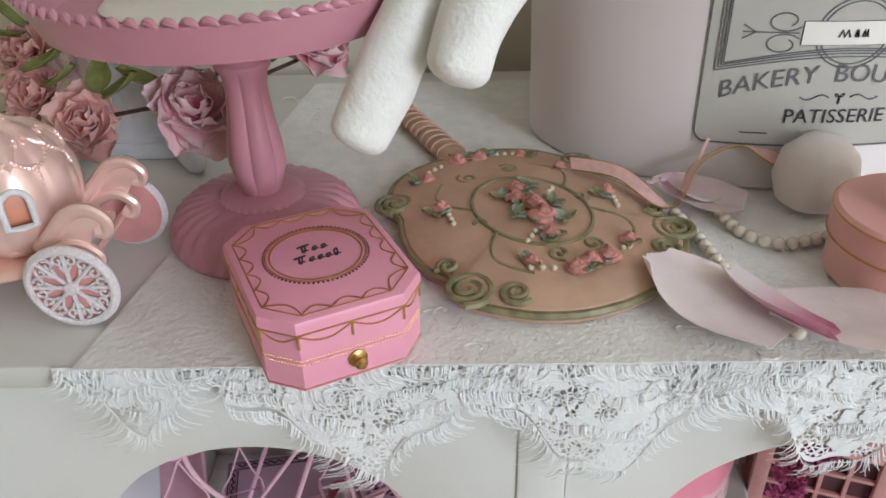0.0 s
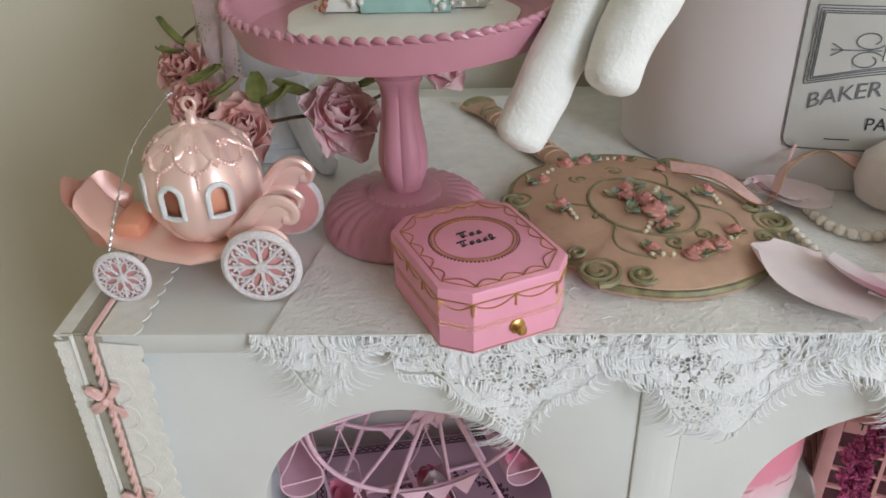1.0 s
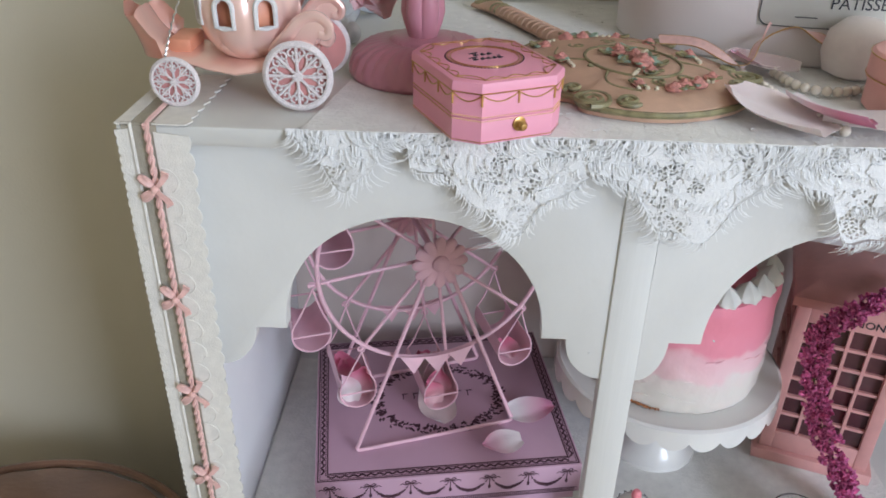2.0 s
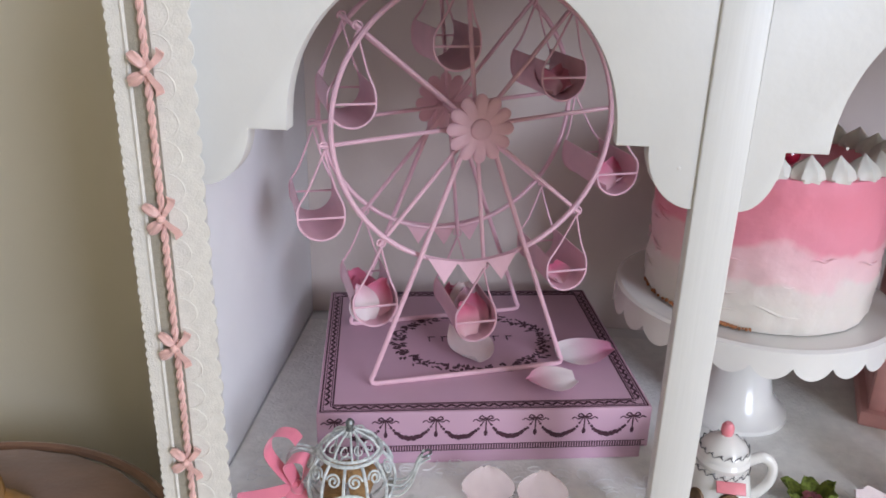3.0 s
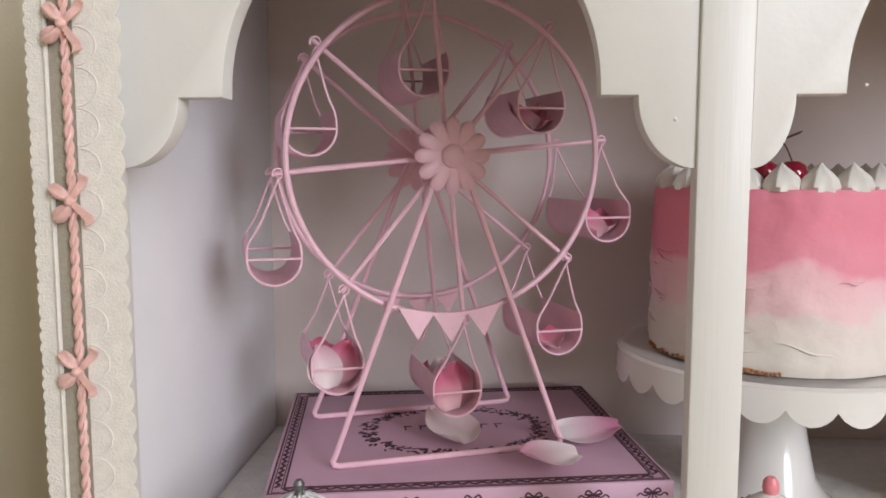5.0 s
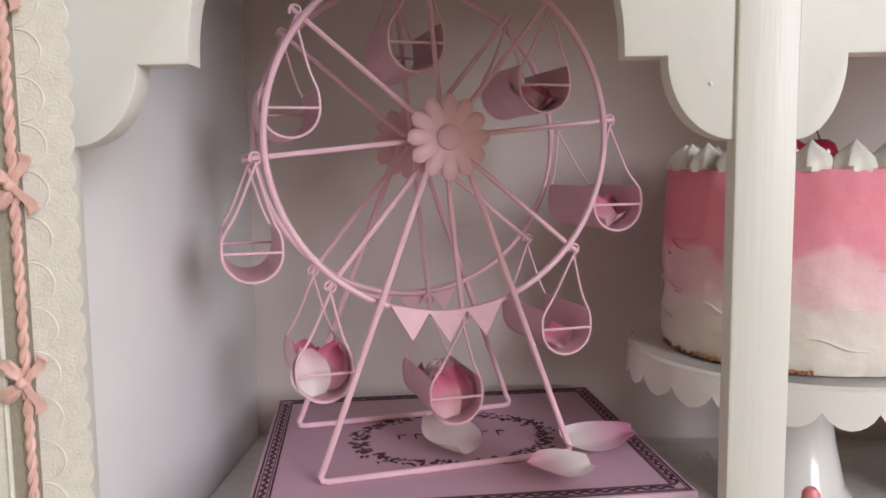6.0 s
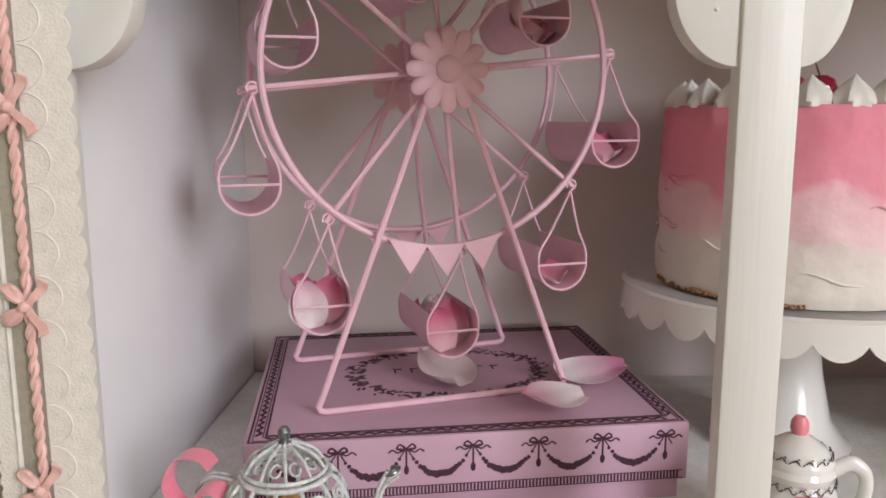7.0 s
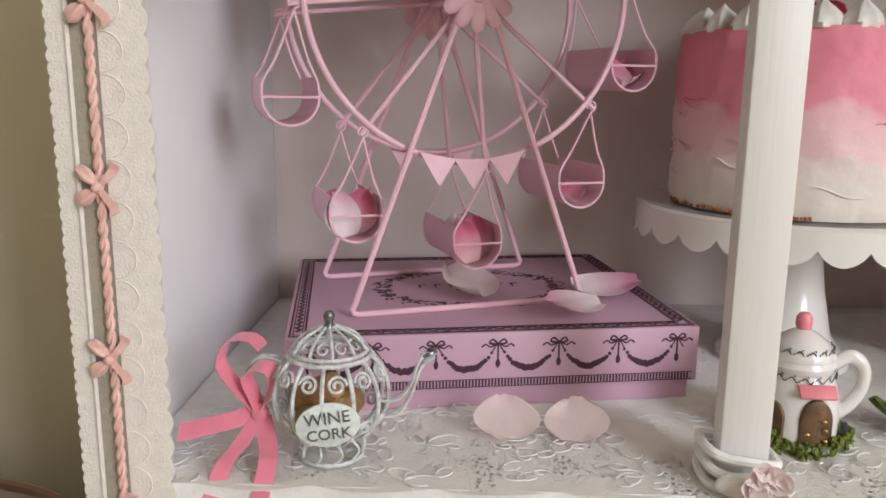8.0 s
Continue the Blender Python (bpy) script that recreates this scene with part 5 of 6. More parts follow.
# ---- pink cake stand with an icing house ----
SX, SY = -0.031, 0.412
def pink_stand():
    t = thing("cake_stand", (SX, SY, ZT + 0.0022), "dusty pink pedestal cake stand with a rope-edged dish", "cake stand")
    m = M["stand"]
    part("foot", lathe([(0.0525, 0.0), (0.0545, 0.003), (0.0538, 0.009), (0.0500, 0.0165), (0.0420, 0.0220), (0.0310, 0.0245), (0.0240, 0.0246), (0.0230, 0.0262), (0.0205, 0.0272), (0.013, 0.0275), (0.0, 0.0275)], 192, wave=lambda a, k: 1 + ((0.03, 0.05, 0.08, 0.10, 0.06)[k - 2] * (abs(math.cos(16 * a)) - 0.6) if 2 <= k <= 6 else 0)), m, t, "fluted round foot")
    prof = [(0.0102, 0.0265), (0.0112, 0.030), (0.0134, 0.037), (0.0150, 0.045), (0.0142, 0.057), (0.0118, 0.074), (0.0108, 0.088), (0.0120, 0.096), (0.0146, 0.0995), (0.0148, 0.102), (0.0130, 0.104), (0.0142, 0.1065), (0.0126, 0.112), (0.020, 0.120), (0.040, 0.1275), (0.0, 0.1278)]
    part("stem", lathe(prof, 96, wave=lambda a, k: 1 + ((0.05, 0.12, 0.17, 0.18, 0.17, 0.14, 0.08)[k - 1] * (abs(math.cos(3 * a)) ** 0.7 - 0.65) if 1 <= k <= 7 else 0)), m, t, "lobed baluster stem")
    z = 0.1275
    part("dish", lathe([(0.0, z), (0.083, z), (0.0885, z + 0.002), (0.0935, z + 0.013), (0.0958, z + 0.0195), (0.0930, z + 0.0200), (0.0900, z + 0.013), (0.084, z + 0.0055), (0.0, z + 0.005)], 120), m, t)
    b = bmesh.new()
    n = 78
    for i in range(n):
        a = 2 * math.pi * i / n
        q = a + 0.085
        tube([((0.0925 + 0.0045 * u) * math.cos(a + (q - a) * u), (0.0925 + 0.0045 * u) * math.sin(a + (q - a) * u), z + 0.0196 + 0.0018 * math.sin(math.pi * u)) for u in (k / 5 for k in range(6))], 0.0018, 8, bm=b, taper=lambda u: 0.35 + 0.75 * math.sin(math.pi * u))
    part("rope_rim", b, m, t, "twisted rope edge", kind="stuff")
    zd = ZT + 0.0022 + z + 0.0052
    bd = tagged(part("doily", lathe([(0.0, 0.0), (0.066, 0.0), (0.068, 0.002), (0.064, 0.004), (0.0, 0.005)], 60, wave=lambda a, k: 1 + 0.02 * math.sin(9 * a)), M["cream_icing"]), "white icing board in the cake stand dish", "board")
    bd.matrix_basis = pose(SX + 0.004, SY + 0.008, zd)
    h = thing("icing_house", (SX + 0.006, SY + 0.022, zd + 0.0052), "mint and white iced gingerbread house with tall windows", "ornament")
    part("wall", box(0.052, 0.046, 0.060, (0, 0, 0.030), 0.001), M["mint"], h)
    part("roof", slab([(-0.034, 0), (0.034, 0), (0, 0.034)], 0.054, m=pose(0, 0.027, 0.0602, 90, 0, 0)), M["ginger"], h)
    for i in range(3):
        x = -0.013 + 0.013 * i
        w = part("window", slab([(x - 0.0035, 0.012)] + [(x + 0.0035 * math.cos(q), 0.036 + 0.0035 * math.sin(q)) for q in (math.pi * k / 8 for k in range(8, -1, -1))] + [(x + 0.0035, 0.012)], 0.001, m=pose(0, -0.0232, 0, 90, 0, 0)), M["ginger"], h, "tall brown window")
        part("icing_frame", tube([(x - 0.004, -0.0240, 0.0115)] + [(x + 0.004 * math.cos(q), -0.0240, 0.036 + 0.004 * math.sin(q)) for q in (math.pi * k / 8 for k in range(8, -1, -1))] + [(x + 0.004, -0.0240, 0.0115)], 0.0009, 6, closed=True), M["cream_icing"], w)
    rnd = random.Random(9)
    for nm, x, y, hh, mm in (("side_wing", -0.038, -0.002, 0.045, "cream"), ("side_wing", 0.036, 0.004, 0.040, "cream_icing")):
        part(nm, box(0.022, 0.034, hh, (x, y, hh / 2), 0.001), M[mm], h)
    for x0 in (-0.029, 0.029, -0.048, 0.046, 0.020):
        b = bmesh.new()
        for i in range(34):
            ball(rnd.uniform(0.0012, 0.0026), (x0 + rnd.uniform(-0.004, 0.004), -0.022 + rnd.uniform(-0.003, 0.002), rnd.uniform(0.001, 0.040)), 6, 5, bm=b)
        part("icing_piping", b, M["cream_icing"] if x0 != -0.048 else M["ginger"], h)
pink_stand()

# ---- pumpkin carriage ornament ----
M["coralback"] = mat("coral_pearl_plastic", (0.74, 0.34, 0.32), 0.3, vary=0.1, scale=60, bump=0.05)
M["coralpearl"] = mat("coral_pearl_plastic", (0.95, 0.58, 0.48), 0.28, 0.3, vary=0.06, scale=30, bump=0.15, fine=120, coat=1.0)
def carriage():
    t = thing("carriage_ornament", (-0.1470, 0.3615, ZT + 0.0020), "pearly pink plastic pumpkin carriage hanging ornament", "ornament")
    P, W = M["pearlpink"], M["wheelwhite"]
    R, zc = 0.0345, 0.058
    # ribbed shell with three arched window holes to each side
    b = bmesh.new()
    n, k = 112, 28
    rows = []
    for j in range(k + 1):
        v = math.pi * (0.02 + 0.96 * j / k)
        row = []
        for i in range(n):
            a = 2 * math.pi * i / n
            rr = R * math.sin(v) ** 0.9 * (1 - 0.14 * max(0.0, 2 * j / k - 1) ** 2) * (1 + 0.075 * (abs(math.cos(4 * a + 0.55)) ** 0.6 - 0.6))
            z = zc - 0.037 * math.cos(v) * (1.0 if v < math.pi / 2 else 1.06)
            row.append(b.verts.new((rr * math.cos(a), rr * math.sin(a), z)))
        rows.append(row)
    wins = [math.radians(d) for d in (-104, -58, -150, 62, 110)]
    def hole(a, z):
        for w in wins:
            da = (a - w + math.pi) % (2 * math.pi) - math.pi
            x = da * R
            dz = z - 0.0600
            if abs(x) < 0.0062 and -0.009 < dz < 0.0035 or (x / 0.0062) ** 2 + ((dz - 0.0035) / 0.0062) ** 2 < 1 and dz >= 0.0035:
                return True
        return False
    for j in range(k):
        for i in range(n):
            q = (rows[j][i], rows[j][(i + 1) % n], rows[j + 1][(i + 1) % n], rows[j + 1][i])
            c = sum((v.co for v in q), Vector()) / 4
            if not hole(math.atan2(c.y, c.x), c.z):
                b.faces.new(q)
    bmesh.ops.recalc_face_normals(b, faces=b.faces[:])
    bmesh.ops.solidify(b, geom=b.faces[:], thickness=0.0012)
    bmesh.ops.recalc_face_normals(b, faces=b.faces[:])
    body = part("pumpkin_shell", b, P, t, "ribbed pearly pumpkin shell")
    body.matrix_basis = Matrix.Translation((0.0050, 0, 0.0030)) @ Matrix.Diagonal((0.96, 0.96, 0.93, 1))
    part("inner_shell", lathe([(0.0, zc - 0.030), (0.020, zc - 0.026), (0.0275, zc - 0.012), (0.0285, zc), (0.026, zc + 0.014), (0.016, zc + 0.026), (0.0, zc + 0.030)], 40), M["peach"], body, "peach inside of the shell")
    for w in wins:
        m = pose(0, 0, 0.0600, 0, 0, math.degrees(w))
        pts = []
        for x, z in [(-0.0066, -0.0095), (-0.0066, 0.0035)] + [(0.0066 * math.cos(q), 0.0035 + 0.0066 * math.sin(q)) for q in (math.pi - math.pi * i / 8 for i in range(1, 8))] + [(0.0066, 0.0035), (0.0066, -0.0095), (0, -0.0100)]:
            a = x / R
            rr = (R * math.sin(math.acos(max(-1, min(1, (zc - 0.060 - z) / 0.037)))) ** 0.9) * 1.0 + 0.0005
            pts.append((rr * math.cos(a), rr * math.sin(a), z))
        part("window_frame", tube(pts, 0.0018, 8, closed=True, m=m), M["glitter"], body, "silver glitter window frame")
    def skin(a, v, lift=0.0006):
        rr = R * math.sin(v) ** 0.9 * (1 - 0.14 * max(0.0, 2 * (v / math.pi - 0.02) / 0.96 - 1) ** 2) * (1 + 0.075 * (abs(math.cos(4 * a + 0.55)) ** 0.6 - 0.6)) + lift
        return (rr * math.cos(a), rr * math.sin(a), zc - 0.037 * math.cos(v) * (1.0 if v < math.pi / 2 else 1.06))
    def leaf(a0, v0, v1, wide, fat, bm):
        """A ruffled leaf laid on the shell, from v0 to its tip at v1."""
        rows = []
        for j in range(11):
            u = j / 10
            hw = wide * (math.sin(math.pi * (0.22 + 0.78 * u)) ** 0.8 + 0.02) * (1 + 0.16 * math.sin(15 * u))
            rows.append([bm.verts.new(skin(a0 + hw * q / 3, v0 + (v1 - v0) * u + 0.03 * abs(q / 3) ** 2, fat * (1 - abs(q / 3) ** 2.5) * (0.75 + 0.25 * math.cos(9 * u)) + 0.0006 * (q == 0) - 0.0002)) for q in range(-3, 4)])
        quads(bm, rows, closed=False)
    for i in range(8):
        a0 = math.pi * i / 4 - 0.1375
        for v0, v1, wide in ((0.16, 0.98 if i % 2 else 0.84, 0.34), (2.80, 2.12 if i % 2 else 2.28, 0.30)):
            b = bmesh.new()
            leaf(a0 + (0.39 if v0 < 1 else 0.0), v0, v1, wide, 0.0019, b)
            part("leaf_relief", b, P, body)
    # crown of leaves, loop and string
    b = bmesh.new()
    for i in range(10):
        a = 2 * math.pi * i / 10
        petal_mesh(0.013, 0.009, 0.3, -0.45, bm=b, seed=i, nu=5, nv=6, th=0.0012, m=pose(0.003 * math.cos(a), 0.003 * math.sin(a), zc + 0.0385, 0, 0, math.degrees(a) - 90) @ pose(0, 0, 0, -38, 0, 0))
    part("leaf_crown", b, P, body)
    part("crown_post", lathe([(0.0065, zc + 0.032), (0.0045, zc + 0.039), (0.003, zc + 0.042), (0.0034, zc + 0.045), (0.0018, zc + 0.047), (0.0, zc + 0.0475)], 16), P, body)
    part("loop", tube([(0.0036 * math.cos(a), 0.0, zc + 0.0500 + 0.0042 * math.sin(a)) for a in (2 * math.pi * i / 20 for i in range(20))], 0.0012, 8, closed=True), P, body)
    st = curve([(-0.002, -0.001, zc + 0.053), (-0.006, -0.006, zc + 0.050), (-0.022, -0.020, zc + 0.030), (-0.034, -0.034, zc - 0.002), (-0.042, -0.037, zc - 0.026)], 18)
    part("silver_string", tube([p + Vector((0.0005 * math.sin(i * 2.2), 0.0005 * math.cos(i * 2.2), 0)) for i, p in enumerate(st)], 0.0006, 5), M["steel"], t, "thin silver cord loop")
    # chassis: a swept tray from box seat to tail
    b = bmesh.new()
    rows = []
    for x, hw, zb, zt in ((-0.067, 0.016, 0.040, 0.055), (-0.062, 0.018, 0.030, 0.044), (-0.054, 0.020, 0.023, 0.033), (-0.044, 0.023, 0.022, 0.029), (-0.032, 0.027, 0.022, 0.029), (-0.018, 0.031, 0.019, 0.027), (0.000, 0.033, 0.016, 0.026), (0.018, 0.030, 0.018, 0.029), (0.032, 0.022, 0.024, 0.034), (0.042, 0.014, 0.030, 0.038), (0.050, 0.008, 0.034, 0.040)):
        rows.append([b.verts.new((x, hw * math.cos(q), (zb + zt) / 2 + (zt - zb) / 2 * math.sin(q) * (1 if math.sin(q) < 0 else (1 + 0.4 * abs(math.cos(q)))))) for q in (2 * math.pi * i / 24 for i in range(24))])
    quads(b, rows)
    b.faces.new(rows[0][::-1])
    b.faces.new(rows[-1])
    part("chassis", b, M["coralpearl"], t, "curved coral pink chassis")
    # box seat with raised dash board
    b = bmesh.new()
    rows = []
    for i in range(37):
        a = math.pi * (0.5 + i / 36)
        ro = [b.verts.new((-0.050 + (0.018 + 0.004 * f + 0.005 * f * f) * math.cos(a), (0.021 + 0.004 * f + 0.003 * f * f) * math.sin(a), 0.026 + 0.034 * f * (0.52 + 0.40 * abs(math.cos(a)) + 0.10 * math.cos(6 * a)))) for f in (0, 0.25, 0.5, 0.75, 1.0)]
        rows.append(ro)
    quads(b, rows, closed=False)
    bmesh.ops.solidify(b, geom=b.faces[:], thickness=0.0018)
    part("box_seat", b, M["coralpearl"], t)
    part("seat_cushion", box(0.016, 0.030, 0.010, (-0.040, 0, 0.033), 0.003), M["peach"], t)
    # tail wings: a curved panel edged by two scrolls, to each side
    for y in (0.026, -0.026):
        up = [(0.024, 0.034), (0.034, 0.044), (0.044, 0.055), (0.054, 0.0575), (0.061, 0.052), (0.060, 0.046), (0.055, 0.0465)]
        dn = [(0.024, 0.029), (0.034, 0.036), (0.045, 0.0385), (0.053, 0.033), (0.051, 0.027), (0.046, 0.029)]
        for q in (up, dn):
            part("tail_scroll", tube(curve([(x, y * (0.75 if i == 0 else 1.0), z) for i, (x, z) in enumerate(q)], 6), 0.0040, 10, taper=lambda u: 1.0 - 0.4 * u, flat=1.3), P, t)
        web = up[:5] + [(0.054, 0.044), (0.049, 0.036)] + dn[2::-1]
        part("tail_panel", slab(web[::-1], 0.0022, bevel=0.0006, m=pose(0, y + 0.0011, 0, 90, 0, 0)), P, t)
    # pearled swags over the shoulders of the shell
    for i in range(8):
        b = bmesh.new()
        a0 = math.pi * i / 4 + 0.25
        tube([skin(a0 + 0.72 * (k / 60 - 0.5), 2.28 - 0.20 * math.sin(math.pi * k / 60), 0.0008) for k in range(61)], 0.0013, 6, bm=b, taper=lambda u: 0.45 + 0.6 * abs(math.sin(13 * math.pi * u)))
        part("pearl_swag", b, P, body)
        b = tube([skin(a0, 2.12 - 0.30 * k / 24, 0.0007) for k in range(25)], 0.0015, 6, taper=lambda u: (0.4 + 0.6 * abs(math.sin(5 * math.pi * u))) * (1.1 - 0.6 * u))
        part("pearl_drop", b, P, body)
        b = bmesh.new()
        for q in (-1, 1):
            tube([skin(a0 + q * (0.10 + 0.09 * (1 - k / 12) * math.cos(0.6 * k)), 2.46 + 0.10 * (1 - k / 12) * math.sin(0.6 * k), 0.0007) for k in range(11)], 0.0007, 5, bm=b)
        part("shell_scroll", b, P, body)
    # axles and wheels
    for x, r, z in ((-0.038, 0.0160, 0.0162), (0.042, 0.0222, 0.0224)):
        part("axle", tube([(x, -0.034, z), (x, 0.034, z)], 0.0022, 8), P, t)
        for s in (-1, 1):
            m = pose(x, s * 0.038, z, 90, 0, 0)
            wh = part("wheel", tube([(r * 0.93 * math.cos(a), r * 0.93 * math.sin(a), 0) for a in (2 * math.pi * i / 48 for i in range(48))], r * 0.075, 8, closed=True, flat=1.5, m=m), W, t, "white glittered filigree wheel")
            part("hub", lathe([(0.0, -0.0022), (r * 0.14, -0.0022), (r * 0.16, 0), (r * 0.14, 0.0022), (0.0, 0.0026)], 16, m=m), W, wh)
            for i in range(8):
                a = math.pi * i / 4
                c, d = math.cos(a), math.sin(a)
                part("spoke", tube([(r * 0.1 * c, r * 0.1 * d, 0), (r * 0.9 * c, r * 0.9 * d, 0)], r * 0.05, 6, m=m), W, wh)
                bb = bmesh.new()
                for sg in (-1, 1):
                    mid = a + sg * math.pi / 8
                    q0 = 0.68 * r
                    tube([(q0 * math.cos(a + sg * 0.20) + r * 0.13 * (1 - k2 / 14) * math.cos(k2 * 0.6 * sg + a), q0 * math.sin(a + sg * 0.20) + r * 0.13 * (1 - k2 / 14) * math.sin(k2 * 0.6 * sg + a), 0) for k2 in range(11)], r * 0.035, 5, bm=bb)
                    tube([(r * 0.35 * c, r * 0.35 * d, 0), (0.56 * r * math.cos(a + sg * 0.22), 0.56 * r * math.sin(a + sg * 0.22), 0)], r * 0.035, 5, bm=bb)
                bmesh.ops.transform(bb, matrix=m, verts=bb.verts)
                part("filigree", bb, W, wh)
            part("wheel_backing", lathe([(0.0, -0.0006), (r * 0.9, -0.0006), (r * 0.9, 0.0006), (0.0, 0.0006)], 32, m=m @ pose(0, 0, s * 0.0022)), M["coralback"], wh)
carriage()

# ---- hand mirror ----
def hand_mirror():
    # local x across, local y from the handle towards the head
    t = thing("hand_mirror", (0.1210, 0.4060, ZT + 0.0026), "peach resin hand mirror with raised roses, lying face down", "mirror", rz=-154.3)
    half = [(0.0115, -0.094), (0.022, -0.093), (0.036, -0.088), (0.050, -0.078), (0.0605, -0.063), (0.066, -0.052), (0.0645, -0.036), (0.070, -0.020), (0.0735, 0.000), (0.072, 0.018), (0.066, 0.032), (0.0695, 0.044), (0.064, 0.055), (0.054, 0.066), (0.040, 0.077), (0.021, 0.085), (0.0, 0.0875)]
    line = [(p[0], p[1]) for p in curve([(x, y, 0) for x, y in half], 4)]
    outl = line + [(-x, y) for x, y in line[-2::-1]]
    b = bmesh.new()
    rows = []
    for f, z in ((1.0, 0.0), (1.01, 0.004), (0.99, 0.0075), (0.93, 0.0095), (0.80, 0.0115), (0.6, 0.0135), (0.35, 0.0150), (0.12, 0.0155)):
        rows.append([b.verts.new((x * f, y * f, z)) for x, y in outl])
    quads(b, rows)
    b.faces.new(rows[-1])
    b.faces.new(rows[0][::-1])
    bmesh.ops.recalc_face_normals(b, faces=b.faces)
    part("head", b, M["resin"], t, "domed peach resin mirror back")
    part("green_rim", tube([(x * 1.012, y * 1.012, 0.0052) for x, y in outl], 0.0022, 6, closed=True), M["resingreen"], t)
    def zz(x, y):
        f = min(1.0, math.hypot(x / 0.073, y / 0.088))
        return 0.0157 - 0.0062 * f ** 2
    # handle
    b = bmesh.new()
    rows = []
    for i in range(26):
        u = i / 25
        y = -0.088 - 0.150 * u
        w = 0.0115 - 0.002 * math.sin(math.pi * u) + (0.006 * max(0, u - 0.85) / 0.15)
        h = 0.0095 + 0.001 * math.sin(i * 2.0)
        rows.append([b.verts.new((w * math.cos(q), y, h / 2 + h / 2 * math.sin(q))) for q in (2 * math.pi * j / 16 for j in range(16))])
    quads(b, rows)
    b.faces.new(rows[0])
    b.faces.new(rows[-1][::-1])
    bmesh.ops.recalc_face_normals(b, faces=b.faces)
    hd = part("handle", b, M["resin"], t)
    for i in range(13):
        y = -0.104 - 0.0088 * i
        part("handle_ridge", tube([(0.0104 * math.cos(q), y - 0.004 * math.sin(q), 0.0055 + 0.0052 * math.sin(q)) for q in (math.pi * j / 10 for j in range(11))], 0.0009, 5), M["resingreen"] if i > 10 else M["resin"], hd)
    part("handle_end", ball(0.013, (0, -0.236, 0.0056), 18, 10, (1.15, 0.8, 0.43)), M["resingreen"], hd)
    # scrolls
    def spiral(cx, cy, r, turns, dirn, a0, name="scroll", w=0.0016, z=0.0):
        pts = []
        n = int(14 * turns)
        for i in range(n + 1):
            u = i / n
            rr = r * (1 - 0.88 * u)
            a = a0 + dirn * 2 * math.pi * turns * u
            x, y = cx + rr * math.cos(a), cy + rr * math.sin(a)
            pts.append((x, y, zz(x, y) + z))
        part(name, tube(pts, w, 6), M["resingreen"], t)
    for s in (1, -1):
        spiral(s * 0.0645, 0.047, 0.0135, 2.4, s, 1.0, w=0.0021, z=-0.001)
        spiral(s * 0.0450, 0.062, 0.0085, 1.8, -s, 2.0, w=0.0017)
        spiral(s * 0.0625, -0.050, 0.0120, 2.2, -s, 1.0, w=0.0020, z=-0.001)
        spiral(s * 0.0650, 0.026, 0.0060, 1.5, -s, 0.0, w=0.0016)
        spiral(s * 0.014, -0.052, 0.0070, 1.3, s, -1.2, w=0.0011)
        spiral(s * 0.034, 0.0, 0.0050, 1.0, s, 2.0, w=0.0010)
        spiral(s * 0.010, 0.046, 0.0065, 1.3, -s, 1.4, w=0.0012)
    for rx, ry, w in ((0.0315, 0.0400, 0.0012), (0.042, 0.050, 0.0)):
        if w:
            part("oval_band", tube([(rx * math.cos(a), ry * math.sin(a), zz(rx * math.cos(a), ry * math.sin(a)) + 0.0002) for a in (2 * math.pi * i / 60 for i in range(60))], w, 6, closed=True), M["resingreen"], t)
    for s in (1, -1):
        for y0 in (-1, 1):
            part("scroll", tube([(x, y, zz(x, y)) for x, y in ((s * (0.030 + 0.012 * math.sin(math.pi * u)), y0 * (0.014 + 0.040 * u)) for u in (i / 12 for i in range(13)))], 0.0010, 5), M["resingreen"], t)
    rnd = random.Random(21)
    def rose(x, y, r):
        bb = bmesh.new()
        z = zz(x, y)
        tube([(r * (0.06 + 0.90 * u) * math.cos(21 * u), r * (0.06 + 0.90 * u) * math.sin(21 * u), r * (0.85 - 0.70 * u) + 0.08 * r * math.sin(47 * u)) for u in (i / 60 for i in range(61))], r * 0.26, 6, bm=bb, taper=lambda u: 0.55 + 0.45 * abs(math.sin(16 * u)) ** 0.5, flat=1.4)
        part("rose", bb, M["resinrose"], t).matrix_basis = pose(x, y, z, 0, 0, rnd.uniform(0, 360))
    def sprig(x, y, n=3):
        for i in range(n):
            bb = petal_mesh(0.0085, 0.0055, 0.3, 0.2, nu=5, nv=5, seed=rnd.randint(0, 99), th=0.001)
            part("leaf", bb, M["resingreen"] if i % 3 else M["mossresin"], t).matrix_basis = pose(x, y, zz(x, y) + 0.0003, 8, 0, rnd.uniform(0, 360))
    M["mossresin"] = mat("sage_resin", (0.25, 0.33, 0.25), 0.55, vary=0.2, scale=200, bump=0.2)
    M["budcream"] = mat("cream_bud_resin", (0.66, 0.58, 0.42), 0.5, vary=0.1, scale=200, bump=0.1)
    def buds(x, y, dx, dy, n):
        for i in range(n):
            q = (x + dx * i, y + dy * i)
            part("bud", ball(0.0018, (0, 0, 0.001), 8, 6, (1, 1, 0.9)), M["budcream"], t).matrix_basis = pose(q[0], q[1], zz(*q))
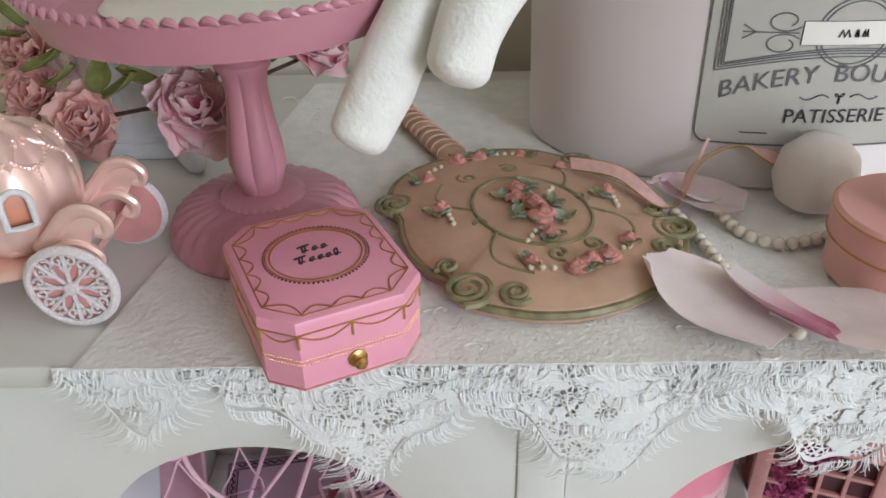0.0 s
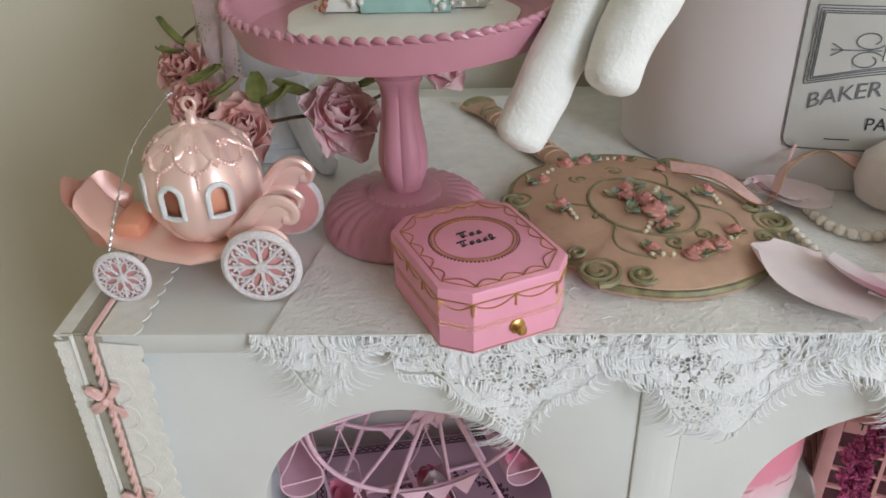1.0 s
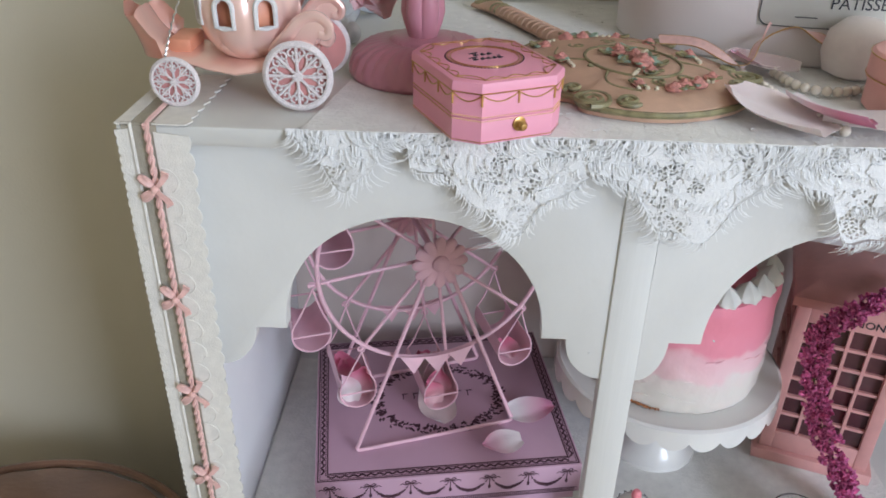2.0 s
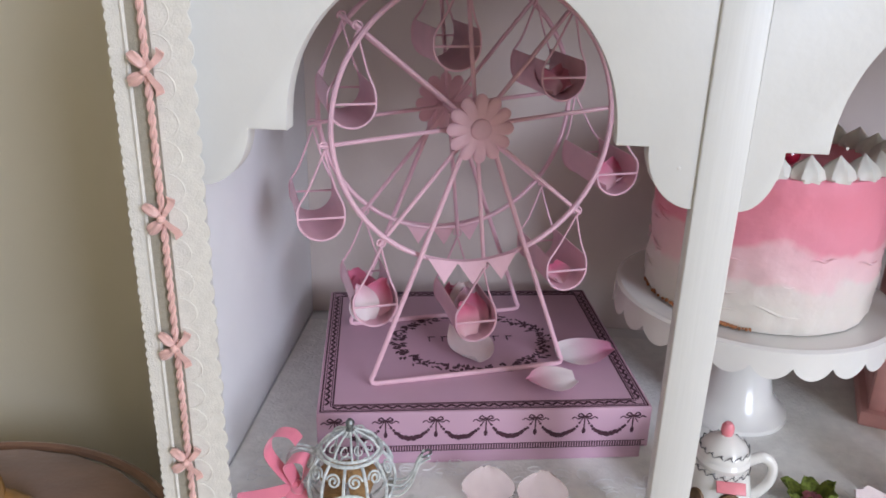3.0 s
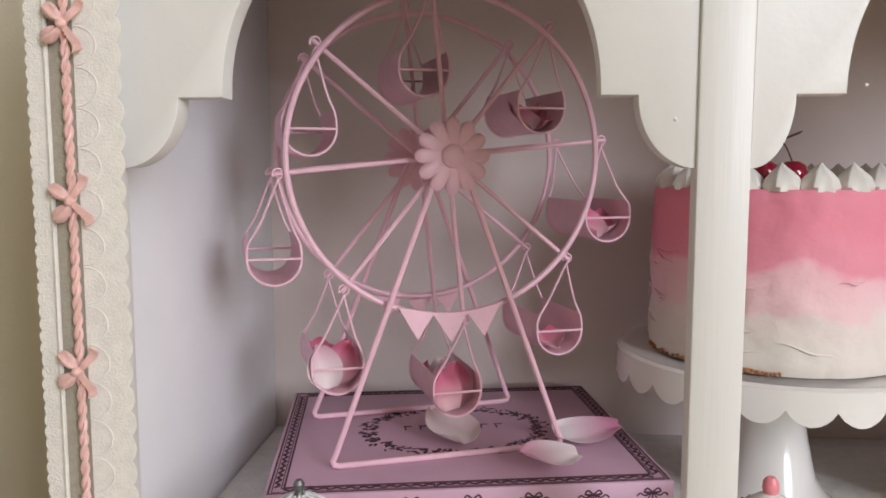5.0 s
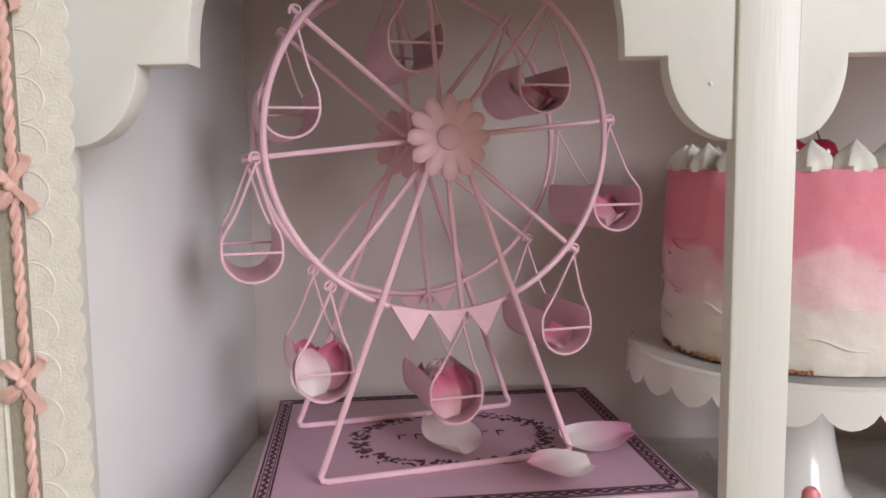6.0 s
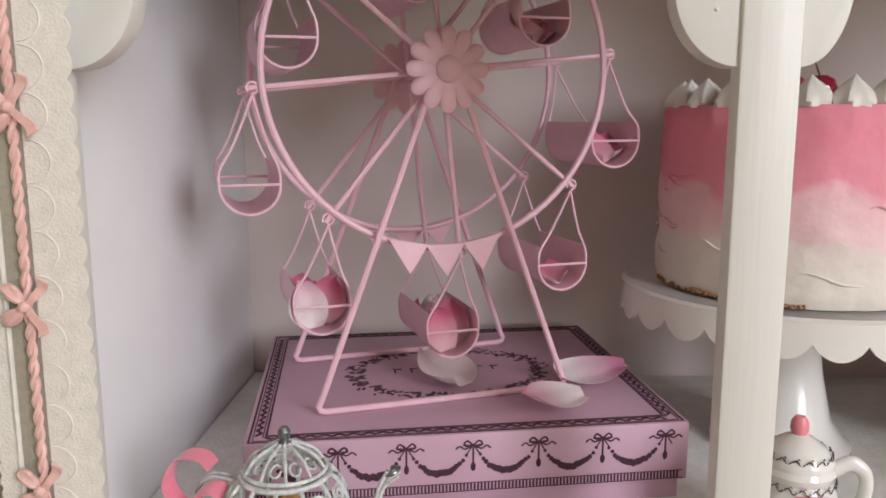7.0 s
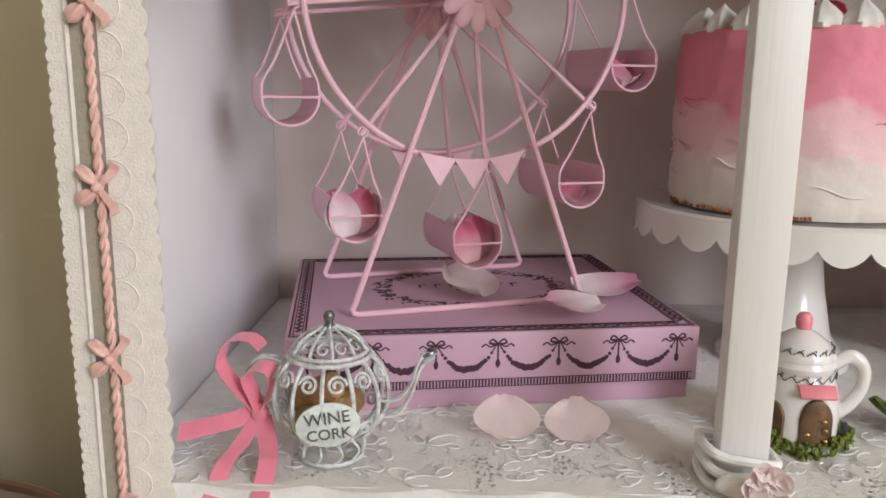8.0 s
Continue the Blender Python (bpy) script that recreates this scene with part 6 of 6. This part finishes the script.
    for x, y, r in ((0.000, 0.012, 0.0075), (-0.002, -0.001, 0.0065), (0.003, -0.012, 0.0058), (-0.003, -0.022, 0.0055), (0.006, 0.030, 0.0052), (0.000, 0.058, 0.0055), (-0.010, 0.060, 0.0062), (0.010, 0.061, 0.0056), (0.027, 0.046, 0.0045), (-0.030, 0.050, 0.0050), (0.044, -0.026, 0.0052), (-0.052, -0.002, 0.0048), (-0.044, -0.040, 0.0048), (0.006, -0.082, 0.0055), (-0.008, -0.080, 0.0050), (0.034, -0.066, 0.0045), (-0.034, -0.070, 0.0042)):
        rose(x, y, r)
        sprig(x + rnd.uniform(-0.007, 0.007), y + rnd.uniform(-0.006, 0.006))
    for q in ((0.020, 0.056, 0.005, -0.003, 3), (-0.022, 0.056, -0.004, 0.0, 2), (0.012, 0.024, 0.004, 0.003, 3), (-0.014, -0.008, -0.004, -0.003, 3), (0.044, -0.016, 0.001, 0.005, 3), (-0.050, 0.008, 0.002, 0.005, 3), (0.020, -0.078, 0.005, 0.002, 3), (-0.020, -0.078, -0.005, 0.002, 3)):
        buds(*q)
    for x, y in ((0.012, 0.004), (-0.012, 0.002), (-0.010, 0.020), (0.010, -0.016), (-0.012, -0.024), (0.012, 0.034)):
        sprig(x, y, 4)
hand_mirror()

# ---- plaster pedestal with rose garland ----
def pedestal():
    t = thing("plaster_urn", (-0.143, 0.555, ZT + 0.0001), "pale white plaster pedestal urn with beaded collar", "urn")
    m = M["plaster"]
    part("foot_block", box(0.082, 0.082, 0.012, (0, 0, 0.006), 0.002), m, t)
    part("bell", lathe([(0.040, 0.012), (0.040, 0.016), (0.034, 0.022), (0.028, 0.034), (0.0255, 0.046), (0.0265, 0.052), (0.0, 0.052)], 72, wave=lambda a, k: 1 + (0.03 * math.cos(18 * a) if 2 <= k <= 4 else 0)), m, t)
    part("collar", lathe([(0.029, 0.052), (0.0335, 0.054), (0.0335, 0.060), (0.031, 0.0635), (0.0, 0.0635)], 96, wave=lambda a, k: 1 + (0.02 * math.cos(32 * a) if k in (1, 2) else 0)), m, t)
    part("dome", lathe([(0.0270, 0.0635), (0.0280, 0.068), (0.0265, 0.078), (0.0215, 0.090), (0.0205, 0.098), (0.0235, 0.106), (0.028, 0.130), (0.030, 0.170), (0.0, 0.172)], 64), m, t)
    for a in (-52, -135, 40, 130):
        b = tube(curve([(0.036, 0, 0.034), (0.046, 0, 0.022), (0.060, 0, 0.010), (0.076, 0, 0.0055), (0.082, 0, 0.011), (0.076, 0, 0.014)], 6), 0.0085, 12, taper=lambda u: 1.1 - 0.6 * u, m=pose(0, 0, 0, 0, 0, a))
        part("scroll_foot", b, m, t)
    dr = bmesh.new()
    rows = []
    for j in range(12):
        v = j / 11
        rows.append([dr.verts.new((-0.046 + 0.030 * u + 0.004 * math.sin(9 * u + 4 * v), -0.034 + 0.006 * math.sin(14 * u) + 0.004 * v, 0.185 - 0.125 * v + 0.004 * math.sin(12 * u))) for u in (i / 16 for i in range(17))])
    quads(dr, rows, closed=False)
    bmesh.ops.solidify(dr, geom=dr.faces[:], thickness=0.0006)
    d = part("lace_drape", dr, M["drape"])
    d.matrix_basis = t.matrix_basis.copy()
    tagged(d, "pale pink lace scarf draped over a plaster urn", "scarf")
M["drape"] = netting(mat("pale_pink_lace", (0.90, 0.73, 0.71), 0.8, vary=0.08, scale=80, bump=0.4, fine=400), 260, 0.16, 0.46, 60)
pedestal()

def bloom(g, m, r, seed, material, n=24):
    """A full open rose of n ruffled petals round a loose heart, set at m under g."""
    rnd = random.Random(seed)
    f = part("rose_bloom", ball(r * 0.16, (0, 0, r * 0.20), 10, 7, (1, 1, 1.1)), material, g)
    f.matrix_basis = m
    for i in range(n):
        u = i / (n - 1)
        a = i * 2.39996 + rnd.uniform(-0.2, 0.2)
        tilt = 72 - 62 * u ** 0.8 + rnd.uniform(-9, 9)
        pt = part("petal", petal_mesh(r * (0.62 + 0.42 * u) * rnd.uniform(0.9, 1.1), r * (0.62 + 0.55 * u), 0.42, 0.35 - 0.25 * u, nu=9, nv=8, seed=seed * 50 + i), material, f)
        pt.matrix_basis = pose(0.08 * r * math.cos(a), 0.08 * r * math.sin(a), r * 0.22 * (1 - u), 0, 0, math.degrees(a) - 90) @ pose(0, 0, 0, tilt, rnd.uniform(-14, 14), 0)

def garland():
    g = thing("rose_garland", (-0.12, 0.50, ZT + 0.0206), "artificial pink rose garland with green leaves round an urn", "garland")
    base = g.matrix_basis.translation - Vector((0, 0, 0.018))
    vine = curve([(-0.200, 0.570, 1.148), (-0.206, 0.535, 1.140), (-0.186, 0.490, 1.118), (-0.147, 0.467, 1.106), (-0.105, 0.462, 1.112), (-0.070, 0.470, 1.114), (-0.040, 0.505, 1.118), (-0.018, 0.540, 1.118)], 8)
    part("vine", tube([p - base for p in vine], 0.0013, 6), M["vine"], g)
    spec = ((-0.198, 0.520, 1.126, 0.022, "peonypeach", -25), (-0.182, 0.486, 1.112, 0.022, "peonypeach", -15), (-0.146, 0.462, 1.101, 0.025, "peonypeach", 0), (-0.079, 0.458, 1.110, 0.029, "peonypink", 12), (-0.018, 0.540, 1.120, 0.026, "peonypink", 25), (-0.044, 0.560, 1.126, 0.020, "peonypeach", 10))
    for i, (x, y, z, r, mm, yaw) in enumerate(spec):
        bloom(g, pose(x - base.x, y - base.y, z - base.z, 50, 0, yaw + 20), r, 60 + i, M[mm])
    rnd = random.Random(31)
    for x, y, z, a, tilt in ((-0.196, 0.515, 1.146, 100, 50), (-0.200, 0.520, 1.140, 160, 15), (-0.182, 0.476, 1.130, -60, 15), (-0.166, 0.466, 1.124, -90, 25), (-0.128, 0.456, 1.120, -70, 25), (-0.132, 0.460, 1.122, 10, 30), (-0.098, 0.462, 1.126, 75, 12), (-0.062, 0.466, 1.130, -70, 18), (-0.036, 0.500, 1.126, -40, 30)):
        lf = part("leaf", petal_mesh(0.026, 0.015, 0.35, 0.25, seed=rnd.randint(0, 999), th=0.0005), M["leafgreen"], g)
        lf.matrix_basis = pose(x - base.x, y - base.y, z - base.z, 0, 0, a) @ pose(0, 0, 0, tilt, 0, 0)
M["vine"] = mat("brown_vine", (0.07, 0.035, 0.02), 0.7, vary=0.2, scale=200, bump=0.3)
for key, deep, pale in (("peonypink", (0.95, 0.36, 0.42), (0.98, 0.70, 0.70)), ("peonypeach", (0.95, 0.38, 0.32), (0.98, 0.64, 0.56))):
    M[key] = gradient(mat(key + "_silk", pale, 0.65, vary=0.05, scale=45, bump=0.15, fine=300, sheen=0.3), 1, 0.002, 0.024, deep, pale)
    translucent(M[key], 0.12)
garland()

# ---- blush hat box with its label ----
BX, BY, BA, BB = 0.300, 0.557, 0.166, 0.107
def hat_box():
    t = thing("hat_box", (BX, BY, TT - 0.0004), "blush pink metal bucket box with a bakery label", "bucket")
    H = 0.230
    oval = Matrix.Diagonal((BA, BB, 1, 1))
    part("wall", lathe([(0.0, 0.0), (0.985, 0.0), (1.0, 0.002), (1.03, H - 0.004), (1.045, H), (1.02, H), (1.005, H - 0.006), (0.97, 0.006), (0.0, 0.004)], 144, m=oval), M["bucket"], t)
    lid = part("lid", lathe([(0.0, H + 0.0002), (1.06, H + 0.0002), (1.06, H + 0.012), (1.04, H + 0.015), (0.0, H + 0.018)], 96, m=oval), M["bucket"], t)
    hd = curve([(-BA + 0.020, -0.066, 0.190), (-BA + 0.012, -0.086, 0.176), (-BA + 0.014, -0.088, 0.150), (-BA + 0.026, -0.070, 0.132)], 6)
    part("wire_handle", tube(hd, 0.0011, 6), M["steel"], t)
    def at(u, v, d=0.0005):
        """A point of the bucket's side, u along from its front and v up."""
        k = 1 + 0.03 * v / H
        return Vector(((BA * k + d) * math.sin(u / BA), -(BB * k + d) * math.cos(u / BA), v))
    def strokes(paths, w, name, mm, parent):
        b = bmesh.new()
        for q, closed in paths:
            tube([at(u, v, 0.0005) for u, v in q], w, 4, closed=closed, bm=b)
        return part(name, b, mm, parent, smooth=False)
    # label sheet
    hw, z0, z1 = 0.0800, 0.030, 0.136
    b = bmesh.new()
    rows = [[b.verts.new(at(-hw + 2 * hw * i / 40, z0 + (z1 - z0) * j / 4, 0.0002)) for i in range(41)] for j in range(5)]
    quads(b, rows, closed=False)
    bmesh.ops.solidify(b, geom=b.faces[:], thickness=-0.0002)
    lab = part("label", b, M["cream"], t, "cream printed bakery label")
    def rr(m, r):
        o = []
        for cx, cy, a0 in ((hw - m - r, z1 - m - r, 0), (-hw + m + r, z1 - m - r, 90), (-hw + m + r, z0 + m + r, 180), (hw - m - r, z0 + m + r, 270)):
            o += arc(cx, cy, r, r, a0, a0 + 90, 6)
        o2 = []
        for (x0, y0), (x1, y1) in zip(o, o[1:] + o[:1]):
            n = max(1, int(abs(x1 - x0) / 0.006))
            o2 += [(x0 + (x1 - x0) * k / n, y0 + (y1 - y0) * k / n) for k in range(n)]
        return o2
    def line(x0, y0, x1, y1):
        n = max(2, int(math.hypot(x1 - x0, y1 - y0) / 0.005))
        return [(x0 + (x1 - x0) * k / n, y0 + (y1 - y0) * k / n) for k in range(n + 1)]
    strokes([(rr(0.001, 0.008), True)], 0.0006, "label_border", M["inkgrey"], lab)
    P = []
    for k, d in enumerate((0.0, 0.0018, 0.0034, 0.0046)):
        xa = hw - 0.0075 - d
        P += [(line(-xa, 0.0757 + d, -xa, 0.1265 - d), False), (line(xa, 0.0757 + d, xa, 0.1265 - d), False), (line(-xa, 0.1265 - d, xa, 0.1265 - d), False)]
        P += [([(-xa + 2 * xa * i / 24, 0.0757 + d + 0.010 * math.sin(math.pi * i / 24)) for i in range(25)], False)]
    for r in (0.0185, 0.0208):
        P += [([(r * math.cos(a), 0.0990 + r * math.sin(a) * 0.95) for a in (2 * math.pi * i / 40 for i in range(40))], True)]
    for s in (1, -1):
        for sz in (1, -1):
            P += [([(s * (0.038 + 0.0100 * math.cos(a) * (1 - i / 40)), 0.0990 + sz * (0.0066 + 0.0062 * math.sin(a) * (1 - i / 40))) for i, a in enumerate(0.35 * k - 2.6 for k in range(20))], False)]
        P += [(line(s * 0.030, 0.0990, s * 0.060, 0.0990), False), (line(s * 0.053, 0.0990, s * 0.060, 0.103), False), (line(s * 0.053, 0.0990, s * 0.060, 0.095), False)]
    strokes(P, 0.00042, "label_ornament", M["inkgrey"], lab)
    b = bmesh.new()
    rows = [[b.verts.new(at(-0.028 + 0.056 * i / 14, 0.0925 + 0.013 * j, 0.0010)) for i in range(15)] for j in range(2)]
    quads(b, rows, closed=False)
    part("name_band", b, M["cream"], lab)
    strokes([(line(-0.028, 0.0925, 0.028, 0.0925), False), (line(-0.028, 0.1055, 0.028, 0.1055), False), (line(-0.028, 0.0925, -0.028, 0.1055), False), (line(0.028, 0.0925, 0.028, 0.1055), False)], 0.00045, "band_lines", M["inkgrey"], lab)
    b = bmesh.new()
    for x, w in ((-0.006, 0.006), (0.0005, 0.002), (0.005, 0.003)):
        tube([at(x - w / 2 + w * k / 4, 0.0970 + 0.0040 * (k % 2), 0.0013) for k in range(5)], 0.0006, 4, bm=b)
    part("name_mark", b, M["ink"], lab)
    def flat_to(v0, lift=0.0, d=0.0006):
        return lambda c: at(c.x, v0 + c.y + lift * (1 - (c.x / 0.05) ** 2), d + max(0, c.z))
    part("lettering", words("BAKERY  BOUTIQUE", 0.0150, None, 0.0002, flat_to(0.0690, 0.0065)), M["inkgrey"], lab)
    part("lettering", words("PATISSERIE", 0.0122, None, 0.0002, flat_to(0.0495)), M["ink"], lab)
    strokes([([(s * (0.006 + 0.016 * u), 0.0615 + 0.0016 * math.sin(6.28 * u)) for u in (k / 8 for k in range(9))], False) for s in (1, -1)] + [([(0.003 * math.cos(a) * math.sin(a * 3), 0.0615 + 0.004 * math.sin(a) * math.sin(a * 3)) for a in (k * 0.2 for k in range(16))], False)] + [(line(-0.052, 0.0385, -0.036, 0.0385), False), (line(0.036, 0.0385, 0.052, 0.0385), False)], 0.0004, "label_flourish", M["ink"], lab)
hat_box()

# ---- soft toy with hanging legs ----
def toy():
    b = bmesh.new()
    def limb(pts, r, taper):
        c = tube(curve(pts, 12), r, 36, taper=taper)
        for v in c.verts:
            n1 = noise.noise(v.co * 42) * 0.0022 + noise.noise(v.co * 130) * 0.0003
            v.co += Vector((n1, n1 * 0.6, -n1 * 0.5))
        merge(b, c)
    end = lambda u: math.sqrt(max(0.03, 1 - max(0, (0.075 - u) / 0.075) ** 2.0)) * (0.80 + 0.42 * min(u, 0.5))
    limb([(0.0335, 0.332, 1.161), (0.047, 0.342, 1.184), (0.067, 0.360, 1.221), (0.092, 0.383, 1.262), (0.140, 0.430, 1.312), (0.230, 0.500, 1.338)], 0.0158, end)
    limb([(0.0765, 0.326, 1.192), (0.088, 0.337, 1.217), (0.106, 0.351, 1.247), (0.130, 0.378, 1.282), (0.175, 0.430, 1.318), (0.255, 0.500, 1.340)], 0.0166, end)
    ball(0.055, (0.255, 0.540, 1.380), 28, 18, (1, 0.9, 1.15), bm=b)
    bmesh.ops.recalc_face_normals(b, faces=b.faces)
    tagged(part("soft_toy", b, M["knit"]), "white knitted soft toy sitting on a bucket with hanging legs", "soft toy")
toy()

# ---- pearls, petals, ribbon, round box ----
def pearls():
    n = thing("pearl_necklace", (0.24, 0.37, TT), "cream pearl necklace lying loose on the lace", "necklace")
    base = n.matrix_basis.translation
    line = curve([(0.206, 0.418, TT), (0.211, 0.398, TT), (0.2146, 0.378, TT), (0.219, 0.352, TT), (0.227, 0.330, TT + 0.001), (0.238, 0.300, TT), (0.252, 0.274, TT - 0.001)], 40) + []
    line2 = curve([(0.231, 0.425, TT), (0.236, 0.400, TT), (0.247, 0.386, TT), (0.262, 0.383, TT), (0.278, 0.388, TT), (0.300, 0.392, TT)], 40)
    r = 0.0036
    me = None
    for ln in (line, line2):
        last = None
        for p in ln:
            if last is None or (p - last).length > 2 * r * 0.98:
                if p.y > 0.300:
                    ob = new("pearl", me) if me else part("pearl", ball(r, (0, 0, r), 14, 10), M["pearl"])
                    me = ob.data
                    ob.parent = n
                    ob.matrix_basis = Matrix.Translation(p - base)
                last = p
pearls()
tz = TT + 0.001
loose_petal((0.222, 0.296, tz + 0.002), 4, 4, 37, 0.078, 0.052, 0.18, 0.12, M["petalpale"], 31, "large pale silk petal on the lace runner")
loose_petal((0.212, 0.344, tz + 0.010), -4, -20, -150, 0.064, 0.024, 0.3, 0.2, M["petal"], 32, "folded pink edged silk petal on the lace runner")
loose_petal((0.228, 0.322, tz + 0.003), 3, -6, -113, 0.090, 0.056, 0.16, 0.12, M["petalpale"], 33, "large pale silk petal on the lace runner")
loose_petal((0.236, 0.436, tz + 0.003), 10, 0, 80, 0.036, 0.034, 0.2, 0.15, M["petal"], 34, "pink silk petal lying behind the hand mirror")
loose_petal((0.246, 0.418, tz + 0.005), 4, 0, 66, 0.056, 0.042, 0.2, 0.1, M["sheer"], 35, "sheer pale pink petal beside the hand mirror")

def ribbon_thing():
    t = thing("gift_ribbon", (0.25, 0.44, TT), "blush satin ribbon with gold edges, twisted and loose", "ribbon")
    base = t.matrix_basis.translation
    pts = curve([(0.150, 0.458, 1.091), (0.176, 0.438, 1.094), (0.198, 0.410, 1.086), (0.212, 0.428, 1.084), (0.224, 0.445, 1.096), (0.250, 0.452, 1.104), (0.274, 0.446, 1.096), (0.286, 0.448, 1.094), (0.305, 0.455, 1.104), (0.330, 0.460, 1.108)], 8)
    sides = [Vector((0.3 * math.sin(i * 0.16), 0.6 + 0.3 * math.cos(i * 0.21), 0.55 * math.cos(i * 0.11))) for i in range(len(pts))]
    part("satin_band", ribbon([p - base for p in pts], sides, 0.009, 0.0005), M["braid"], t)
    for s in (-1, 1):
        part("gold_edge", tube([p - base + sd.normalized() * 0.0045 * s for p, sd in zip(pts, sides)], 0.0005, 4), M["gold"], t)
    pts = curve([(0.224, 0.445, 1.096), (0.236, 0.462, 1.108), (0.256, 0.468, 1.108), (0.272, 0.452, 1.096)], 8)
    part("satin_band", ribbon([p - base for p in pts], (0.2, 0.7, 0.6), 0.006, 0.0005), M["braid"], t)
ribbon_thing()

def round_box():
    t = thing("round_box", (0.310, 0.356, TT), "blush round card box with gold lines", "box")
    part("base", lathe([(0.0, 0.0), (0.038, 0.0), (0.040, 0.002), (0.040, 0.020), (0.0, 0.020)], 72), M["blushcard"], t)
    part("lid", lathe([(0.0, 0.0202), (0.0415, 0.0202), (0.0420, 0.022), (0.0420, 0.037), (0.040, 0.039), (0.0, 0.039)], 72), M["blushcard"], t)
    for z in (0.0225, 0.0368):
        part("gold_line", tube([(0.0422 * math.cos(a), 0.0422 * math.sin(a), z) for a in (2 * math.pi * i / 60 for i in range(60))], 0.0005, 4, closed=True), M["gold"], t)
    s = thing("heart_dish", (0.322, 0.354, TT + 0.0392), "small coral pink dish lying on a round box", "dish")
    part("bowl", lathe([(0.0, 0.0), (0.016, 0.0), (0.026, 0.008), (0.031, 0.022), (0.029, 0.0225), (0.024, 0.010), (0.0, 0.004)], 56), M["blushcard"], s)
    g = tagged(part("gauze_puff", lathe([(0.010, 0.0), (0.018, 0.004), (0.0215, 0.016), (0.019, 0.030), (0.011, 0.038), (0.0, 0.040)], 32, wave=lambda a, k: 1 + 0.03 * math.sin(5 * a)), M["gauze"]), "sheer blush gauze favour bag beside a bucket", "favour bag")
    g.matrix_basis = pose(0.290, 0.432, TT) @ Matrix.Scale(1.12, 4)
round_box()

# ---- beside the cabinet ----
def pouf():
    t = thing("velvet_pouf", (-0.515, 0.36, 0.0), "brown velvet pouf standing beside the cabinet", "pouf")
    part("seat", lathe([(0.0, 0.03), (0.24, 0.03), (0.265, 0.08), (0.27, 0.36), (0.262, 0.42), (0.235, 0.455), (0.15, 0.475), (0.0, 0.478)], 96, wave=lambda a, k: 1 + 0.006 * math.sin(24 * a)), M["brown"], t)
    part("piping", tube([(0.25 * math.cos(a), 0.25 * math.sin(a), 0.449) for a in (2 * math.pi * i / 72 for i in range(72))], 0.006, 8, closed=True), M["brown"], t)
    for i in range(4):
        a = math.pi / 4 + math.pi / 2 * i
        part("foot", lathe([(0.012, 0.0), (0.018, 0.03), (0.018, 0.034)], 14, m=pose(0.18 * math.cos(a), 0.18 * math.sin(a), 0)), M["floor"], t)
    b = thing("wooden_tray", (-0.500, 0.385, 0.481), "brown wooden tray basket resting on a velvet pouf", "tray")
    part("rim", tube([(0.11 * math.cos(a), 0.09 * math.sin(a), 0.012) for a in (2 * math.pi * i / 48 for i in range(48))], 0.009, 10, closed=True), M["tray"], b)
    part("bottom", lathe([(0.0, 0.0), (0.10, 0.0), (0.10, 0.006), (0.0, 0.006)], 48), M["tray"], b).scale = (1, 0.82, 1)
    part("handle", tube(curve([(-0.03, 0.08, 0.014), (-0.02, 0.085, 0.040), (0.02, 0.085, 0.040), (0.03, 0.08, 0.014)], 6), 0.006, 8), M["tray"], b)
M["tray"] = mat("honey_wood", (0.26, 0.13, 0.04), 0.4, vary=0.35, scale=40, bump=0.1)
pouf()
